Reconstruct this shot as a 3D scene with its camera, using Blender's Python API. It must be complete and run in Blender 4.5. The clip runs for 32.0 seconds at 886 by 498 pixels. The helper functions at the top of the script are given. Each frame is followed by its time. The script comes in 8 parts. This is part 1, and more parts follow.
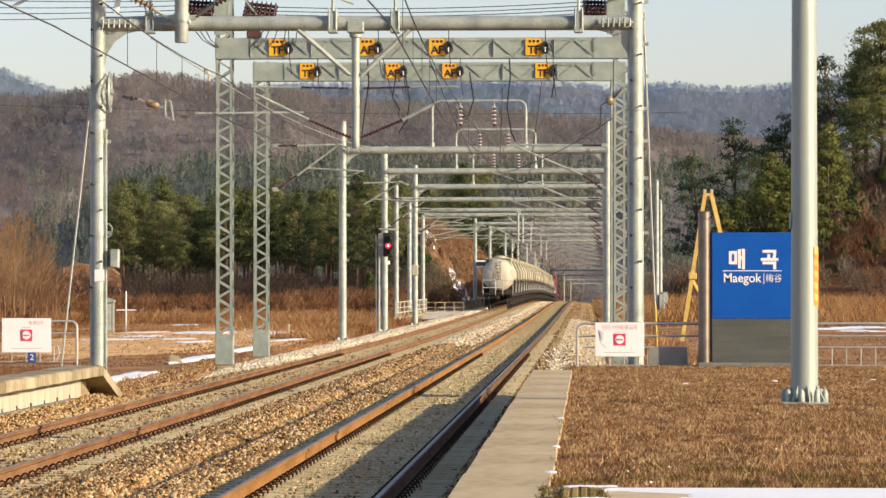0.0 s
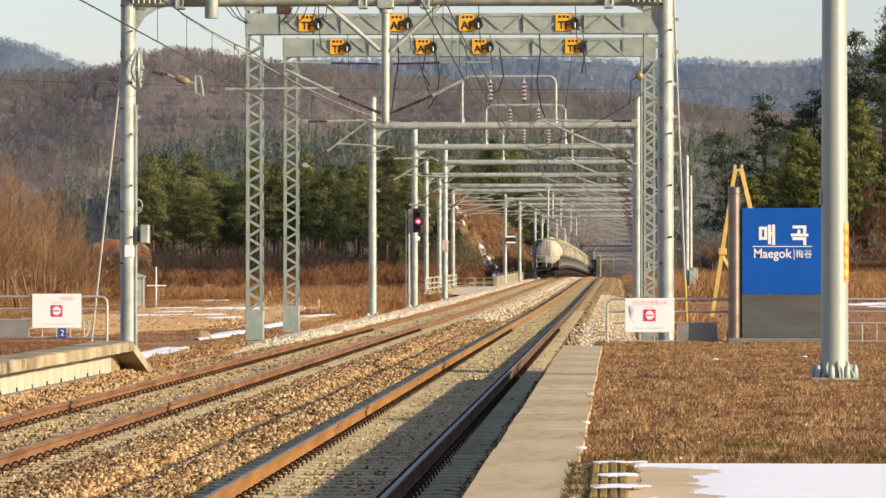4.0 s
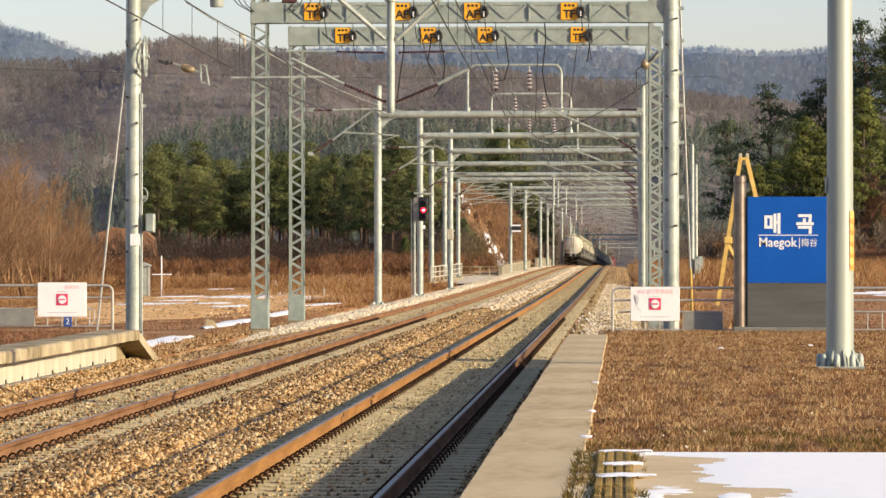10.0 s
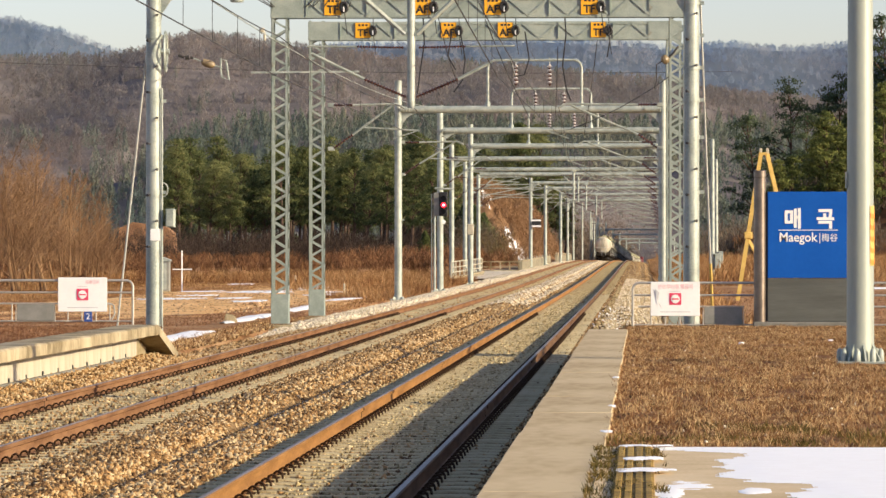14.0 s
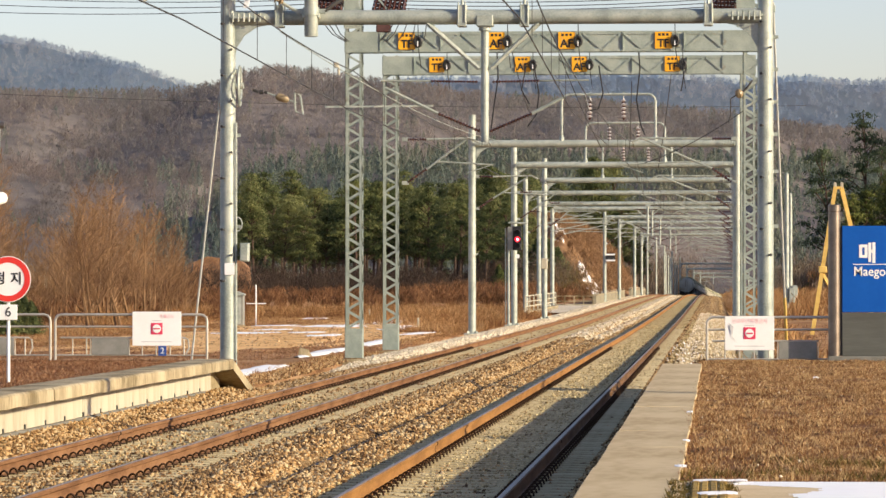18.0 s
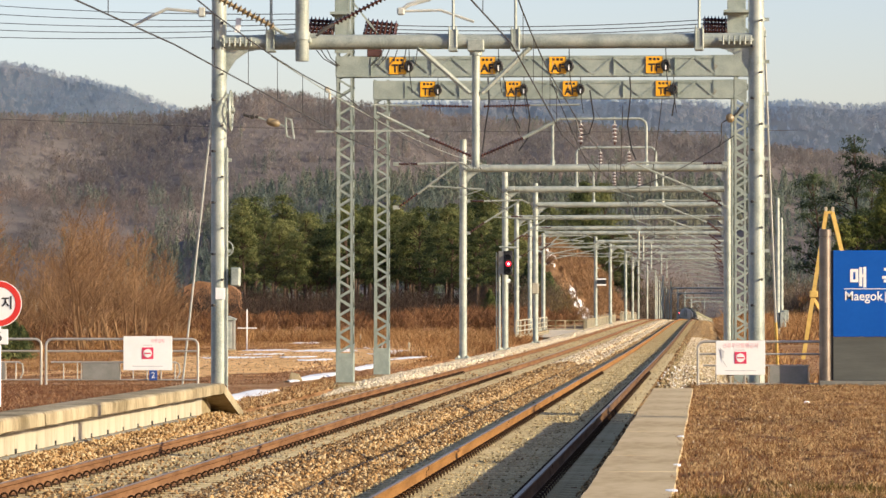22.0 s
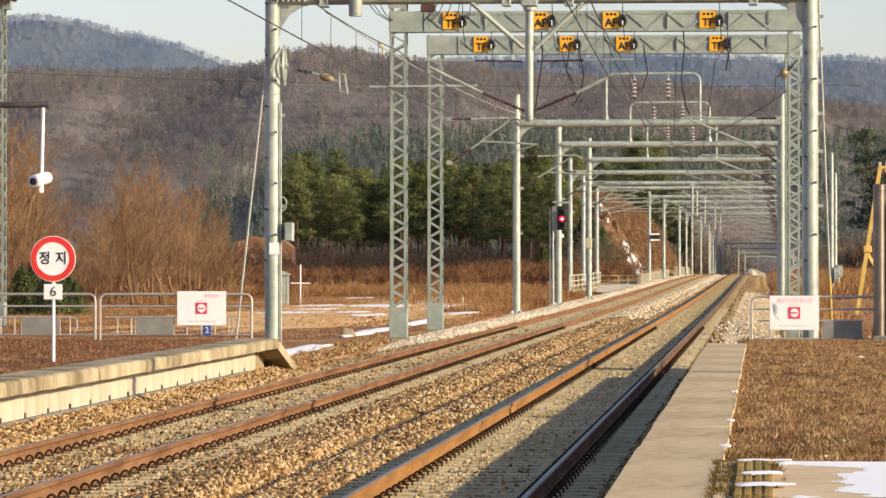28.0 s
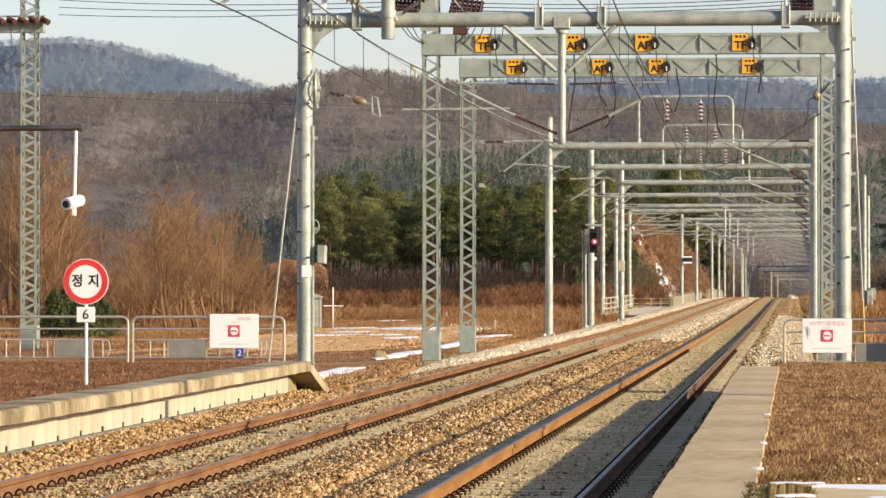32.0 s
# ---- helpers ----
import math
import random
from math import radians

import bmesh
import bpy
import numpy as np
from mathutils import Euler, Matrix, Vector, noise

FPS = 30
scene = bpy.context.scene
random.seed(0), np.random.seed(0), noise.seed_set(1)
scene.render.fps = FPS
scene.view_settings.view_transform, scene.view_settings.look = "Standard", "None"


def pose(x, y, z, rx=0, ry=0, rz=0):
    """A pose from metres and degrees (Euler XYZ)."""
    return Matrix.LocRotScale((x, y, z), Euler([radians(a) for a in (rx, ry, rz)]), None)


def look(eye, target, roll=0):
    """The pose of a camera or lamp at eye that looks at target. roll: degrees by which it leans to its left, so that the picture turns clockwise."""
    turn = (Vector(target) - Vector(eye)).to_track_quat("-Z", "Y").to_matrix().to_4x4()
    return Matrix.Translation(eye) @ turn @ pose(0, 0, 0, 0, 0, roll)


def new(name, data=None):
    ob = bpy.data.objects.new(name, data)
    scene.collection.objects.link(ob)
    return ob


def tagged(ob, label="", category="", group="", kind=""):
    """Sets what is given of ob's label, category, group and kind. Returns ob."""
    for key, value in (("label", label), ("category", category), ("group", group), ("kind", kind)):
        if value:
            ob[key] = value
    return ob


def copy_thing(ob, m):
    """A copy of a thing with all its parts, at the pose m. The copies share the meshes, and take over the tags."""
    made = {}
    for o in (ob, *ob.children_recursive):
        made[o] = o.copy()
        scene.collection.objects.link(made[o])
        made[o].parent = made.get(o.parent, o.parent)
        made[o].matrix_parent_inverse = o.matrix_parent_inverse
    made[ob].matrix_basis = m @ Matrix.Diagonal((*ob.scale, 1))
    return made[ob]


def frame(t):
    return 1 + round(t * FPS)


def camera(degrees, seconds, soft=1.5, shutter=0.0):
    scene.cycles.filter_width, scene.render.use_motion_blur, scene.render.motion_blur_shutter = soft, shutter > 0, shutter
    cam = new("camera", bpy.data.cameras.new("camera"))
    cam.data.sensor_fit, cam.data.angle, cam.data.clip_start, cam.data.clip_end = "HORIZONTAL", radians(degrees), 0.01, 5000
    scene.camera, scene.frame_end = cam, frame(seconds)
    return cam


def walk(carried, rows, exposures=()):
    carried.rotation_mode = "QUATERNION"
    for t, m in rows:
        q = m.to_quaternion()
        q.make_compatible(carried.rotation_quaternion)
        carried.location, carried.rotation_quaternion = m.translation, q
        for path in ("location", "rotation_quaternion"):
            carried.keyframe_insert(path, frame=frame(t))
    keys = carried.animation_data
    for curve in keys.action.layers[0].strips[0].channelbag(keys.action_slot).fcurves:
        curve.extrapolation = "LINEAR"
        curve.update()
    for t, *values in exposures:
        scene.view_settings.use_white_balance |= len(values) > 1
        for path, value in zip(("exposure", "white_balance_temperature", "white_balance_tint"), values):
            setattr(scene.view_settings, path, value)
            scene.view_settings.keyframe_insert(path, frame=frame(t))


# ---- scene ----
# ---------------------------------------------------------------- camera
EYE = (0.0, 0.0, 1.987)
LENS = 7200.0
cam = camera(2 * math.degrees(math.atan(784 / LENS)), 32.0)
# seconds, how far the view has swung from its first aim (sideways, up and down)
SWING = [
    (0.0, 0.0, 0.0), (0.5, 22.7, -2.8), (1.0, 16.6, 0.5), (1.5, 16.6, -79.1),
    (2.0, 27.6, -83.2), (2.5, 37.3, -82.7), (4.5, 71.9, -34.5), (5.0, 134.7, -34.4),
    (5.5, 142.2, -45.2), (6.0, 148.6, -64.2), (6.5, 160.8, -109.7), (7.0, 170.4, -126.6),
    (7.5, 173.6, -104.2), (8.0, 154.3, -100.2), (8.5, 137.4, -82.4), (9.0, 109.3, -80.8),
    (9.5, 104.9, -63.6), (10.0, 62.6, -63.1), (10.5, 74.3, -59.9), (11.0, 82.5, -52.0),
    (11.5, 103.6, -42.6), (12.0, 101.2, -45.3), (12.5, 71.4, -58.1), (13.0, 96.0, -60.0),
    (13.5, 91.6, -77.4), (15.5, 135.2, -35.4), (16.0, 122.4, -31.7), (16.5, 130.8, -25.2),
    (17.0, 153.6, -12.1), (17.5, 164.6, -4.0), (18.0, 229.6, -11.4), (18.5, 221.5, -22.3),
    (19.0, 232.8, -22.3), (19.5, 223.2, -19.1), (20.0, 225.7, -19.4), (20.5, 231.4, -29.8),
    (21.0, 207.6, 5.8), (21.5, 210.4, 28.8), (22.0, 213.6, 32.0), (22.5, 219.6, 2.1),
    (23.0, 227.2, -2.6), (23.5, 264.9, -14.8), (24.0, 268.1, -22.7), (24.5, 270.4, -22.3),
    (26.5, 277.0, -25.6), (27.0, 272.9, -37.6), (27.5, 275.3, -45.5), (28.0, 308.7, -47.5),
    (28.5, 319.3, -52.9), (29.0, 328.1, -51.5), (29.5, 348.0, -46.1), (30.0, 343.4, -19.5),
    (30.5, 345.9, -19.6), (31.0, 345.0, -16.1), (31.5, 348.2, -11.5), (32.0, 366.6, -7.2),
]


def aim(dx, dy):
    yaw = math.degrees(math.atan((256 + dx) / LENS))
    pitch = math.degrees(math.atan((69 + dy) / LENS))
    return pose(*EYE, 90 + pitch, 0, 0) if yaw == 0 else pose(*EYE, 0, 0, yaw) @ pose(0, 0, 0, 90 + pitch, 0, 0)


walk(cam, [(t, aim(dx, dy)) for t, dx, dy in SWING])

# ---------------------------------------------------------------- light
SUN_EL, SUN_AZ = radians(17.5), radians(115)  # azimuth clockwise from +y
world = bpy.data.worlds.new("world")
scene.world = world
world.use_nodes = True
wn = world.node_tree
sky = wn.nodes.new("ShaderNodeTexSky")
sky.sky_type = "NISHITA"
sky.sun_disc = False
sky.sun_elevation, sky.sun_rotation = SUN_EL, SUN_AZ
sky.air_density, sky.dust_density, sky.ozone_density = 1.0, 1.0, 3.0
haze = wn.nodes.new("ShaderNodeMix")  # milky winter air
haze.data_type, haze.blend_type = "RGBA", "MULTIPLY"
haze.inputs["Factor"].default_value = 1.0
haze.inputs["B"].default_value = (1.2, 1.0, 1.035, 1)
wn.links.new(sky.outputs[0], haze.inputs["A"])
wn.links.new(haze.outputs["Result"], wn.nodes["Background"].inputs[0])
wn.nodes["Background"].inputs[1].default_value = 0.104
sun = bpy.data.lights.new("sun", "SUN")
sun.energy, sun.angle, sun.color = 3.75, radians(0.6), (1.0, 0.845, 0.6)
sun_ob = new("sun", sun)
sun_dir = Vector((math.sin(SUN_AZ) * math.cos(SUN_EL), math.cos(SUN_AZ) * math.cos(SUN_EL), math.sin(SUN_EL)))
sun_ob.matrix_world = look(tuple(sun_dir * 300), (0, 0, 0))
scene.view_settings.exposure = 0.88

# ---------------------------------------------------------------- materials


def material(name, colours, scale=4.0, rough=0.8, metal=0.0, bump=0.2, fine=None, stretch=(1, 1, 1), island=0.0,
             obj=0.0, dist=0.02, spots=None, span=(0.32, 0.68), spec=None, coords="Object", thin=0.0):
    """Noise at two scales between the colours, a bump, and variation by piece."""
    m = bpy.data.materials.new(name)
    m.use_nodes = True
    t = m.node_tree
    n, l = t.nodes, t.links
    bsdf = n["Principled BSDF"]
    bsdf.inputs["Roughness"].default_value = rough
    bsdf.inputs["Metallic"].default_value = metal
    bsdf.inputs["Specular IOR Level"].default_value = spec if spec is not None else (0.06 if rough >= 0.78 else 0.5)
    co = n.new("ShaderNodeTexCoord")
    mp = n.new("ShaderNodeMapping")
    mp.inputs["Scale"].default_value = stretch
    l.new(co.outputs[coords], mp.inputs[0])
    big = n.new("ShaderNodeTexNoise")
    big.inputs["Scale"].default_value = scale
    big.inputs["Detail"].default_value = 5
    small = n.new("ShaderNodeTexNoise")
    small.inputs["Scale"].default_value = fine or scale * 9
    small.inputs["Detail"].default_value = 3
    l.new(mp.outputs[0], big.inputs[0])
    l.new(mp.outputs[0], small.inputs[0])
    add = n.new("ShaderNodeMath")
    add.operation = "MULTIPLY_ADD"
    add.inputs[1].default_value = 0.45
    l.new(small.outputs[0], add.inputs[0])
    l.new(big.outputs[0], add.inputs[2])
    sub = n.new("ShaderNodeMath")
    sub.operation = "SUBTRACT"
    sub.inputs[1].default_value = 0.225
    l.new(add.outputs[0], sub.inputs[0])
    value = sub.outputs[0]
    for amount, node, out in ((island, "ShaderNodeNewGeometry", "Random Per Island"), (obj, "ShaderNodeObjectInfo", "Random")):
        if amount:
            g = n.new(node)
            k = n.new("ShaderNodeMath")
            k.operation = "MULTIPLY_ADD"
            k.inputs[1].default_value = amount
            l.new(g.outputs[out], k.inputs[0])
            h = n.new("ShaderNodeMath")
            h.operation = "SUBTRACT"
            h.inputs[1].default_value = amount / 2
            l.new(value, h.inputs[0])
            l.new(h.outputs[0], k.inputs[2])
            value = k.outputs[0]
    ramp = n.new("ShaderNodeValToRGB")
    e = ramp.color_ramp.elements
    lo, hi = span
    for i, c in enumerate(colours):
        p = lo + (hi - lo) * i / max(1, len(colours) - 1)
        if i < 2:
            e[i].position, e[i].color = p, (*c, 1)
        else:
            e.new(p).color = (*c, 1)
    l.new(value, ramp.inputs[0])
    colour = ramp.outputs[0]
    if spots:
        sp = n.new("ShaderNodeTexNoise")
        sp.inputs["Scale"].default_value = spots[1]
        sp.inputs["Detail"].default_value = 6
        l.new(mp.outputs[0], sp.inputs[0])
        r2 = n.new("ShaderNodeValToRGB")
        r2.color_ramp.elements[0].position, r2.color_ramp.elements[1].position = spots[2], spots[2] + 0.1
        l.new(sp.outputs[0], r2.inputs[0])
        mix = n.new("ShaderNodeMix")
        mix.data_type = "RGBA"
        l.new(r2.outputs[0], mix.inputs["Factor"])
        l.new(colour, mix.inputs["A"])
        mix.inputs["B"].default_value = (*spots[0], 1)
        colour = mix.outputs["Result"]
    l.new(colour, bsdf.inputs["Base Color"])
    if thin:  # thin leaves and twigs let light through
        tr = n.new("ShaderNodeBsdfTranslucent")
        l.new(colour, tr.inputs[0])
        ms = n.new("ShaderNodeMixShader")
        ms.inputs[0].default_value = thin
        l.new(bsdf.outputs[0], ms.inputs[1])
        l.new(tr.outputs[0], ms.inputs[2])
        l.new(ms.outputs[0], n["Material Output"].inputs[0])
    if bump:
        b = n.new("ShaderNodeBump")
        b.inputs["Strength"].default_value = bump
        b.inputs["Distance"].default_value = dist
        l.new(value if not island else small.outputs[0], b.inputs["Height"])
        l.new(b.outputs[0], bsdf.inputs["Normal"])
    return m


def glowing(name, colour, strength):
    m = bpy.data.materials.new(name)
    m.use_nodes = True
    b = m.node_tree.nodes["Principled BSDF"]
    b.inputs["Base Color"].default_value = (*colour, 1)
    b.inputs["Emission Color"].default_value = (*colour, 1)
    b.inputs["Emission Strength"].default_value = strength
    return m


GALV = material("galvanised_steel", [(0.25, 0.285, 0.25), (0.34, 0.375, 0.33), (0.43, 0.455, 0.395)], 3, 0.5, 0.2, 0.08, spots=((0.33, 0.3, 0.22), 2.6, 0.72))
PAINT = material("grey_green_paint", [(0.22, 0.265, 0.23), (0.27, 0.315, 0.275), (0.32, 0.36, 0.315)], 2.5, 0.55, 0.0, 0.08, spots=((0.2, 0.17, 0.12), 3, 0.68))
STAINLESS = material("stainless_tube", [(0.42, 0.39, 0.33), (0.54, 0.51, 0.44)], 5, 0.35, 0.45, 0.04)
BRONZE = material("brown_steel_post", [(0.16, 0.135, 0.11), (0.24, 0.205, 0.17)], 3, 0.35, 0.7, 0.04)
DARKSTEEL = material("dark_steel", [(0.03, 0.03, 0.03), (0.07, 0.065, 0.06)], 6, 0.6, 0.3, 0.2)
WIRE = material("weathered_wire", [(0.05, 0.05, 0.05), (0.09, 0.085, 0.08)], 6, 0.6, 0.4, 0.0)
PORCELAIN = material("brown_porcelain", [(0.06, 0.025, 0.02), (0.1, 0.045, 0.035)], 6, 0.25, 0.0, 0.0)
WHITEPORC = material("pale_porcelain", [(0.5, 0.46, 0.44), (0.62, 0.58, 0.55)], 6, 0.3, 0.0, 0.0)
RUST = material("rusted_rail", [(0.2, 0.098, 0.032), (0.26, 0.13, 0.042), (0.32, 0.165, 0.056)], 4, 0.85, 0.0, 0.15, stretch=(1, 0.15, 1), spec=0.15)
# Rail brown darkened to take in the near platform's shadow.
RAILSHADE = material("shade_darkened_rail", [(0.085, 0.048, 0.026), (0.125, 0.07, 0.037), (0.165, 0.095, 0.05)], 5, 0.75, 0.0, 0.15, stretch=(1, 0.15, 1), spec=0.1)
RUSTDULL = material("dull_rusted_rail", [(0.13, 0.0662, 0.0332), (0.19, 0.0992, 0.0498), (0.24, 0.132, 0.0664)], 6, 0.85, 0.0, 0.25, stretch=(1, 0.15, 1))
RAILTOP = material("polished_rail_head", [(0.2, 0.15, 0.11), (0.32, 0.26, 0.2)], 8, 0.5, 0.3, 0.05, stretch=(1, 0.05, 1))
CLIP = material("rusty_clip", [(0.035, 0.022, 0.014), (0.08, 0.048, 0.028)], 9, 0.85, 0.1, 0.1)
SLEEPER = material("weathered_sleeper_concrete", [(0.33, 0.262, 0.14), (0.44, 0.358, 0.2), (0.53, 0.44, 0.26)], 5, 0.9, 0, 0.3, obj=0.25)
BALLAST = material("ballast_bed", [(0.12, 0.07, 0.03), (0.22, 0.135, 0.058), (0.31, 0.2, 0.09), (0.38, 0.27, 0.14)], 14, 0.95, 0, 1.0, fine=34, dist=0.04, spec=0.12)
STONE = material("ballast_stone", [(0.11, 0.062, 0.03), (0.25, 0.148, 0.066), (0.4, 0.236, 0.1), (0.46, 0.3, 0.135), (0.54, 0.41, 0.235)], 3, 0.95, 0, 0.1, island=0.5, fine=40, spec=0.06)
GREYSTONE = material("grey_fouled_ballast", [(0.2, 0.15, 0.07), (0.39, 0.3, 0.15), (0.58, 0.465, 0.255)], 3, 0.95, 0, 0.1, island=0.5, fine=40, spec=0.1)
DARKSTONE = material("dark_stone", [(0.05, 0.035, 0.022), (0.1, 0.07, 0.042), (0.2, 0.14, 0.08)], 3, 0.95, 0, 0.1, island=0.45, fine=40, spec=0.06)
PALESTONE = material("pale_gravel", [(0.494, 0.406, 0.281), (0.676, 0.577, 0.421), (0.806, 0.712, 0.539)], 9, 0.95, 0, 0.8, fine=30, dist=0.03)
PALELOOSE = material("pale_loose_gravel", [(0.48, 0.39, 0.26), (0.66, 0.56, 0.4), (0.8, 0.7, 0.52)], 3, 0.9, 0, 0.1, island=0.5, fine=40)
CONCRETE = material("platform_concrete", [(0.44, 0.33, 0.185), (0.54, 0.42, 0.245), (0.6, 0.475, 0.285)], 1.1, 0.9, 0, 0.1, fine=9, stretch=(0.9, 0.3, 1), obj=0.12, spots=((0.33, 0.25, 0.14), 1.6, 0.66))
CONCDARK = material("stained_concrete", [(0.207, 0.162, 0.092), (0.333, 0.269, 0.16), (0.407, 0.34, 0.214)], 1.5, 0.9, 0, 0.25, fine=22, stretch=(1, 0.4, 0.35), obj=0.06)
WALLPALE = material("pale_wall_panel", [(0.37, 0.335, 0.25), (0.45, 0.412, 0.315), (0.51, 0.47, 0.365)], 2, 0.85, 0, 0.1, fine=18, stretch=(1, 1, 0.3), obj=0.15)
WALLGREY = material("olive_grey_wall", [(0.17, 0.15, 0.105), (0.25, 0.225, 0.16), (0.33, 0.3, 0.22)], 1.5, 0.9, 0, 0.3, fine=16, stretch=(1, 0.8, 0.4), spots=((0.15, 0.13, 0.09), 1.2, 0.6))
BEAMCONC = material("stained_edge_beam", [(0.17, 0.135, 0.078), (0.29, 0.237, 0.145), (0.4, 0.335, 0.215), (0.47, 0.405, 0.27)], 1.3, 0.9, 0, 0.35, fine=14, stretch=(1, 0.8, 0.35), spots=((0.2, 0.165, 0.1), 1.1, 0.56))
CONCGREY = material("grey_plinth_concrete", [(0.15, 0.145, 0.125), (0.21, 0.205, 0.18)], 3, 0.9, 0, 0.2, fine=20)
SNOW = material("old_snow", [(0.94, 0.93, 0.9), (0.97, 0.965, 0.94)], 6, 0.7, 0, 0.2, fine=30, spec=0.05)
DRYGRASS = material("dead_grass_blade", [(0.15, 0.073, 0.031), (0.255, 0.128, 0.053), (0.365, 0.2, 0.088), (0.62, 0.44, 0.22)], 3.0, 0.85, 0, 0.0, island=0.55, fine=5, spec=0.1, thin=0.30)
REDGRASS = material("reddish_dead_lawn", [(0.13, 0.06, 0.03), (0.2, 0.092, 0.045), (0.28, 0.135, 0.066), (0.42, 0.25, 0.14)], 3.0, 0.85, 0, 0.0, island=0.4, fine=5, spec=0.1, thin=0.30)
SOILCRUMB = material("soil_crumb", [(0.07, 0.045, 0.028), (0.13, 0.08, 0.048), (0.22, 0.15, 0.09)], 3, 0.95, 0, 0.1, island=0.4, fine=40, spec=0.05)
GREENWEED = material("olive_weed", [(0.07, 0.0567, 0.0166), (0.15, 0.113, 0.0332), (0.24, 0.151, 0.0498)], 2, 0.85, 0, 0.0, island=0.4, fine=5, spec=0.1, thin=0.30)
TALLGRASS = material("tall_dead_grass", [(0.16, 0.0756, 0.0299), (0.26, 0.128, 0.0515), (0.37, 0.198, 0.083), (0.5, 0.321, 0.149)], 0.15, 0.85, 0, 0.0, island=0.45, fine=1.5, spec=0.1, thin=0.35)
THATCH = material("grass_thatch_soil", [(0.1, 0.052, 0.0249), (0.18, 0.085, 0.0373), (0.27, 0.142, 0.0622)], 3, 0.95, 0, 0.6, fine=45)
FIELD = material("winter_field", [(0.2, 0.0992, 0.0415), (0.32, 0.165, 0.0706), (0.43, 0.246, 0.116), (0.5, 0.312, 0.158)], 0.35, 0.95, 0, 1.0, fine=7, dist=0.1)
DIRT = material("bare_dirt", [(0.553, 0.31, 0.115), (0.738, 0.441, 0.182), (0.869, 0.56, 0.258)], 0.6, 0.95, 0, 0.4, fine=8)
CLODS = material("earth_clod", [(0.2, 0.11, 0.05), (0.42, 0.25, 0.12), (0.6, 0.42, 0.24)], 3, 0.95, 0, 0.1, island=0.5, fine=20, spec=0.05)
EARTH = material("orange_cut_earth", [(0.13, 0.072, 0.036), (0.21, 0.118, 0.058), (0.3, 0.18, 0.095)], 0.5, 0.95, 0, 0.8, fine=3, dist=0.2)
PINE = material("pine_needles", [(0.05, 0.068, 0.03), (0.1, 0.122, 0.048), (0.175, 0.19, 0.072), (0.245, 0.25, 0.1)], 0.25, 0.8, 0, 0.0, island=0.25, obj=0.3, spec=0.1, thin=0.5)
# Needle colours raised to take in the haze that lifts far darks.
DARKPINE = material("dark_pine_needles", [(0.045, 0.066, 0.042), (0.08, 0.108, 0.058), (0.125, 0.155, 0.078)], 0.25, 0.8, 0, 0.0, island=0.4, obj=0.25, spec=0.1, thin=0.45)
LEAFGREEN = material("evergreen_shrub", [(0.06, 0.078, 0.025), (0.12, 0.138, 0.04), (0.2, 0.215, 0.065)], 0.4, 0.75, 0, 0.0, island=0.45, obj=0.25, spec=0.1, thin=0.35)
BARK = material("pine_bark", [(0.06, 0.042, 0.034), (0.13, 0.088, 0.065)], 3, 0.95, 0, 0.5)
TWIG = material("bare_twigs", [(0.17, 0.1, 0.055), (0.265, 0.16, 0.085), (0.38, 0.24, 0.13)], 0.5, 0.9, 0, 0.0, island=0.35, obj=0.2, spec=0.1, thin=0.3)
TWIGPALE = material("pale_bare_twigs", [(0.26, 0.21, 0.16), (0.4, 0.34, 0.27)], 0.5, 0.9, 0, 0.0, island=0.3, obj=0.2, spec=0.1)
SHRUB = material("winter_brush", [(0.1, 0.0529, 0.0282), (0.19, 0.0945, 0.0456), (0.29, 0.156, 0.0764)], 0.1, 0.9, 0, 0.0, island=0.4, spec=0.1, thin=0.30)
BANKTWIG = material("grey_brown_brush", [(0.1, 0.075, 0.05), (0.17, 0.13, 0.09), (0.26, 0.205, 0.15)], 0.1, 0.9, 0, 0.0, island=0.35, spec=0.1, thin=0.30)
# The hill woods are paled and greyed in colour to hold the haze.
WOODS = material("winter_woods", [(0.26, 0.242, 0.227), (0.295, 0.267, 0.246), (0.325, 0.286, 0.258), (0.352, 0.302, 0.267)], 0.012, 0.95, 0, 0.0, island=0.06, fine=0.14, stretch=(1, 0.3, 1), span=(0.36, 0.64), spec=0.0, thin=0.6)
# Ground coloured darker than the trees, so gaps between crowns read as shadow.
SHADELITTER = material("shade_toned_litter", [(0.15, 0.138, 0.13), (0.185, 0.164, 0.152), (0.22, 0.188, 0.17)], 0.02, 1.0, 0, 0.0, fine=0.3, spec=0.0)
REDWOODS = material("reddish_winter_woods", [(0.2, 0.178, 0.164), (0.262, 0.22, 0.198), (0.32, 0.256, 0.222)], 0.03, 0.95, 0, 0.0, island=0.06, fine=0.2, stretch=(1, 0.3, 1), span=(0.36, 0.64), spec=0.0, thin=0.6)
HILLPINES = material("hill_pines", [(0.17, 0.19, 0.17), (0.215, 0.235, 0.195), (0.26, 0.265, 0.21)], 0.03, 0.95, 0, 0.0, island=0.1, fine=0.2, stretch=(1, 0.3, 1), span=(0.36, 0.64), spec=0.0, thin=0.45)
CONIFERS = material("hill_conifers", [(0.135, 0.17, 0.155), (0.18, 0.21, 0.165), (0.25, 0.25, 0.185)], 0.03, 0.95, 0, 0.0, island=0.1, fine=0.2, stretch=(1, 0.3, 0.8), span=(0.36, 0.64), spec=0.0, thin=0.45)
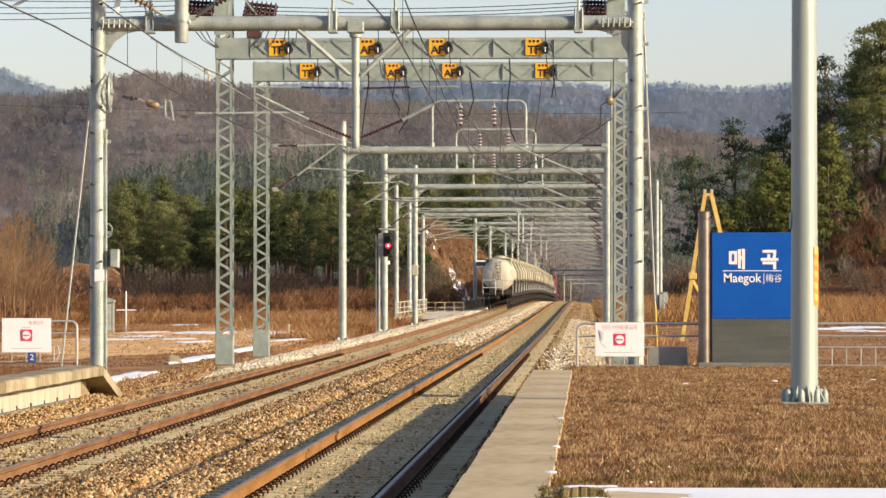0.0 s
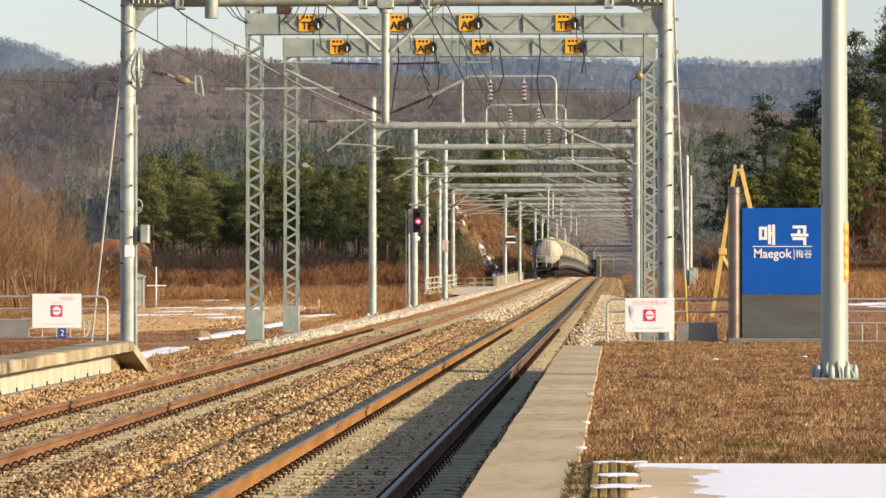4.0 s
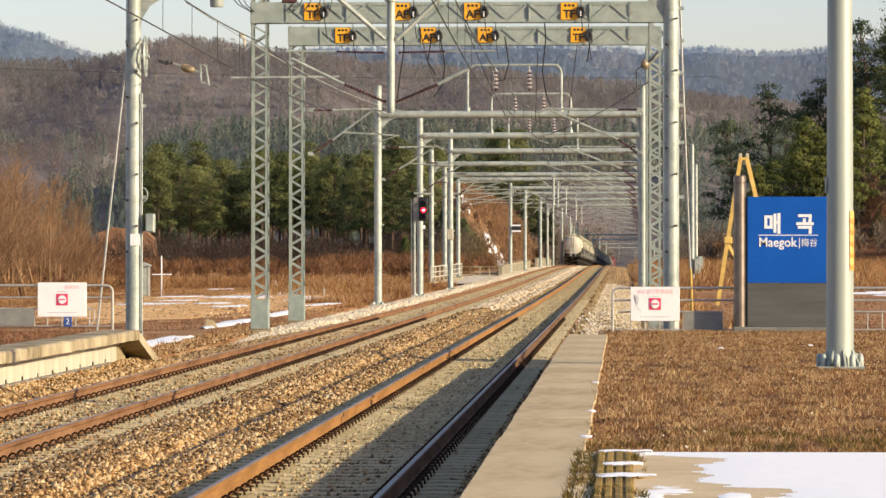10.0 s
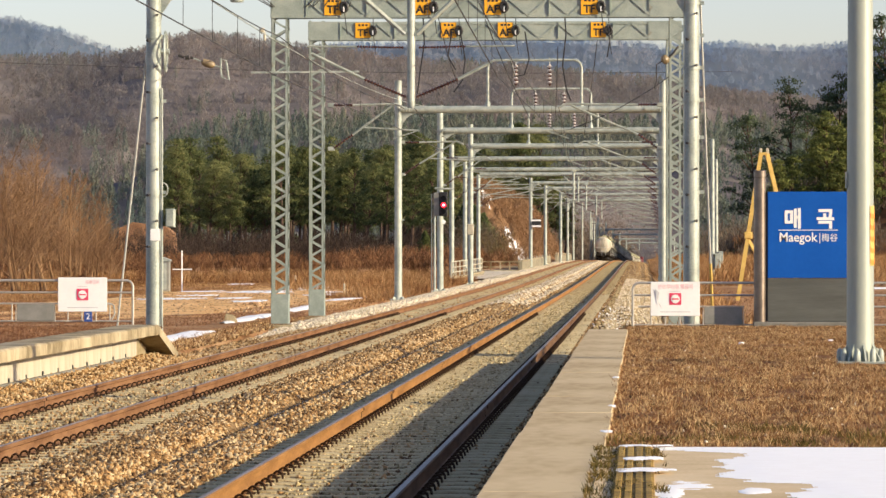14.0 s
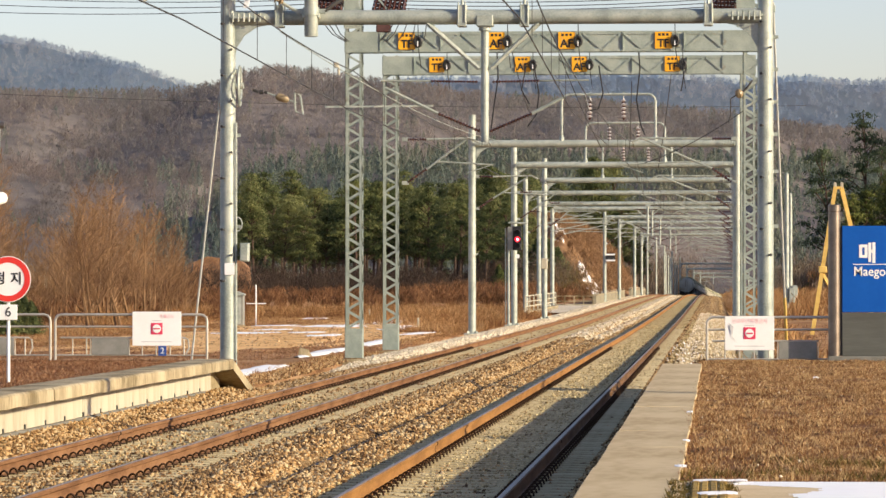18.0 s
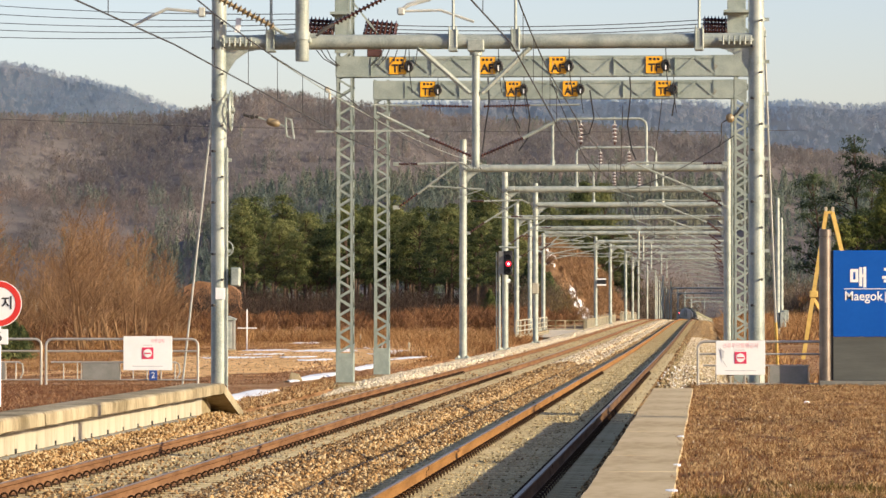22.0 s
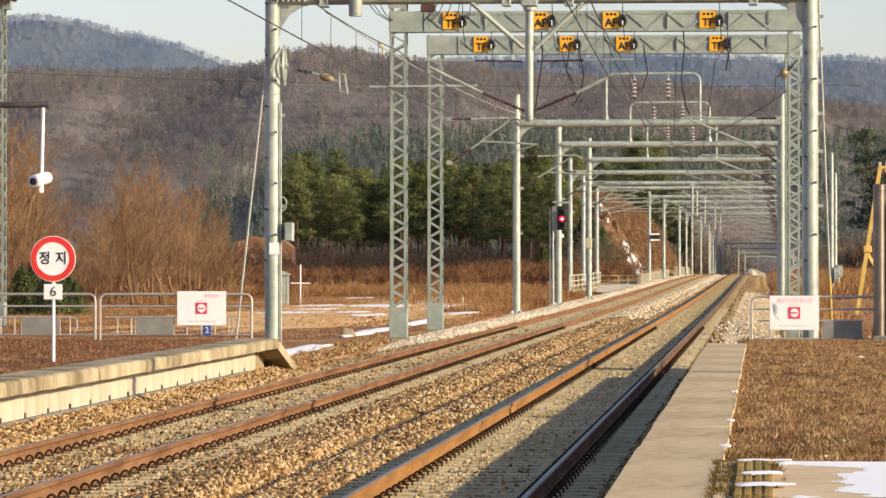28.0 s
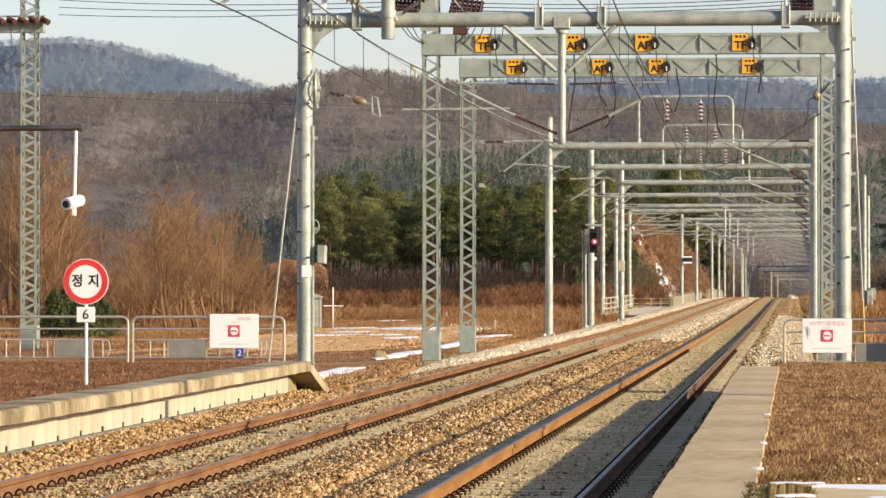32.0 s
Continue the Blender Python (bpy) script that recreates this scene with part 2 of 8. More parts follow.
# Blue-grey airlight is mixed into both base colours for the far ridge.
FARWOODS = material("haze_tinted_woods", [(0.262, 0.352, 0.475), (0.302, 0.377, 0.48), (0.345, 0.398, 0.475), (0.397, 0.422, 0.465)], 0.009, 1.0, 0, 0.0, island=0.04, fine=0.09, stretch=(1, 0.2, 1), span=(0.36, 0.64), spec=0.0, thin=0.6)
FARPINES = material("haze_tinted_pines", [(0.235, 0.322, 0.425), (0.275, 0.347, 0.435)], 0.02, 1.0, 0, 0.0, island=0.04, fine=0.1, stretch=(1, 0.2, 1), spec=0.0, thin=0.6)
TANK = material("cream_tank_paint", [(0.3, 0.27, 0.19), (0.42, 0.385, 0.29), (0.5, 0.46, 0.36)], 1.2, 0.6, 0, 0.05, stretch=(1, 1, 0.3), fine=5, obj=0.2)
TANKSIDE = material("dirty_tank_side", [(0.17, 0.145, 0.09), (0.29, 0.255, 0.165), (0.42, 0.38, 0.27), (0.55, 0.51, 0.39)], 1.6, 0.75, 0, 0.1, stretch=(1, 1.4, 0.22), fine=6, obj=0.25, spots=((0.14, 0.115, 0.075), 0.9, 0.58))
TANKTOP = material("olive_guard_panel", [(0.28, 0.27, 0.15), (0.4, 0.385, 0.24)], 2, 0.7, 0, 0.05, fine=8, obj=0.25)
LAMPSTEEL = material("smooth_galvanised_post", [(0.31, 0.345, 0.3), (0.36, 0.39, 0.335)], 2, 0.48, 0.2, 0.03, fine=30, stretch=(1, 1, 0.3), spots=((0.44, 0.45, 0.39), 7, 0.7))
CHEVRON = material("orange_chevron_film", [(0.75, 0.2, 0.025), (0.85, 0.27, 0.04)], 4, 0.5, 0, 0.0)
WAGON = material("wagon_underframe", [(0.025, 0.022, 0.02), (0.07, 0.06, 0.05)], 3, 0.85, 0.1, 0.2)
PALESTEEL = material("pale_painted_rail", [(0.43, 0.44, 0.4), (0.54, 0.55, 0.5)], 3, 0.6, 0, 0.0)
LOCORED = material("red_loco_paint", [(0.12, 0.0175, 0.021), (0.168, 0.028, 0.028)], 2, 0.5, 0, 0.0)
BLUE = material("blue_sign_panel", [(0.004, 0.078, 0.36), (0.006, 0.09, 0.4)], 1.5, 0.45, 0, 0.02, spec=0.2)
GREYPANEL = material("brushed_grey_panel", [(0.115, 0.118, 0.098), (0.16, 0.163, 0.14)], 2, 0.4, 0.5, 0.03, stretch=(0.3, 1, 4))
WHITE = material("white_paint", [(0.78, 0.78, 0.76), (0.84, 0.84, 0.82)], 3, 0.5, 0, 0.02)
REDPAINT = material("red_sign_paint", [(0.62, 0.03, 0.025), (0.7, 0.045, 0.03)], 3, 0.45, 0, 0.0)
PINKRED = material("faded_red_print", [(0.82, 0.4, 0.42), (0.88, 0.55, 0.56)], 3, 0.5, 0, 0.0)
CRIMSON = material("crimson_print", [(0.62, 0.03, 0.09), (0.68, 0.05, 0.12)], 3, 0.5, 0, 0.0)
GREYPRINT = material("grey_print", [(0.42, 0.42, 0.43), (0.58, 0.58, 0.58)], 8, 0.6, 0, 0.0)
BLACK = material("black_paint", [(0.012, 0.012, 0.012), (0.02, 0.02, 0.02)], 3, 0.5, 0, 0.0)
YELLOW = material("yellow_plate", [(0.78, 0.36, 0.01), (0.85, 0.42, 0.015)], 4, 0.5, 0, 0.0)
YELLOWSTEEL = material("yellow_paint_worn", [(0.5, 0.33, 0.08), (0.62, 0.43, 0.12)], 4, 0.55, 0, 0.05, spots=((0.3, 0.2, 0.1), 6, 0.68))
TACTILE = material("yellow_tactile", [(0.2, 0.13, 0.045), (0.33, 0.215, 0.06), (0.45, 0.31, 0.1)], 5, 0.85, 0, 0.3, obj=0.3, spots=((0.12, 0.085, 0.04), 7, 0.55))
PLATEGREY = material("grey_plate", [(0.2, 0.2, 0.175), (0.27, 0.265, 0.235)], 3, 0.6, 0.2, 0.03)
PAVING = material("paved_floor", [(0.55, 0.416, 0.232), (0.66, 0.51, 0.307), (0.72, 0.576, 0.365)], 1.2, 0.9, 0, 0.1, fine=30)
BLUEPLATE = material("blue_number_plate", [(0.02, 0.06, 0.25), (0.03, 0.08, 0.3)], 3, 0.5, 0, 0.0)
CLAY = material("terracotta_wall", [(0.2, 0.11, 0.06), (0.3, 0.165, 0.09), (0.36, 0.2, 0.115)], 1, 0.9, 0, 0.3)
# Undergrowth colours lowered to stand for the shade beneath the pines.
SHADEBRUSH = material("shade_toned_undergrowth", [(0.03, 0.022, 0.018), (0.055, 0.04, 0.031), (0.095, 0.067, 0.048)], 0.1, 0.9, 0, 0.0, island=0.4, spec=0.1, thin=0.35)
TANPORC = material("tan_insulator", [(0.2, 0.15, 0.08), (0.29, 0.22, 0.12)], 6, 0.4, 0.0, 0.0)
# The lens glows out to its rim, standing in for the lamp's bloom.
LENS_RED = glowing("red_signal_lens", (1.0, 0.012, 0.03), 1.4)
LAMP_RED = glowing("red_signal_lamp", (1.0, 0.08, 0.09), 14.0)

# ---------------------------------------------------------------- building tools


class Mesh:
    """Collects points and faces of one mesh."""

    def __init__(self):
        self.v, self.f = [], []

    def add(self, verts, faces):
        k = len(self.v)
        self.v += [tuple(p) for p in verts]
        self.f += [tuple(i + k for i in face) for face in faces]
        return self

    def box(self, c, s, m=None):
        x, y, z = s[0] / 2, s[1] / 2, s[2] / 2
        pts = [Vector((a * x, b * y, d * z)) for d in (-1, 1) for b in (-1, 1) for a in (-1, 1)]
        if m is not None:
            pts = [m @ p for p in pts]
        pts = [p + Vector(c) for p in pts]
        return self.add(pts, [(0, 2, 3, 1), (4, 5, 7, 6), (0, 1, 5, 4), (2, 6, 7, 3), (0, 4, 6, 2), (1, 3, 7, 5)])

    def cbox(self, c, s, r=0.01, m=None):
        """A box with chamfered edges."""
        h = [s[0] / 2, s[1] / 2, s[2] / 2]
        ids, pts = {}, []
        for sg in ((a, b, d) for a in (-1, 1) for b in (-1, 1) for d in (-1, 1)):
            for ax in range(3):
                p = Vector([sg[i] * (h[i] - (0 if i == ax else r)) for i in range(3)])
                ids[sg, ax] = len(pts)
                pts.append((m @ p if m is not None else p) + Vector(c))
        faces = []
        for ax in range(3):
            o = [i for i in range(3) if i != ax]
            for s0 in (-1, 1):
                loop = []
                for a, b in ((-1, -1), (1, -1), (1, 1), (-1, 1)):
                    sg = [0, 0, 0]
                    sg[ax], sg[o[0]], sg[o[1]] = s0, a, b
                    loop.append(ids[tuple(sg), ax])
                flip = (s0 > 0) == (ax == 1)
                faces.append(tuple(reversed(loop)) if flip else tuple(loop))
            for a in (-1, 1):
                for b in (-1, 1):
                    lo, hi = [0, 0, 0], [0, 0, 0]
                    lo[ax], hi[ax] = -1, 1
                    lo[o[0]] = hi[o[0]] = a
                    lo[o[1]] = hi[o[1]] = b
                    faces.append((ids[tuple(lo), o[0]], ids[tuple(hi), o[0]], ids[tuple(hi), o[1]], ids[tuple(lo), o[1]]))
        for sg in ((a, b, d) for a in (-1, 1) for b in (-1, 1) for d in (-1, 1)):
            faces.append((ids[sg, 0], ids[sg, 1], ids[sg, 2]))
        return self.add(pts, faces)

    def lathe(self, p0, p1, profile, n=12, caps=True):
        """Rings of (share of the way, radius) from p0 to p1."""
        p0, p1 = Vector(p0), Vector(p1)
        d = (p1 - p0).normalized()
        u = d.orthogonal().normalized()
        w = d.cross(u)
        pts, faces = [], []
        for t, r in profile:
            for i in range(n):
                a = 2 * math.pi * i / n
                pts.append(p0.lerp(p1, t) + r * (math.cos(a) * u + math.sin(a) * w))
        for j in range(len(profile) - 1):
            for i in range(n):
                k = (i + 1) % n
                faces.append((j * n + i, j * n + k, (j + 1) * n + k, (j + 1) * n + i))
        if caps:
            faces.append(tuple(reversed(range(n))))
            faces.append(tuple(range((len(profile) - 1) * n, len(profile) * n)))
        return self.add(pts, faces)

    def cyl(self, p0, p1, r, r1=None, n=12, caps=True):
        return self.lathe(p0, p1, ((0, r), (1, r if r1 is None else r1)), n, caps)

    def tube(self, pts, r, n=6):
        """A round tube through the points, closed at its ends."""
        pts = [Vector(p) for p in pts]
        out, faces = [], []
        up = Vector((0, 0, 1))
        u = None
        for i, p in enumerate(pts):
            d = (pts[min(i + 1, len(pts) - 1)] - pts[max(i - 1, 0)]).normalized()
            if u is None:
                u = d.orthogonal().normalized()
            u = (u - d * u.dot(d)).normalized()
            w = d.cross(u)
            for k in range(n):
                a = 2 * math.pi * k / n
                out.append(p + r * (math.cos(a) * u + math.sin(a) * w))
        for j in range(len(pts) - 1):
            for i in range(n):
                k = (i + 1) % n
                faces.append((j * n + i, j * n + k, (j + 1) * n + k, (j + 1) * n + i))
        faces.append(tuple(reversed(range(n))))
        faces.append(tuple(range((len(pts) - 1) * n, len(pts) * n)))
        return self.add(out, faces)

    def bar(self, p0, p1, w, h=None):
        """A square bar between two points."""
        p0, p1 = Vector(p0), Vector(p1)
        d = p1 - p0
        q = d.to_track_quat("Y", "Z").to_matrix()
        return self.box((p0 + p1) / 2, (w, d.length, h or w), q)

    def prism(self, outline, axis, a, b):
        """An outline in the plane across the axis, drawn out from a to b."""
        def put(p, t):
            return {"x": (t, p[0], p[1]), "y": (p[0], t, p[1]), "z": (p[0], p[1], t)}[axis]
        n = len(outline)
        pts = [put(p, a) for p in outline] + [put(p, b) for p in outline]
        faces = [tuple(reversed(range(n))), tuple(range(n, 2 * n))]
        faces += [(i, (i + 1) % n, n + (i + 1) % n, n + i) for i in range(n)]
        return self.add(pts, faces)

    def sheet(self, xs, ys, fn):
        n = len(xs)
        self.add([(x, y, fn(x, y)) for y in ys for x in xs],
                 [(j * n + i, j * n + i + 1, (j + 1) * n + i + 1, (j + 1) * n + i) for j in range(len(ys) - 1) for i in range(n - 1)])
        return self

    def lay(self, dist, depth):
        """Points given as (x, share of the depth, z) become a slope that ends at dist."""
        self.v = [(x, dist - depth * (1 - v), z) for x, v, z in self.v]
        return self

    def data(self, name, mat, smooth=35):
        me = bpy.data.meshes.new(name)
        me.from_pydata(self.v, [], self.f)
        me.validate()
        bm = bmesh.new()
        bm.from_mesh(me)
        bmesh.ops.recalc_face_normals(bm, faces=bm.faces)
        bm.to_mesh(me)
        bm.free()
        if smooth:
            me.shade_smooth()
            me.set_sharp_from_angle(angle=radians(smooth))
        me.materials.append(mat)
        return me


def bulk(name, verts, tris, mat, smooth=False):
    """A large mesh of triangles from arrays."""
    me = bpy.data.meshes.new(name)
    verts, tris = np.asarray(verts, np.float32), np.asarray(tris, np.int32)
    me.vertices.add(len(verts))
    me.vertices.foreach_set("co", verts.ravel())
    me.loops.add(tris.size)
    me.loops.foreach_set("vertex_index", tris.ravel())
    me.polygons.add(len(tris))
    me.polygons.foreach_set("loop_start", np.arange(0, tris.size, 3, dtype=np.int32))
    me.polygons.foreach_set("loop_total", np.full(len(tris), 3, np.int32))
    me.update(calc_edges=True)
    if smooth:
        me.shade_smooth()
    me.materials.append(mat)
    return me


def thing(name, at, label, category, group="", rz=0.0, kind=""):
    ob = new(name)
    ob.matrix_basis = pose(*at, 0, 0, rz)
    ob.empty_display_size = 0.2
    return tagged(ob, label, category, group, kind)


def part(name, m, mat, parent, label="", at=None, smooth=35):
    ob = new(name, m.data(name, mat, smooth) if isinstance(m, Mesh) else m)
    ob.parent = parent
    if at is not None:
        ob.matrix_basis = at
    return tagged(ob, label)


def whole(name, m, mat, label, category, group="", kind="", at=None, smooth=35):
    ob = new(name, m.data(name, mat, smooth) if isinstance(m, Mesh) else m)
    if at is not None:
        ob.matrix_basis = at
    return tagged(ob, label, category, group, kind)


def lettering(body, size, mat, parent, at, name="lettering", depth=0.004, squeeze=1.0, bold=0.0):
    """Words as a thin mesh, centred, facing -y."""
    c = bpy.data.curves.new(name, "FONT")
    c.body, c.size, c.extrude, c.offset = body, size, depth / 2, bold
    c.align_x, c.align_y = "CENTER", "CENTER"
    c.resolution_u = 3
    o = bpy.data.objects.new(name, c)
    scene.collection.objects.link(o)
    bpy.context.view_layer.update()
    me = bpy.data.meshes.new_from_object(o.evaluated_get(bpy.context.evaluated_depsgraph_get()))
    bpy.data.objects.remove(o)
    me.materials.clear()
    me.materials.append(mat)
    me.transform(Matrix.Rotation(radians(90), 4, "X") @ Matrix.Diagonal((squeeze, 1, 1, 1)))
    ob = new(name, me)
    ob.parent = parent
    ob.matrix_basis = Matrix.Translation(at)
    return ob


rng = np.random.default_rng(7)


def smooth01(u):
    u = min(1.0, max(0.0, u))
    return u * u * (3 - 2 * u)


def rise(y):
    """Height of the rails above their level at the station."""
    if y < 150:
        return 0.0
    if y < 460:
        return 0.45 * smooth01((y - 150) / 310)
    if y < 760:
        return 0.45 - 2.6e-5 * (y - 460) ** 2
    return -1.89 - 0.0135 * (min(y, 1150) - 760)


def swerve(y):
    """How far the line has curved to the side."""
    return 2.2e-5 * (y - 450) ** 2 if y > 450 else 0.0


def between(points, x):
    """A smooth line through (x, value) points."""
    if x <= points[0][0]:
        return points[0][1]
    for (a, p), (b, q) in zip(points, points[1:]):
        if x <= b:
            return p + (q - p) * smooth01((x - a) / (b - a))
    return points[-1][1]


# ---------------------------------------------------------------- plan
TRACK_R, TRACK_L, GAUGE = -2.75, -7.17, 1.505
PLAT, EDGE_R, EDGE_L, END_R, END_L = 0.487, -1.0, -8.87, 74.5, 74.2
COPING_L = 0.57  # top of the far platform's edge beam


def ground_z(x, y):
    """The natural ground."""
    z = rise(y)
    if -60 < y < 76 and -9.6 < x < 30:
        return z - 0.8
    near = x - swerve(y)
    if near < -10:
        return z - 0.2 - 0.1 * smooth01((-10 - near) / 25) + 0.12 * noise.noise((x * 0.05, y * 0.05, 0))
    if near > 1.2:
        return z - 0.35 + 0.1 * noise.noise((x * 0.06, y * 0.06, 4))
    return z - 0.75


def bed_z(x, y):
    """Top of the ballast across the two tracks."""
    line = [(-9.6, -0.32), (-9.2, -0.22), (-8.6, -0.165), (-8.4, -0.18), (-5.95, -0.18), (-5.6, -0.13), (-5.2, -0.06), (-4.95, -0.07), (-4.74, -0.2), (-4.66, -0.19), (-4.55, -0.13), (-4.3, -0.13), (-4.04, -0.15), (-3.9, -0.19), (-1.6, -0.19), (-1.4, -0.17), (-0.6, -0.2), (0.1, -0.32), (0.7, -0.6)]
    heap = 0.0
    if x < -8.4 and y < 84:  # stones heaped against the far platform
        heap = (between([(-9.2, 0.22), (-8.8, 0.1), (-8.4, 0.0)], x)) * (1 - smooth01((y - 75) / 8))
    return between(line, x) + rise(y) + heap


def stations(a, b, step):
    n = max(2, int(round((b - a) / step)) + 1)
    return [a + (b - a) * i / (n - 1) for i in range(n)]


# ground: one sheet to the horizon
gx = [-2500, -1200, -600, -300, -200, -140, -100, -80, -65, -52, -42, -34, -28, -23, -19, -16, -14, -12.5, -11.2, -10.3, -9.7, -9.5, -5, 0.8, 1.3, 2.2, 4, 6, 9, 13, 18, 24, 29.9, 30.1, 40, 60, 90, 140, 250, 500, 1200, 2500]
gy = [-400, -150, -60.1, -59.9] + stations(-40, 75.9, 8) + stations(76.1, 520, 6) + stations(540, 1200, 20) + [1400, 1800, 2400, 3200, 4800]
whole("ground", Mesh().sheet(gx, gy, ground_z), FIELD, "brown winter field with dead grass and bare soil", "ground", kind="structure", smooth=60)

# ballast bed
bx = [-9.6, -9.2, -8.9, -8.6, -8.4, -8, -7, -6.2, -5.95, -5.6, -5.4, -5.2, -5.08, -4.95, -4.85, -4.74, -4.7, -4.66, -4.6, -4.55, -4.3, -4.04, -3.9, -3.2, -2.2, -1.6, -1.4, -0.95, -0.6, -0.2, 0.1, 0.7]
by = stations(-30, 200, 2.5) + stations(205, 460, 8) + stations(470, 1250, 13)
bed = Mesh()
bed.sheet(bx, by, lambda x, y: bed_z(x, y) + 0.02 * noise.noise((x * 1.7, y * 0.9, 2)))
bed.v = [(x + swerve(y), y, z) for x, y, z in bed.v]
whole("ballast_bed", bed, BALLAST, "tan crushed stone ballast under the two tracks", "ballast", kind="structure", smooth=60)

# a strip of pale gravel along the outer side of the far track
strip = Mesh()
strip.sheet([-10.5, -10.1, -9.7, -9.25, -8.9, -8.55], stations(92, 460, 4), lambda x, y: rise(y) - 0.3 * (1 - smooth01((y - 92) / 25)) + between([(-10.5, -0.45), (-9.8, -0.17), (-8.9, -0.1), (-8.55, -0.17)], x) + 0.02 * noise.noise((x * 3, y * 2, 0)))
whole("gravel_strip", strip, PALESTONE, "pale gravel shoulder beside the far track", "gravel", kind="structure", smooth=60)


# ---------------------------------------------------------------- tracks
RAIL = [(-0.075, -0.172), (0.075, -0.172), (0.075, -0.16), (0.02, -0.145), (0.009, -0.12), (0.009, -0.055), (0.034, -0.04), (0.036, -0.012), (0.026, -0.001), (0.0, 0.0),
        (-0.026, -0.001), (-0.036, -0.012), (-0.034, -0.04), (-0.009, -0.055), (-0.009, -0.12), (-0.02, -0.145), (-0.075, -0.16)]


def rail_mesh(x0, outline, lift=0.0):
    m = Mesh()
    ys = stations(-30, 450, 10) + stations(465, 1250, 15)
    n = len(outline)
    pts = [(x0 + swerve(y) + a, y, b + rise(y) + lift) for y in ys for a, b in outline]
    faces = [(j * n + i, j * n + (i + 1) % n, (j + 1) * n + (i + 1) % n, (j + 1) * n + i) for j in range(len(ys) - 1) for i in range(n)]
    return m.add(pts, faces)


SLEEPER_MESH = Mesh()
SECTIONS = ((-1.25, -0.162), (-1.2, -0.156), (-0.5, -0.156), (-0.4, -0.168), (0.4, -0.168), (0.5, -0.156), (1.2, -0.156), (1.25, -0.162))
SLEEPER_MESH.add([(x, y, z) for x, top in SECTIONS for y, z in ((-0.14, -0.36), (0.14, -0.36), (0.118, top - 0.012), (0.1, top), (-0.1, top), (-0.118, top - 0.012))],
                 [(6 * j + i, 6 * j + (i + 1) % 6, 6 * j + 6 + (i + 1) % 6, 6 * j + 6 + i) for j in range(7) for i in range(6)] + [(5, 4, 3, 2, 1, 0), tuple(range(42, 48))])
SLEEPER_MESH = SLEEPER_MESH.data("sleeper", SLEEPER)
CLIP_MESH = Mesh()
CLIP_MESH.tube([(0.12 + 0.05 * math.cos(a), -0.05 + 0.1 * k / 9, -0.15 + 0.062 * math.sin(a)) for k, a in enumerate([-0.5 + 4.2 * i / 9 for i in range(10)])], 0.0115, 5)
CLIP_MESH.box((0.1, 0, -0.155), (0.07, 0.12, 0.03))
CLIP_MESH = CLIP_MESH.data("rail_clip", CLIP)
WELD = Mesh().prism([(a * 1.25, b * 1.02) for a, b in RAIL], "y", -0.03, 0.03).data("weld", CLIP)


def railway_track(x0, rust, label, first_weld):
    t = thing("railway_track", (0, 0, 0), label, "railway track", "tracks")
    for side in (-1, 1):
        # The rail next to the platform has that shadow in its colour.
        shadowed = side > 0 and x0 == TRACK_R
        r = part("rail", rail_mesh(x0 + side * GAUGE / 2, RAIL), RAILSHADE if shadowed else rust, t, "brown steel rail darkened for the platform shadow" if shadowed else "rust-coloured steel rail", smooth=30)
        part("rail_head", rail_mesh(x0 + side * GAUGE / 2, [(-0.025, 0.0004), (0.025, 0.0004), (0.02, 0.0026), (-0.02, 0.0026)]), RAILTOP, r, "polished running surface")
        for i in range(7):
            y = first_weld + side * 0.4 + 20.3 * i
            w = new("weld", WELD)
            w.parent = r
            w.matrix_basis = pose(x0 + side * GAUGE / 2, y, 0)
    for i in range(280):
        y = 16 + 0.6 * i
        s = new("sleeper", SLEEPER_MESH)
        s.parent = t
        s.matrix_basis = pose(x0, y, rise(y))
        if i < 190:
            for x in (-GAUGE / 2, GAUGE / 2):
                for turn in (0, 180):
                    c = new("rail_clip", CLIP_MESH)
                    c.parent = s
                    c.matrix_basis = pose(x, 0, 0, 0, 0, turn)
    far = Mesh()
    for i in range(280, 900):
        y = 16 + 0.6 * i
        far.box((x0 + swerve(y), y, rise(y) - 0.25), (2.5, 0.24, 0.17))
    tagged(part("far_sleeper_bed", far, SLEEPER, t, "concrete sleepers far along the line", smooth=0), kind="stuff")
    return t


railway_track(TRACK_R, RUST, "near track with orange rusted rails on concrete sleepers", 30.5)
railway_track(TRACK_L, RUSTDULL, "far track with dull brown rails on concrete sleepers", 33.6)


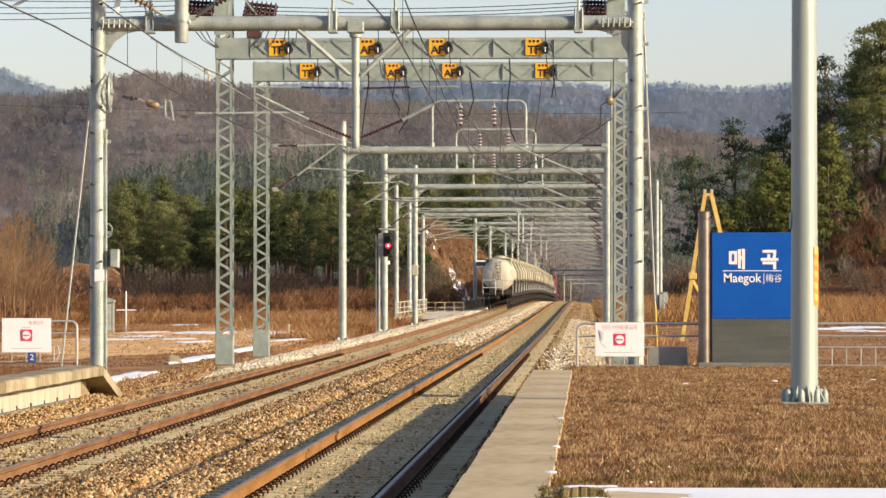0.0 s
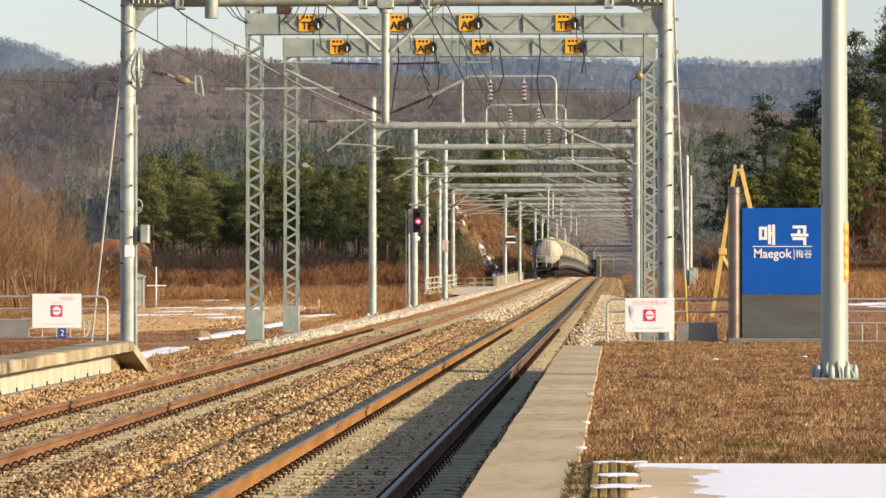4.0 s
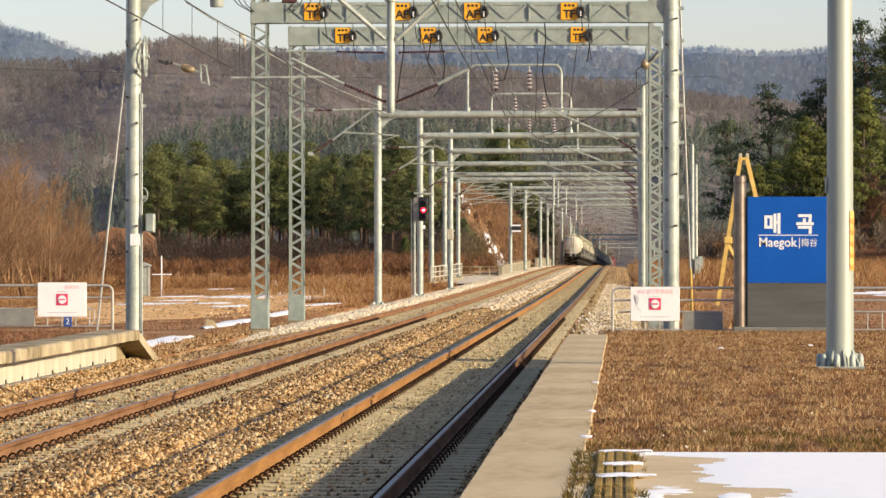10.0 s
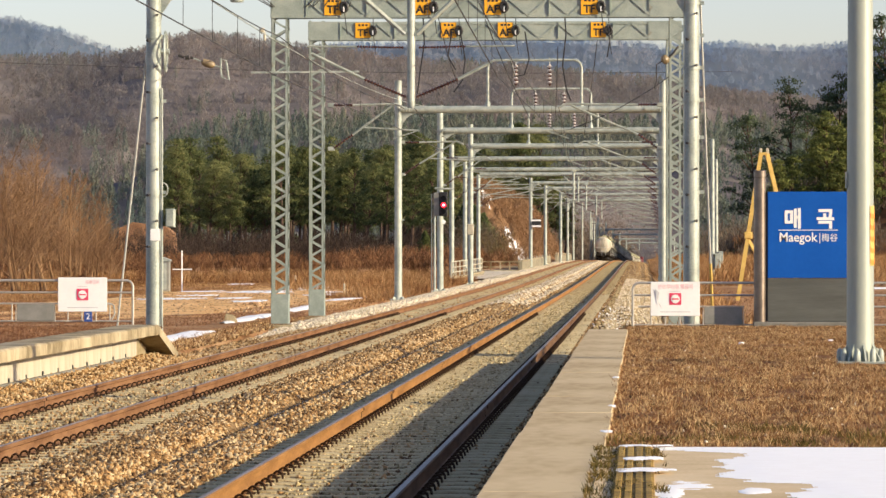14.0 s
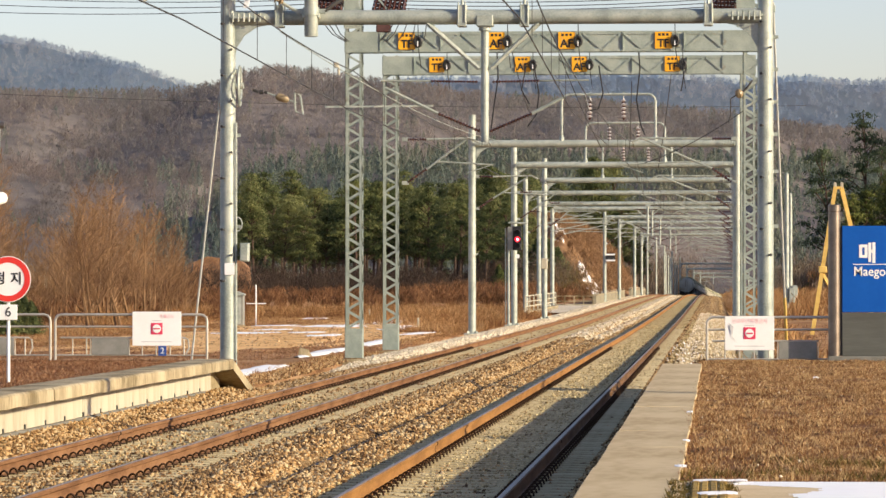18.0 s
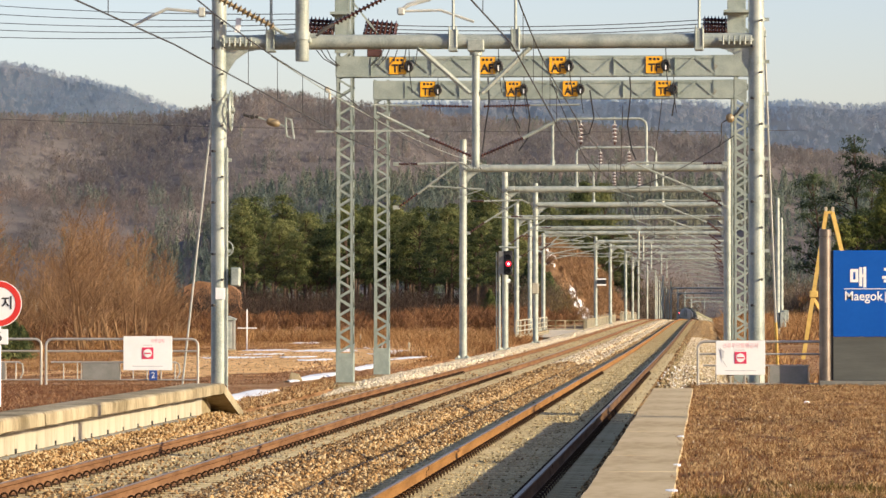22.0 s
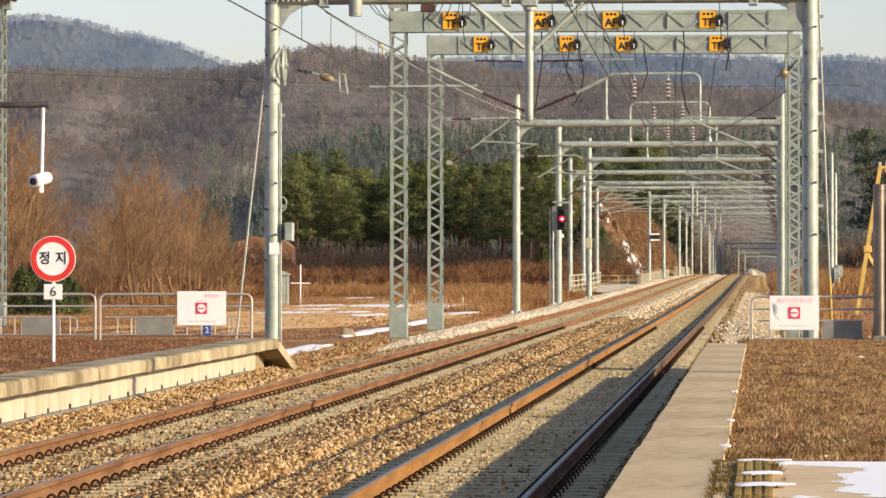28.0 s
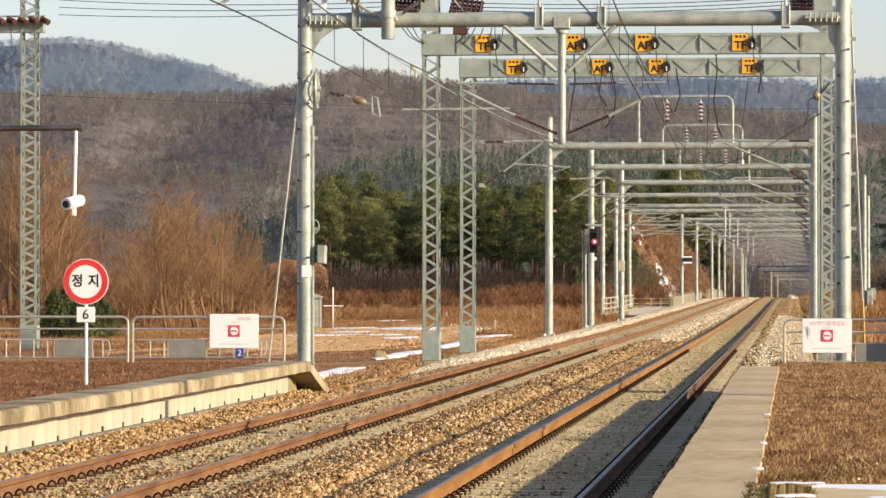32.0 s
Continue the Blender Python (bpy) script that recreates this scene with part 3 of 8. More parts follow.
def stone_field(name, count, xr, yr, size, mat, label, zfn, seed, keep=None):
    """Loose angular stones lying on a surface."""
    r = np.random.default_rng(seed)
    x, y = r.uniform(*xr, count), yr[0] + (yr[1] - yr[0]) * r.uniform(0, 1, count) ** 1.15
    ok = x > -0.205 * y - 0.3
    if keep is not None:
        ok &= keep(x, y, r.uniform(0, 1, count))
    x, y = x[ok], y[ok]
    n = len(x)
    z = np.array([zfn(a, b) for a, b in zip(x, y)])
    base = np.array([(1, 0, 0), (-1, 0, 0), (0, 1, 0), (0, -1, 0), (0, 0, 1), (0, 0, -1)], float) * 0.62
    tri = np.array([(0, 2, 4), (2, 1, 4), (1, 3, 4), (3, 0, 4), (2, 0, 5), (1, 2, 5), (3, 1, 5), (0, 3, 5)])
    p = base[None] * r.uniform(0.6, 1.25, (n, 6, 1)) + r.uniform(-0.22, 0.22, (n, 6, 3))
    p *= (r.uniform(*size, (n, 1, 1)) * r.uniform(0.7, 1.3, (n, 1, 3)))
    q = r.normal(size=(n, 4))
    q /= np.linalg.norm(q, axis=1)[:, None]
    w, a, b, c = q.T
    rot = np.stack([1 - 2 * (b * b + c * c), 2 * (a * b - w * c), 2 * (a * c + w * b), 2 * (a * b + w * c), 1 - 2 * (a * a + c * c), 2 * (b * c - w * a),
                    2 * (a * c - w * b), 2 * (b * c + w * a), 1 - 2 * (a * a + b * b)], 1).reshape(n, 3, 3)
    p = np.einsum("nij,nkj->nki", rot, p)
    p += np.stack([x, y, z + r.uniform(-0.005, 0.018, n)], 1)[:, None]
    tris = (tri[None] + 6 * np.arange(n)[:, None, None]).reshape(-1, 3)
    return whole(name, bulk(name, p.reshape(-1, 3), tris, mat), mat, label, "ballast stones", kind="stuff")


def off_sleepers(x, y, u):
    """Few stones on the sleepers and none on the rails."""
    on = np.abs(((y - 16) / 0.6 + 0.5) % 1 - 0.5) * 0.6 < 0.12
    ok = np.ones(len(x), bool)
    for c in (TRACK_R, TRACK_L):
        d = np.abs(x - c)
        ok &= ~((d < 1.27) & (u > (np.where(on, 0.012, 0.1) if c == TRACK_R else np.where(on, 0.05, 0.5))))
        ok &= ~(np.abs(d - GAUGE / 2) < 0.1)
    return ok


def stone_z(x, y):
    return bed_z(x, y) - 0.005


stone_field("ballast_stones", 150000, (-9.0, -1.05), (20, 47), (0.026, 0.062), STONE, "tan and grey angular ballast stones", stone_z, 3, off_sleepers)
stone_field("ballast_stones", 92000, (-9.2, 0.6), (46, 120), (0.03, 0.062), STONE, "tan and grey angular ballast stones", stone_z, 4,
            lambda x, y, u: off_sleepers(x, y, u) & ((x < -1.05) | (y > 75)))
stone_field("ballast_stones", 19000, (-9.0, 0.6), (118, 280), (0.052, 0.085), STONE, "tan ballast stones farther along the line", stone_z, 5, off_sleepers)
stone_field("pale_gravel_stones", 6500, (-5.8, -4.2), (150, 480), (0.06, 0.1), PALELOOSE, "pale stones on the ridge between the tracks", lambda x, y: bed_z(x, y), 26)
stone_field("pale_gravel_stones", 5000, (-10.0, -8.6), (315, 520), (0.08, 0.13), PALELOOSE, "pale stones beside the far track", lambda x, y: bed_z(max(x, -9.2), y) + 0.05, 27)
stone_field("ballast_stones", 14000, (-9.0, 0.6), (275, 480), (0.08, 0.13), STONE, "tan ballast stones far along the line", lambda x, y: stone_z(x, y) - 0.03, 8, off_sleepers)
for seed, x0, k in ((21, TRACK_R, 24000), (22, TRACK_L, 7000)):
    stone_field("fouled_ballast", k, (x0 - 1.25, x0 + 1.25), (19, 75), (0.02, 0.05), GREYSTONE, "small dusty stones between the sleepers", lambda x, y: bed_z(x, y), seed,
                lambda x, y, u: (np.abs(np.abs(x - x0) - GAUGE / 2) > 0.1) & (x < TRACK_R + 0.8) & (np.abs(((y - 16) / 0.6 + 0.5) % 1 - 0.5) * 0.6 > np.where(u < 0.03, 0, 0.115)))
stone_field("fouled_ballast", 14000, (TRACK_R - 1.2, TRACK_R + 1.2), (75, 200), (0.035, 0.06), GREYSTONE, "dusty stones farther along the near track", lambda x, y: bed_z(x, y) + 0.003, 23,
            lambda x, y, u: np.abs(np.abs(x - TRACK_R) - GAUGE / 2) > 0.12)
stone_field("fouled_ballast", 9000, (-1.3, 0.65), (75, 220), (0.03, 0.055), GREYSTONE, "dusty grey stones on the shoulder of the near track", lambda x, y: bed_z(x, y) + 0.02, 28)
stone_field("pale_gravel_stones", 5200, (-1.1, 0.62), (84, 260), (0.035, 0.06), PALELOOSE, "pale small stones on the shoulder of the near track", lambda x, y: bed_z(x, y) + 0.03, 30)
stone_field("rubble", 110, (-1.4, -0.35), (104, 146), (0.025, 0.06), SNOW, "lumps of old snow on the shoulder past the platform end", lambda x, y: bed_z(x, y) + 0.04, 31)
stone_field("rubble", 260, (-1.4, -0.3), (100, 150), (0.03, 0.075), DARKSTONE, "dark rubble on the shoulder past the platform end", lambda x, y: bed_z(x, y) + 0.03, 32)
# added cable and dark stones draw the hollow's shadow line between the tracks
cable = thing("ground_cable", (0, 0, 0), "black cable added for the shadow line in a hollow of the ballast", "cable")
part("sheath", Mesh().tube([(-4.7 + 0.035 * noise.noise((y * 0.31, 1, 1)), y, -0.175 + 0.02 * noise.noise((y * 0.7, 2, 5)) + rise(y)) for y in stations(18, 180, 0.9)], 0.02, 6), BLACK, cable)
stone_field("shade_line_stones", 5200, (-4.8, -4.6), (20, 120), (0.03, 0.06), DARKSTONE, "dark stones standing for the shadow along the hollow between the tracks", lambda x, y: bed_z(x, y), 29)
stone_field("shoulder_heap", 9000, (-9.16, -8.05), (40, 82), (0.03, 0.066), STONE, "stones heaped against the far platform wall", lambda x, y: bed_z(x, y), 30, off_sleepers)
stone_field("rubble", 900, (-1.2, 0.2), (75.5, 80), (0.05, 0.12), STONE, "heap of loose broken stones at the platform end", lambda x, y: -0.15 + 0.5 * max(0.0, 1 - ((x + 0.4) / 0.75) ** 2) * max(0.0, 1 - ((y - 77.6) / 2.2) ** 2), 9)
stone_field("pale_gravel_stones", 19000, (-10.3, -8.6), (96, 320), (0.045, 0.085), PALELOOSE, "pale crushed stones beside the far track",
            lambda x, y: rise(y) - 0.3 * (1 - smooth01((y - 92) / 25)) + between([(-10.5, -0.45), (-9.8, -0.17), (-8.9, -0.1), (-8.55, -0.17)], x), 6)

# ---------------------------------------------------------------- platforms
# near platform: body, coping slabs, grass, paving
body = Mesh().box(((EDGE_R + 0.12 + 26) / 2, (END_R - 0.3 - 40) / 2, PLAT - 0.63), (26 - EDGE_R - 0.12, END_R + 40 - 0.3, 1.2))
body = whole("platform_near", body, THATCH, "station platform with soil fill behind its concrete edge", "platform", kind="structure", smooth=0)
slab = Mesh().cbox((0, 0, 0), (0.72, 3.985, 0.16), 0.008).data("coping_slab", CONCRETE)
for i in range(15):
    s = new("coping_slab", slab)
    s.parent = body
    s.matrix_basis = pose(EDGE_R + 0.36 + random.uniform(-0.008, 0.008), 70.9 - 4 * i, PLAT - 0.08 + random.uniform(-0.002, 0.004), random.uniform(-0.05, 0.05), random.uniform(-0.3, 0.3), 0)
part("coping_slab", Mesh().cbox((EDGE_R + 0.36, (END_R + 72.9) / 2, PLAT - 0.08), (0.72, END_R - 72.92, 0.16), 0.008), CONCRETE, body)
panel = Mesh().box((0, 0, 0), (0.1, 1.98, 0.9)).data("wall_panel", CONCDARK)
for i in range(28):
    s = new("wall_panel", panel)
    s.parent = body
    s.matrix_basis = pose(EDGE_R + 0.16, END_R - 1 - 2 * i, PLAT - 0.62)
# paving where the grass ends, with a warning strip of ribbed tiles
paving = Mesh().box((12.84, -4.9, PLAT - 0.04), (26.3, 70.6, 0.1))
whole("paving", paving, PAVING, "smooth tan concrete platform paving", "paving", kind="structure", smooth=0)
tile = Mesh().cbox((0, 0, 0), (0.26, 0.298, 0.04), 0.004)
for i in range(4):
    tile.cbox((-0.096 + 0.064 * i, 0, 0.023), (0.044, 0.29, 0.012), 0.004)
tile = tile.data("tactile_tile", TACTILE)
strip = thing("tactile_strip", (-0.06, 0, PLAT + 0.004), "worn yellow ribbed warning tiles beside the coping", "tactile paving")
for i in range(40):
    s = new("tactile_tile", tile)
    s.parent = strip
    s.matrix_basis = pose(0.0, 30.05 - 0.3 * i, random.uniform(-0.003, 0.003))

# far platform
left = Mesh().box(((-16 + EDGE_L - 0.42) / 2, (END_L - 1 - 40) / 2, PLAT - 0.63), (16 + EDGE_L - 0.42, END_L + 39, 1.2))
left = whole("platform_far", left, THATCH, "opposite platform with soil and dead grass behind its edge", "platform", kind="structure", smooth=0)
BEAM = [(0.0, -0.185), (0.0, -0.03), (-0.035, -0.004), (-0.62, 0.0), (-0.62, -0.3), (-0.4, -0.26)]


def edge_beam(y0, y1, seed):
    """Cast concrete edge beam with a worn, slightly uneven lip."""
    m = Mesh()
    ys = stations(y0, y1, 0.4)
    n = len(BEAM)
    for y in ys:
        wear = [0.012 * noise.noise((y * 1.3, k, seed)) + 0.01 * noise.noise((y * 3.7, k, seed)) for k in range(n)]
        m.v += [(EDGE_L + x + wear[k], y, COPING_L + z + (wear[(k + 2) % n] if k < 3 else wear[k] * 0.4)) for k, (x, z) in enumerate(BEAM)]
    m.f = [(j * n + i, j * n + (i + 1) % n, (j + 1) * n + (i + 1) % n, (j + 1) * n + i) for j in range(len(ys) - 1) for i in range(n)]
    m.f += [tuple(range(n)), tuple(range((len(ys) - 1) * n, len(ys) * n))]
    return m


for k, (y0, y1) in enumerate(((54.14, END_L), (34.1, 54.06), (14.1, 34.02), (-20, 14.02))):
    part("edge_beam", edge_beam(y0, y1, k), BEAMCONC, left, "stained cast concrete edge beam", smooth=30)
ramp = Mesh()
for dx, dz, y in ((0.0, COPING_L - 0.004, END_L), (0.02, -0.02, END_L + 3.0)):
    ramp.v += [(EDGE_L + dx, y, dz), (EDGE_L - 0.62, y, dz), (EDGE_L - 0.62, y, dz - 0.17), (EDGE_L + dx, y, dz - 0.17)]
ramp.f = [(0, 1, 5, 4), (3, 7, 6, 2), (0, 4, 7, 3), (1, 2, 6, 5), (0, 3, 2, 1), (4, 5, 6, 7)]
part("end_ramp_slab", ramp, BEAMCONC, left, "sloping concrete end of the platform edge", smooth=0)
part("end_wall", Mesh().box((EDGE_L - 0.5, END_L + 0.2, 0.0), (0.2, 2.2, 0.6)), CONCDARK, left, "shaded wall under the sloping end", smooth=0)
# Notches are raised black blocks; their recess dark is put into the colour.
hole = Mesh().box((0, 0, 0), (0.04, 0.07, 0.085)).data("wall_notch", BLACK)
for i in range(45):
    y = 72.6 - 1.66 * i
    s = part("wall_panel", Mesh().cbox((0, 0, 0), (0.1, 1.65, 0.62), 0.006), WALLPALE, left, at=pose(EDGE_L - 0.36 + random.uniform(-0.004, 0.004), y, 0.05))
    h = new("wall_notch", hole)
    h.parent = s
    h.matrix_basis = pose(0.045, -0.8, 0.0)
kerb = Mesh().cbox((EDGE_L - 0.27, (END_L - 40) / 2, -0.08), (0.1, END_L + 36, 0.22), 0.02)
part("footing_kerb", kerb, CONCGREY, left, "low grey concrete footing under the wall panels")


def blades(name, count, xr, yr, h, w, zfn, mat, label, seed, keep=None, category="grass"):
    """Dead grass blades, three points each."""
    r = np.random.default_rng(seed)
    x, y = r.uniform(*xr, count), r.uniform(*yr, count)
    if keep is not None:
        ok = keep(x, y)
        x, y = x[ok], y[ok]
    n = len(x)
    z = np.array([zfn(a, b) for a, b in zip(x, y)])
    clump = np.array([noise.noise((a * 2.2, b * 0.9, seed)) + 0.6 * noise.noise((a * 7.0, b * 2.6, seed)) for a, b in zip(x, y)])
    hh = r.uniform(*h, n) * np.clip(1 + 0.8 * clump, 0.3, 2.2)
    ww = r.uniform(*w, n)
    a = r.uniform(0, math.pi * 2, n)
    lean = r.uniform(0.1, 1.5, n) * hh
    b = r.uniform(0, math.pi * 2, n)
    p = np.zeros((n, 3, 3))
    p[:, 0] = np.stack([x - ww * np.cos(a), y - ww * np.sin(a), z - 0.01], 1)
    p[:, 1] = np.stack([x + ww * np.cos(a), y + ww * np.sin(a), z - 0.01], 1)
    p[:, 2] = np.stack([x + lean * np.cos(b), y + lean * np.sin(b), z + hh], 1)
    return whole(name, bulk(name, p.reshape(-1, 3), np.arange(3 * n).reshape(-1, 3), mat), mat, label, category, kind="stuff")


def lawn_keep(x, y):
    """Thin places where the soil shows through."""
    bare = np.array([noise.noise((p * 1.6, q * 0.5, 8)) + 0.7 * noise.noise((p * 4.5, q * 1.7, 4)) for p, q in zip(x, y)])
    return (x < 0.6 + y * 0.088) & ((bare > -0.3) | (np.sin(x * 91.7 + y * 37.3) > 0.75))


def lawn_z(x, y):
    return PLAT - 0.032 + 0.022 * noise.noise((x * 2.5, y * 1.1, 5)) + 0.012 * noise.noise((x * 7, y * 3, 6))


blades("dead_grass", 350000, (-0.32, 7.5), (30.4, 78.5), (0.015, 0.045), (0.003, 0.009), lawn_z, DRYGRASS, "short russet dead lawn on the platform", 11, lawn_keep)
blades("grass_tufts", 26000, (-0.3, 5.0), (30.4, 48), (0.04, 0.085), (0.003, 0.007), lawn_z, DRYGRASS, "coarse tufts in the dead lawn", 19,
       lambda x, y: (x < 0.6 + y * 0.088) & (np.array([noise.noise((p * 3.2, q * 1.2, 14)) for p, q in zip(x, y)]) > 0.08))
stone_field("soil_crumbs", 9000, (-0.3, 7.0), (30.5, 78), (0.01, 0.03), SOILCRUMB, "dark crumbs of soil and thatch in the lawn", lawn_z, 20, lambda x, y, u: x < 0.6 + y * 0.088)
blades("dead_grass", 30000, (-15.5, -9.5), (50, 73), (0.02, 0.05), (0.008, 0.016), lambda x, y: PLAT - 0.035, REDGRASS, "short reddish dead lawn on the opposite platform", 12)
blades("weeds", 2600, (-0.34, -0.17), (18, 30.6), (0.01, 0.035), (0.004, 0.01), lambda x, y: PLAT, GREENWEED, "dry weeds along the edge of the ribbed tiles", 13, category="weeds")

blades("green_weeds", 9000, (-0.3, 4.6), (30.5, 34.5), (0.03, 0.075), (0.005, 0.01), lambda x, y: PLAT - 0.03, GREENWEED, "olive weeds along the edge of the dead lawn", 16,
       lambda x, y: np.array([noise.noise((p * 1.3, q * 0.8, 3)) for p, q in zip(x, y)]) > 0.05, category="weeds")
blades("green_weeds", 6500, (-0.36, 0.16), (20, 30.4), (0.015, 0.045), (0.004, 0.009), lambda x, y: PLAT + 0.01, GREENWEED, "olive weeds between the ribbed tiles", 17,
       lambda x, y: np.array([noise.noise((p * 6, q * 1.6, 3)) for p, q in zip(x, y)]) > 0.02 + np.clip((x + 0.2) * 0.9, 0, 0.25), category="weeds")
stone_field("lawn_litter", 170, (-0.2, 6.5), (31, 78), (0.01, 0.024), PALELOOSE, "pale pebbles and leaf litter in the lawn", lambda x, y: PLAT, 18)

stone_field("shoulder_stones", 5000, (-11.0, -9.0), (74, 110), (0.03, 0.075), STONE, "loose stones on the soil beside the ballast", lambda x, y: max(ground_z(x, y), bed_z(x, y) - 0.02), 24)
blades("field_grass", 9000, (-11.2, -9.4), (76, 125), (0.03, 0.1), (0.01, 0.02), lambda x, y: ground_z(x, y), DRYGRASS, "short brown grass beside the ballast shoulder", 25)

# ---------------------------------------------------------------- overhead line


def insulator(p0, p1, r=0.06, sheds=8):
    """A ribbed insulator between two points."""
    prof = [(0, r * 0.35)]
    for i in range(sheds):
        t = (i + 0.5) / sheds
        prof += [(t - 0.3 / sheds, r * 0.35), (t, r), (t + 0.3 / sheds, r * 0.35)]
    prof.append((1, r * 0.35))
    return Mesh().lathe(p0, p1, prof, 8)


def clamp(parent, x, z, r, name="pole_band"):
    m = Mesh().lathe((x, 0, z - 0.04), (x, 0, z + 0.04), ((0, r * 1.08), (1, r * 1.08)), 14)
    m.box((x + r + 0.05, 0, z), (0.1, 0.05, 0.07))
    part(name, m, GALV, parent)


def cantilever(parent, x, side, top=6.25, low=4.95, reach=2.75):
    """Bracket that carries the wires over a track. side: +1 reaches to the right."""
    c = part("cantilever", Mesh().tube([(x + side * 0.85, 0, top), (x + side * (reach - 0.35), 0, top + 0.03), (x + side * (reach - 0.1), 0, top - 0.1)], 0.035), GALV, parent, "hinged tube bracket over the track")
    part("diagonal_tube", Mesh().tube([(x + side * 0.85, 0, low + 0.42), (x + side * (reach - 0.5), 0, top - 0.02)], 0.035), GALV, c)
    part("registration_arm", Mesh().tube([(x + side * 1.2, 0, low + 0.65), (x + side * (reach + 0.35), 0, low + 0.55)], 0.025), GALV, c)
    part("steady_arm", Mesh().tube([(x + side * (reach + 0.3), 0, low + 0.55), (x + side * (reach - 0.45), 0, low + 0.3)], 0.016), GALV, c)
    for z in (top, low):
        part("hinge", Mesh().cbox((x + side * 0.2, 0, z), (0.2, 0.08, 0.12), 0.01), GALV, c)
    part("insulator", insulator((x + side * 0.25, 0, top), (x + side * 0.87, 0, top)), PORCELAIN, c, "brown ribbed insulator")
    part("insulator", insulator((x + side * 0.25, 0, low), (x + side * 0.87, 0, low + 0.44)), PORCELAIN, c, "brown ribbed insulator")


def feeder_frame(parent, xa, xb, z, h=2.0):
    """A bent tube frame on the beam with hanging insulators."""
    r = 0.3
    pts = [(xa, 0, z), (xa, 0, z + h - r)]
    pts += [(xa + r - r * math.cos(a), 0, z + h - r + r * math.sin(a)) for a in (0.5, 1.0, 1.57)]
    pts += [(xb - r + r * math.sin(a), 0, z + h - r + r * math.cos(a)) for a in (0, 0.5, 1.0, 1.57)] + [(xb, 0, z)]
    m = Mesh().tube(pts, 0.055, 8)
    for x in (xa, xb):
        m.lathe((x, 0, z), (x, 0, z + 0.35), ((0, 0.11), (0.7, 0.1), (1, 0.06)), 8)
    m = part("feeder_frame", m, GALV, parent, "bent tube frame on the beam")
    for x in (xa + (xb - xa) * 0.3, xa + (xb - xa) * 0.66):
        part("hook", Mesh().tube([(x, 0, z + h + 0.1), (x, 0, z + h - 0.2)], 0.02, 6), GALV, m)
        part("insulator", insulator((x, 0, z + h - 0.18), (x, 0, z + h - 0.98), 0.11, 5), WHITEPORC, m, "hanging insulator with pale sheds")
        part("shed", insulator((x, 0, z + h - 0.26), (x, 0, z + h - 1.06), 0.075, 5), PORCELAIN, m, "dark sheds between the pale ones")


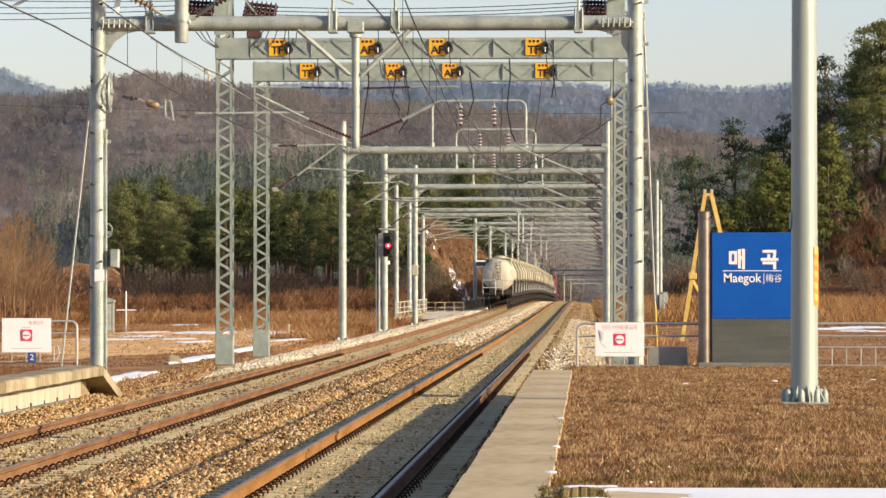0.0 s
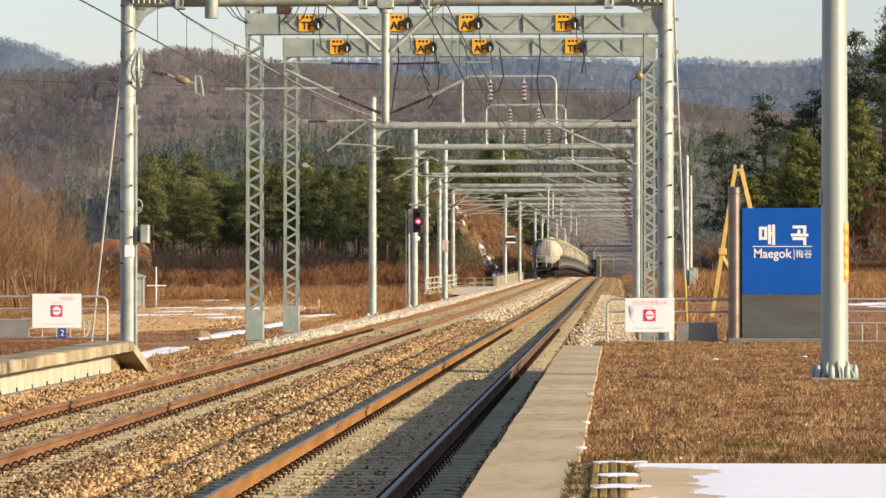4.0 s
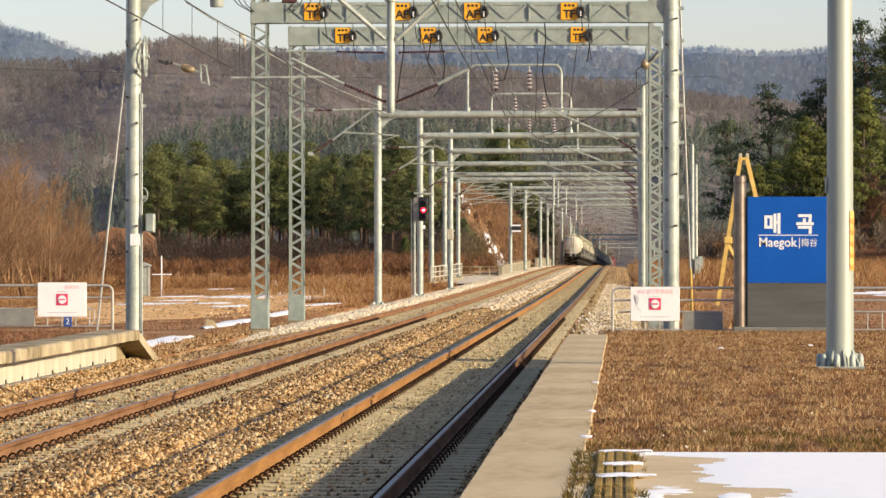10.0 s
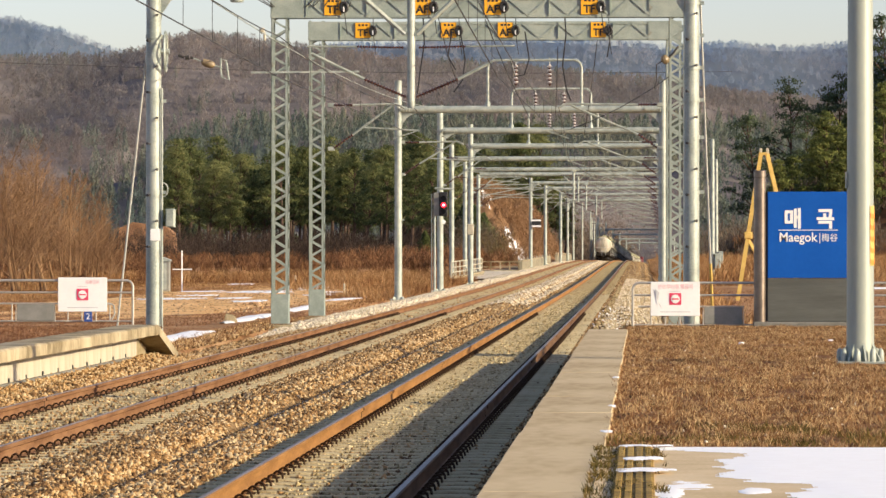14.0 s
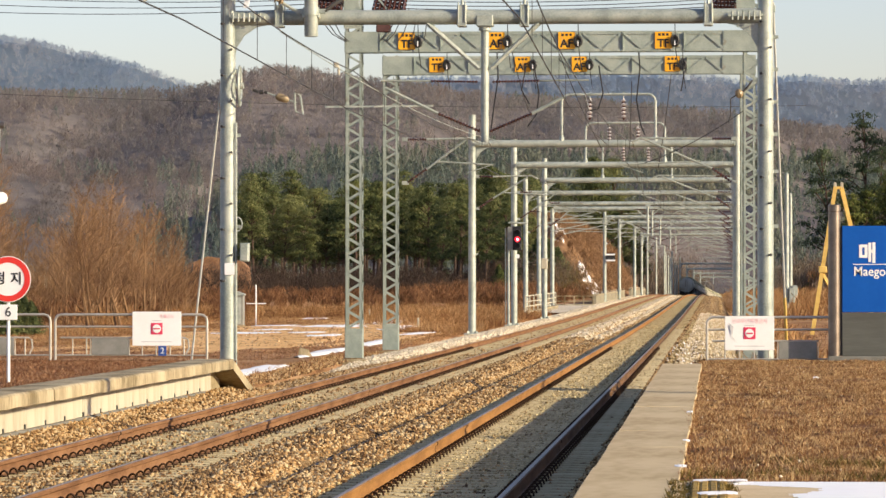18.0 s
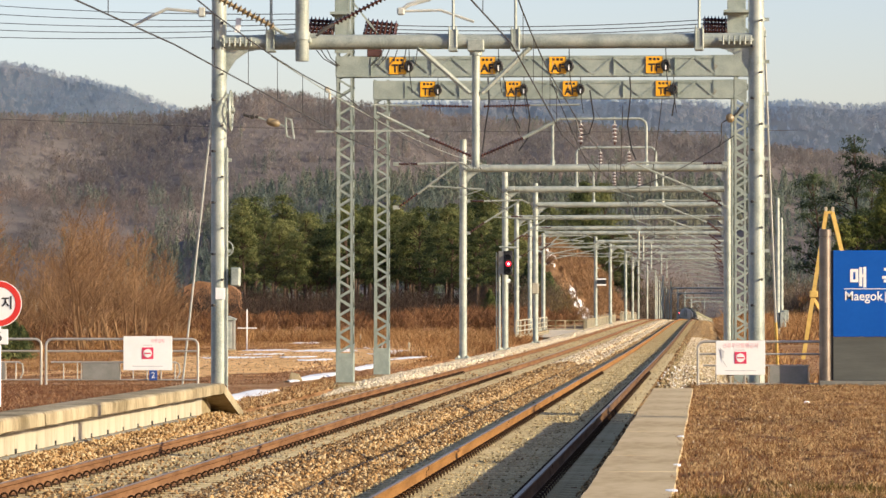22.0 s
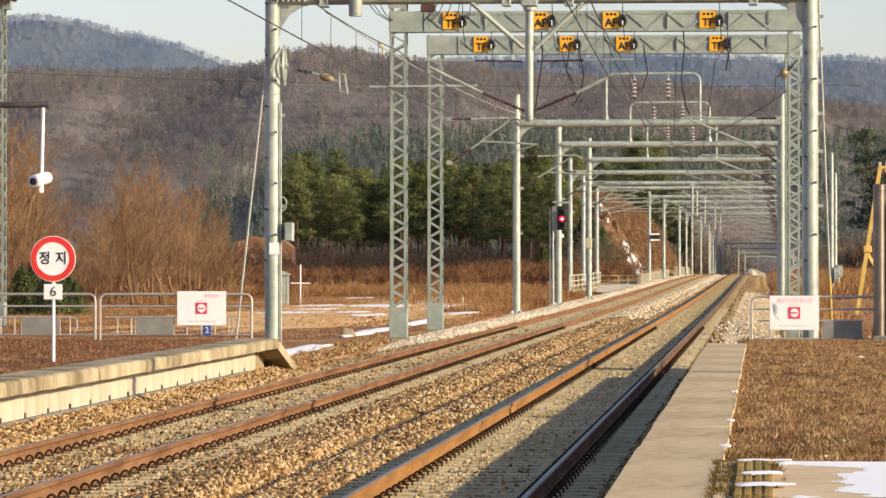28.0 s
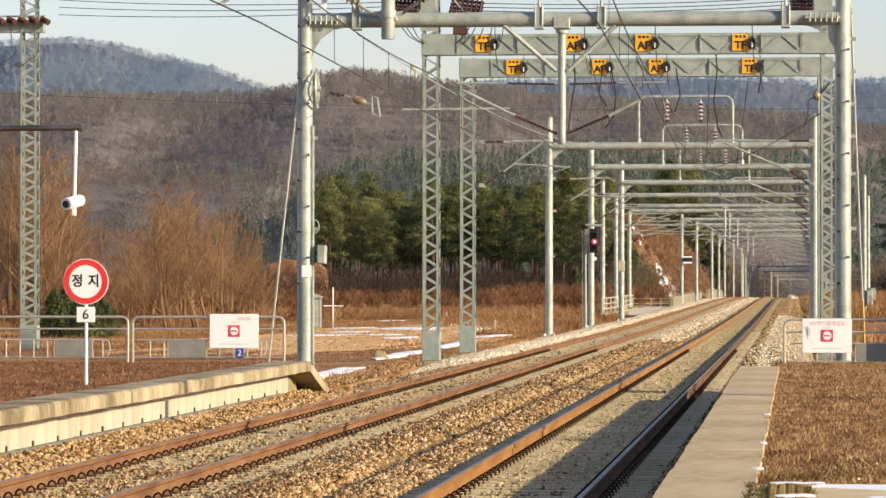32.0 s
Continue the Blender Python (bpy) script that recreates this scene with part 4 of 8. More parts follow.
def catenary_portal(y, xl, xr, beam=7.5, top=8.8, r=0.15, frame_up=False, drop=None, rounded=False, arms=True):
    z0 = rise(y)
    dx = swerve(y)
    t = thing("catenary_portal", (dx, y, z0), "galvanised steel pipe portal over both tracks", "catenary portal", "catenary portals")
    for x, side in ((xl, 1), (xr, -1)):
        m = Mesh().lathe((x, 0, -0.75), (x, 0, beam if rounded else top), ((0, r * 1.05), (1, r * 0.95)), 16)
        p = part("pole", m, GALV, t, "galvanised steel pole")
        base = Mesh().cbox((x, 0, -0.14), (r * 4.2, r * 4.2, 0.05), 0.01)
        for i in range(4):
            a = math.pi / 2 * i + 0.78
            base.bar((x + r * 1.05 * math.cos(a), r * 1.05 * math.sin(a), -0.1), (x + r * 1.9 * math.cos(a), r * 1.9 * math.sin(a), -0.1), 0.03, 0.14)
        part("base_plate", base, GALV, p)
        for z in (3.1, 4.95, 6.25):
            clamp(p, x, z, r)
        g = Mesh()
        if rounded:
            g.tube([(x, 0, beam - 0.6), (x + side * 0.12, 0, beam - 0.25), (x + side * 0.4, 0, beam - 0.06), (x + side * 0.7, 0, beam)], 0.1, 10)
        else:
            pts = [(x + side * r * 0.8, beam - 0.13)] + [(x + side * (r * 0.8 + 0.75 - 0.75 * math.sin(a)), beam - 0.13 - 0.75 + 0.75 * math.cos(a)) for a in (0.0, 0.4, 0.8, 1.2, 1.57)]
            g.prism(pts, "y", -0.03, 0.03)
            g.cbox((x + side * 0.42, 0, beam), (0.7, 0.42, 0.06), 0.01)
            for i in range(6):
                g.lathe((x + side * (0.12 + 0.11 * i), -0.2, beam - 0.09), (x + side * (0.12 + 0.11 * i), -0.2, beam + 0.09), ((0, 0.02), (1, 0.02)), 6)
        part("gusset", g, GALV, p, "welded gusset under the beam")
        if arms:
            cantilever(t, x, side, reach=abs(x - (TRACK_L if side > 0 else TRACK_R)))
    b = Mesh().lathe((xl + 0.1, 0, beam), (xr - 0.1, 0, beam), ((0, 0.15), (1, 0.15)), 16)
    b = part("beam", b, GALV, t, "horizontal steel pipe beam")
    if drop:
        x, low = drop
        m = Mesh().lathe((x, 0, beam), (x, 0, low), ((0, 0.085), (1, 0.08)), 12)
        d = part("drop_post", m, GALV, t, "hanging steel tube")
        part("top_flange", Mesh().cbox((x, 0, beam - 0.08), (0.34, 0.34, 0.24), 0.02), GALV, d)
        for s in (-1, 1):
            part("brace", Mesh().tube([(x + s * 1.15, 0, beam - 0.1), (x + s * 0.1, 0, beam - 1.05)], 0.035), GALV, d, "slanting brace")
            if arms:
                part("insulator", insulator((x + s * 0.1, 0, low + 0.3), (x + s * 0.95, 0, low + 0.62), 0.055, 14), PORCELAIN, d, "brown ribbed insulator")
                part("arm", Mesh().tube([(x + s * 0.95, 0, low + 0.62), (x + s * 2.0, 0, low + 1.05)], 0.03), GALV, d, "slanting tube arm")
                part("insulator", insulator((x + s * 0.1, 0, low + 1.72), (x + s * 0.9, 0, low + 1.75), 0.05, 14), PORCELAIN, d)
                part("arm", Mesh().tube([(x + s * 0.9, 0, low + 1.75), (x + s * 2.2, 0, low + 1.72)], 0.025), GALV, d)
    if frame_up:
        feeder_frame(t, -6.3, -2.5, beam)
    return t


def beam_bracket(parent, x, z):
    m = Mesh().cbox((x, 0, z + 0.19), (0.19, 0.36, 0.1), 0.01)
    m.cbox((x, -0.17, z), (0.19, 0.03, 0.4), 0.01).cbox((x, 0, z - 0.18), (0.17, 0.36, 0.04), 0.01)
    for s in (-0.07, 0.07):
        m.lathe((x + s, -0.2, z - 0.12), (x + s, -0.2, z + 0.3), ((0, 0.014), (1, 0.014)), 6)
    m = part("beam_clamp", m, GALV, parent, "bolted clamp on the beam")
    part("rod", Mesh().lathe((x, 0, z + 0.2), (x, 0, 10.4), ((0, 0.045), (0.04, 0.03), (1, 0.028)), 8), GALV, m, "thin upright rod")


first = catenary_portal(82, -9.9, 0.97, 7.33, 10.2, 0.155, drop=(-4.68, 4.8), arms=False)
for x in (-8.84, -5.14, -3.88, -0.18):
    beam_bracket(first, x, 7.33)
m = Mesh().lathe((-8.18, -0.28, 6.93), (-8.18, -0.28, 10.0), ((0, 0.13), (0.012, 0.14), (1, 0.14)), 14)
m.cbox((-8.18, -0.1, 7.36), (0.36, 0.5, 0.12), 0.02)
part("upright_post", m, GALV, first, "short pipe post clamped to the beam")
# strain strings splayed from the upright post, and the light arms above the beam
part("strain_clamp", Mesh().lathe((-8.18, -0.28, 7.36), (-8.18, -0.28, 7.52), ((0, 0.165), (1, 0.165)), 14).cbox((-8.18, -0.28, 7.44), (0.62, 0.06, 0.1), 0.01), GALV, first, "clamp round the short post")
part("strain_insulator", insulator((-8.75, -0.3, 7.62), (-10.2, -0.7, 8.38), 0.1, 16), TANPORC, first, "long ribbed strain insulator, weathered tan")
part("strain_rod", Mesh().tube([(-8.45, -0.28, 7.44), (-8.58, -0.28, 7.5), (-8.8, -0.3, 7.64)], 0.035), GALV, first)
part("strain_insulator", insulator((-7.6, -0.2, 7.66), (-6.4, 0.6, 8.36), 0.062, 16), PORCELAIN, first, "long dark ribbed strain insulator")
part("strain_rod", Mesh().tube([(-7.9, -0.28, 7.44), (-7.76, -0.26, 7.56), (-7.55, -0.2, 7.69)], 0.04), DARKSTEEL, first)
part("light_arm", Mesh().tube([(-11.65, 0, 7.68), (-11.3, 0, 7.87), (-10.97, 0, 8.02), (-10.0, 0, 7.93)], 0.032).cbox((-10.25, 0, 7.95), (0.14, 0.1, 0.2), 0.02), PALESTEEL, first, "pale bent tube arm")
part("light_arm", Mesh().tube([(-6.25, 0, 7.93), (-6.05, 0, 8.08), (-5.6, 0, 8.2)], 0.045).tube([(-6.2, 0, 7.95), (-5.4, 0, 7.97), (-4.72, 0, 7.73)], 0.028).cbox((-6.2, 0, 7.95), (0.16, 0.1, 0.16), 0.03), PALESTEEL, first, "pale bent tube arm")
part("phase_tag", Mesh().cbox((0, 0, 0), (0.11, 0.012, 0.3), 0.004), WHITE, first, "small pale tag on the beam", at=pose(-9.48, -0.3, 7.66, 0, 8, 0))
part("cap_band", Mesh().lathe((-4.68, 0, 7.05), (-4.68, 0, 7.14), ((0, 0.13), (1, 0.13)), 12), GALV, first)
for k in range(15):
    z = 2.0 + 0.52 * k
    for x in (0.97, -9.9):
        part("step_bolt", Mesh().lathe((x + (0.06 if k % 2 else -0.06), -0.14, z), (x + (0.1 if k % 2 else -0.1), -0.27, z), ((0, 0.018), (0.8, 0.018), (0.82, 0.03), (1, 0.03)), 6), DARKSTEEL, first, "dark step bolt on the pole")
for z in (4.2, 5.6, 6.9, 7.75, 8.6):
    clamp(first, 0.97, z, 0.155)
for s, (xa, za) in ((-1, (-5.85, 7.2)), (1, (-3.6, 7.2))):
    part("brace", Mesh().tube([(xa, -0.05, za), (-4.68 + s * 0.12, -0.05, 6.28)], 0.045), GALV, first, "slanting brace")
for s in (-1, 1):
    part("insulator", insulator((-4.68 + s * 0.1, 0, 5.02), (-4.68 + s * 0.95, 0, 5.38), 0.055, 14), PORCELAIN, first, "brown ribbed insulator")
    part("arm", Mesh().tube([(-4.68 + s * 0.95, 0, 5.38), (-4.68 + s * (1.62 + 0.4 * (s < 0)), 0, 5.72 + 0.18 * (s < 0))], 0.035), GALV, first, "slanting tube arm")
    part("insulator", insulator((-4.68 + s * 0.15, 0, 6.02), (-4.68 + s * 1.1, 0, 6.04), 0.04, 16), PORCELAIN, first)
    part("arm", Mesh().tube([(-4.68 + s * 1.1, 0, 6.04), (-4.68 + s * 2.1, 0, 6.05)], 0.02), GALV, first, "thin horizontal tube")

for y, xl, xr, beam, top, up, drop, rounded in (
        (165, -9.94, 0.8, 7.58, 8.75, True, None, False), (195, -9.73, 0.88, 7.56, 8.78, True, None, False),
        (224, -9.5, 1.0, 7.5, 8.7, True, None, False), (255, -12.0, 1.13, 7.42, 8.3, False, None, False),
        (290, -12.7, 1.29, 7.35, 7.9, False, (-4.95, 5.2), False), (310, -12.55, 1.38, 7.32, 7.6, False, (-4.95, 5.2), True),
        (353, -9.75, 1.6, 7.25, 7.7, False, (-4.95, 4.9), False), (387, -9.3, 1.73, 7.22, 7.55, False, None, False),
        (429, -8.7, 1.9, 7.15, 7.4, False, (-4.95, 4.9), False), (483, -9.0, 2.1, 7.15, 7.4, False, (-4.95, 4.9), False)):
    catenary_portal(y, xl, xr, beam, top, 0.15, up, drop, rounded)


def catenary_mast(y, x, side, top=8.4):
    """A single mast with a bracket over its own track."""
    t = thing("catenary_mast", (swerve(y), y, rise(y)), "single galvanised catenary mast with a tube bracket", "catenary mast", "catenary masts")
    part("pole", Mesh().lathe((x, 0, -0.75), (x, 0, top), ((0, 0.155), (1, 0.14)), 12), GALV, t, "galvanised steel pole")
    for z in (4.95, 6.25):
        clamp(t, x, z, 0.15)
    cantilever(t, x, side, reach=abs(x - (TRACK_L if side > 0 else TRACK_R)))


for i in range(4):
    catenary_mast(533 + 58 * i, -9.3, 1)
    catenary_mast(533 + 58 * i, 2.2, -1)
for y, top in ((655, 7.1), (673, 7.0), (690, 6.9), (725, 6.7), (742, 6.6)):
    t = thing("line_pole", (swerve(y) - 9.2, y, rise(y)), "plain galvanised pole beside the far track", "pole", "line poles")
    part("pole", Mesh().lathe((0, 0, -0.75), (0, 0, top), ((0, 0.15), (1, 0.13)), 12), GALV, t)
    part("cap", Mesh().lathe((0, 0, top), (0, 0, top + 0.06), ((0, 0.15), (1, 0.06)), 12), GALV, t)
    clamp(t, 0, top - 0.5, 0.135)
for y in (765, 823, 881, 939):
    catenary_portal(y, -9.2, 1.9, 7.3, 8.6, 0.15, y == 823, (-4.95, 4.9) if y == 881 else None, False)


def lattice_leg(parent, x, y, w, z0, z1, mat=PAINT, pitch=0.5, name="lattice_leg"):
    """Four angle-iron chords with zigzag lacing on every face."""
    h = w / 2
    c = Mesh()
    for a in (-1, 1):
        for b in (-1, 1):
            c.box((x + a * (h - 0.035), y + b * (h - 0.006), (z0 + z1) / 2), (0.07, 0.012, z1 - z0))
            c.box((x + a * (h - 0.006), y + b * (h - 0.035), (z0 + z1) / 2), (0.012, 0.07, z1 - z0))
    c = part(name, c, mat, parent, "riveted lattice column", smooth=0)
    lace = Mesh()
    n = int((z1 - z0 - 0.8) / pitch)
    for i in range(n):
        a, b = z0 + 0.8 + i * pitch, z0 + 0.8 + (i + 0.5) * pitch
        d = z0 + 0.8 + (i + 1) * pitch
        for s in (-1, 1):
            k = h - 0.018
            lace.bar((x - k, y + s * k, a), (x + k, y + s * k, b), 0.012, 0.055)
            lace.bar((x + k, y + s * k, b), (x - k, y + s * k, d), 0.012, 0.055)
            lace.bar((x + s * k, y - k, a), (x + s * k, y + k, b), 0.055, 0.012)
            lace.bar((x + s * k, y + k, b), (x + s * k, y - k, d), 0.055, 0.012)
    part("lacing", lace, mat, c, smooth=0)
    foot = Mesh()
    for s in (-1, 1):
        foot.box((x, y + s * (h + 0.004), z0 + 0.4), (w + 0.01, 0.012, 0.8))
        foot.box((x + s * (h + 0.004), y, z0 + 0.4), (0.012, w, 0.8))
    for s in (-1, 1):
        for i in range(6):
            foot.lathe((x + s * (h - 0.04), y - h - 0.03, z0 + 0.08 + 0.13 * i), (x + s * (h - 0.04), y - h, z0 + 0.08 + 0.13 * i), ((0, 0.014), (1, 0.018)), 6)
    part("foot_plate", foot, mat, c, "riveted plates round the foot", smooth=0)
    f = Mesh().cbox((x, y, z0 - 0.43), (w + 0.22, w + 0.22, 0.8), 0.03)
    part("footing", f, CONCDARK, c, "concrete footing")
    return c


def truss_gantry(y, xl, xr, zc, w, ext_l, signs):
    """A lattice gantry with riveted end plates."""
    t = thing("lattice_gantry", (0, y, 0), "grey-green riveted lattice gantry carrying yellow feeder plates", "gantry", "lattice gantries")
    lattice_leg(t, xl, 0, w, -0.1, ext_l)
    lattice_leg(t, xr, 0, w, -0.1, zc + 0.1 if y > 120 else 11.2)
    h = 0.235
    b = part("beam", Mesh().box(((xl + xr) / 2, -w / 2 - 0.003, zc), (xr - xl, 0.006, h * 2 - 0.02)), PAINT, t, "riveted lattice cross beam", smooth=0)
    for yy in (-w / 2 - 0.02, w / 2 + 0.02):
        for z in (zc - h, zc + h):
            m = Mesh().prism([(yy - 0.007, z - 0.045), (yy + 0.007, z - 0.045), (yy + 0.007, z + 0.045), (yy - 0.007, z + 0.045)], "x", xl, xr)
            m.box(((xl + xr) / 2, yy * 0.84, z), (xr - xl, 0.075, 0.014))
            part("chord", m, PAINT, b, smooth=0)
    for xa, xb in ((xl - w / 2 - 0.02, xl + w / 2 + 0.55), (xr - w / 2 - 0.55, xr + w / 2 + 0.02)):
        m = Mesh()
        for yy in (-w / 2 - 0.03, w / 2 + 0.03):
            m.box(((xa + xb) / 2, yy, zc), (xb - xa, 0.014, h * 2 + 0.1))
            for i in range(7):
                for xx in (xa + 0.05, xb - 0.06):
                    m.lathe((xx, yy - 0.02, zc - h + 0.078 * i), (xx, yy + 0.02, zc - h + 0.078 * i), ((0, 0.018), (1, 0.018)), 6)
        part("end_plate", m, PAINT, b, "riveted end plate", smooth=0)
    n = 17
    step = (xr - xl - w - 1.0) / n
    for k, yy in enumerate((-w / 2 - 0.03, w / 2 + 0.03)):
        for i in range(n):
            xa = xl + w / 2 + 0.5 + i * step
            za, zb = (zc - h, zc + h) if i % 2 else (zc + h, zc - h)
            part("lacing_bar", Mesh().bar((xa, yy, za), (xa + step, yy, zb), 0.012, 0.06), PAINT, b, smooth=0)
            if i % 3 == 0:
                part("lacing_bar", Mesh().bar((xa, yy - 0.004, zc - h), (xa, yy - 0.004, zc + h), 0.012, 0.06), PAINT, b, smooth=0)
    for x, word in signs:
        plate = part("feeder_plate", Mesh().cbox((0, 0, 0), (0.46, 0.012, 0.46), 0.004), YELLOW, t, "yellow plate with black letters", at=pose(x, -w / 2 - 0.055, zc + 0.02))
        lettering(word, 0.3, BLACK, plate, (0, -0.009, -0.085), bold=0.009)
        for k in (-0.12, 0.0, 0.12):
            part("small_print", Mesh().box((k * 0.9, -0.008, 0.155), (0.072, 0.004, 0.065)), BLACK, plate, smooth=0)
        coil = Mesh()
        for dz in (-0.03, 0.03):
            coil.tube([(0.31 + 0.09 * math.cos(a), -0.04 + dz, 0.12 * math.sin(a) - 0.02) for a in [2 * math.pi * i / 14 for i in range(15)]], 0.045, 6)
        coil.tube([(0.31, -0.04, 0.55), (0.32, -0.05, 0.1), (0.34, -0.05, -0.3), (0.4, -0.05, -0.75)], 0.013, 5)
        part("cable_coil", coil, BLACK, plate, "coiled black cable")
        part("cable_clip", Mesh().cbox((0.31, -0.12, -0.08), (0.03, 0.02, 0.14), 0.006), WHITE, plate)
    return t


near_signs = [((a - 1040) / 65, w) for a, w in ((490, "TF"), (649, "AF"), (774, "AF"), (945, "TF"))]
far_signs = [((a - 1040) / 58, w) for a, w in ((545, "TF"), (697, "AF"), (797, "AF"), (961, "TF"))]
g1 = truss_gantry(111, -9.92, 0.93, 8.53, 0.46, 10.4, near_signs)
g2 = truss_gantry(124, -9.96, 0.92, 8.58, 0.46, 8.9, far_signs)
cantilever(g2, -9.72, 1, 6.33, 5.0, 2.55)
cantilever(g2, 0.7, -1, 6.33, 5.0, 3.4)
# strain insulators and jumpers on top of the nearer gantry
STRINGS = (9.43, 9.55, 9.67, 9.8)
for k, z in enumerate(STRINGS):
    yy = 0.28 * k - 0.4
    for xa, xb, up in ((-10.2, -10.95, 0.05), (-9.4, -8.5, -0.1), (0.52, -0.14, 0.02)):
        part("strain_insulator", insulator((xa, yy, z), (xb, yy, z + up), 0.135, 7), PORCELAIN, g1, "dark brown ribbed strain insulator")
for x, wx in ((-9.98, 0.42), (0.77, 0.5)):
    m = Mesh().box((x, -0.26, 9.75), (wx, 0.014, 1.7))
    m.box((x, 0.0, 9.3), (wx + 0.3, 1.2, 0.09)).box((x, 0.0, 9.98), (wx + 0.2, 1.2, 0.07))
    for s in (-1, 1):
        for i in range(13):
            m.lathe((x + s * (wx / 2 - 0.04), -0.29, 8.98 + 0.125 * i), (x + s * (wx / 2 - 0.04), -0.26, 8.98 + 0.125 * i), ((0, 0.014), (1, 0.018)), 6)
    part("strain_bracket", m, PAINT, g1, "riveted bracket plate on the column head", smooth=0)
part("insulator_base", Mesh().cbox((-9.1, -0.15, 8.9), (0.4, 0.3, 0.2), 0.02), PORCELAIN, g1, "dark insulator base on the beam")
part("head_brace", Mesh().bar((-9.7, -0.2, 10.3), (-8.95, -0.2, 9.35), 0.05), PAINT, g1, smooth=0)
for xa, xb in ((-10.7, -10.1), (-10.85, -10.15), (-10.5, -10.05), (-8.75, -9.2), (-8.6, -9.0), (-8.4, -8.7), (-8.2, -8.35), (-7.9, -8.0)):
    part("jumper", Mesh().tube([(xa, -0.3, 9.45), (xa + (xb - xa) * 0.1, -0.3, 9.1), (xa + (xb - xa) * 0.5, -0.3, 8.75), (xb, -0.3, 8.55)], 0.014, 5), WIRE, g1)
m = Mesh().bar((-10.7, -0.3, 6.76), (-7.74, -0.3, 6.78), 0.05)
part("cross_arm", m, GALV, g1, "thin steel cross arm", smooth=0)

part("cloth_tag", Mesh().cbox((-10.38, -0.36, 7.9), (0.13, 0.08, 0.16), 0.03).cbox((-10.32, -0.36, 7.74), (0.07, 0.06, 0.24), 0.02), WALLPALE, g1, "pale rag tied to the column")
part("strain_ball", Mesh().lathe((0.5, -0.35, 7.05), (0.68, -0.3, 7.13), ((0, 0.05), (0.15, 0.11), (0.5, 0.135), (0.85, 0.11), (1, 0.05)), 12), TANPORC, g1, "round tan insulator")
part("strain_rod", Mesh().tube([(0.66, -0.3, 7.12), (0.78, -0.3, 7.22), (0.95, -0.24, 7.45)], 0.03), DARKSTEEL, g1)
part("strain_yoke", Mesh().tube([(0.52, -0.35, 7.05), (0.36, -0.35, 6.95), (0.36, -0.35, 6.5), (0.3, -0.35, 6.3)], 0.018), DARKSTEEL, g1)

# switching tower beyond the opposite platform, with its wires
tower = thing("lattice_tower", (-25.8, 136, -0.2), "tall grey-green lattice tower with a crossarm of insulators", "lattice tower")
lattice_leg(tower, 0, 0, 0.56, 0, 13, name="lattice_column")
part("crossarm", Mesh().box((-1.2, 0, 10.9), (3.4, 0.5, 0.4)).box((-1.2, 0, 11.25), (3.4, 0.06, 0.06)), PAINT, tower, "riveted crossarm", smooth=0)
for k in range(9):
    x = -2.6 + 0.38 * k
    part("insulator", insulator((x, -0.25, 11.15), (x + 0.3, -0.5, 11.0), 0.11, 6), PORCELAIN, tower, "brown ribbed insulator")
for k in range(4):
    x = -2.2 + 0.8 * k
    part("jumper", Mesh().tube([(x, -0.4, 10.9), (x + 0.1, -0.4, 9.9), (x - 0.5, -0.4, 9.5), (x - 1.0, -0.4, 9.7)], 0.018, 5), WIRE, tower)


def sagging(p0, p1, sag, n=14):
    p0, p1 = Vector(p0), Vector(p1)
    return [p0.lerp(p1, i / n) - Vector((0, 0, sag * 4 * (i / n) * (1 - i / n))) for i in range(n + 1)]


feeders = thing("feeder_wires", (0, 0, 0), "thin dark wires spanning from the tower to the gantry", "overhead wires")
for k, (za, zb) in enumerate(((11.1, 9.48), (11.35, 9.6), (11.6, 9.72), (11.9, 9.85), (12.2, 10.0))):
    part("wire", Mesh().tube(sagging((-24.8, 136, za), (-10.95, 111, zb), 0.12), 0.012, 5), WIRE, feeders)
for k, (za, zb) in enumerate(((9.33, 9.45), (9.45, 9.57), (9.57, 9.69), (9.7, 9.82))):
    part("wire", Mesh().tube(sagging((-8.5, 110.6 + 0.28 * k, za), (-0.14, 110.6 + 0.28 * k, zb), 0.1), 0.012, 5), WIRE, feeders)
part("wire", Mesh().tube(sagging((-8.83, 82, 7.05), (-8.83, 165, 7.7), 0.35), 0.012, 5), GALV, feeders, "pale anchor wire")
part("wire", Mesh().tube(sagging((-62, 210, 13.3), (5, 230, 11.9), 0.8), 0.014, 5), WIRE, feeders)

# running wires over both tracks
SUPPORTS = [20, 53, 82, 124, 165, 195, 224, 255, 290, 310, 353, 387, 429, 483] + [533 + 58 * i for i in range(8)] + [1100]
DROPPER = Mesh().tube([(0, 0, 0), (0, 0, 1)], 0.007, 4).data("dropper", WIRE)


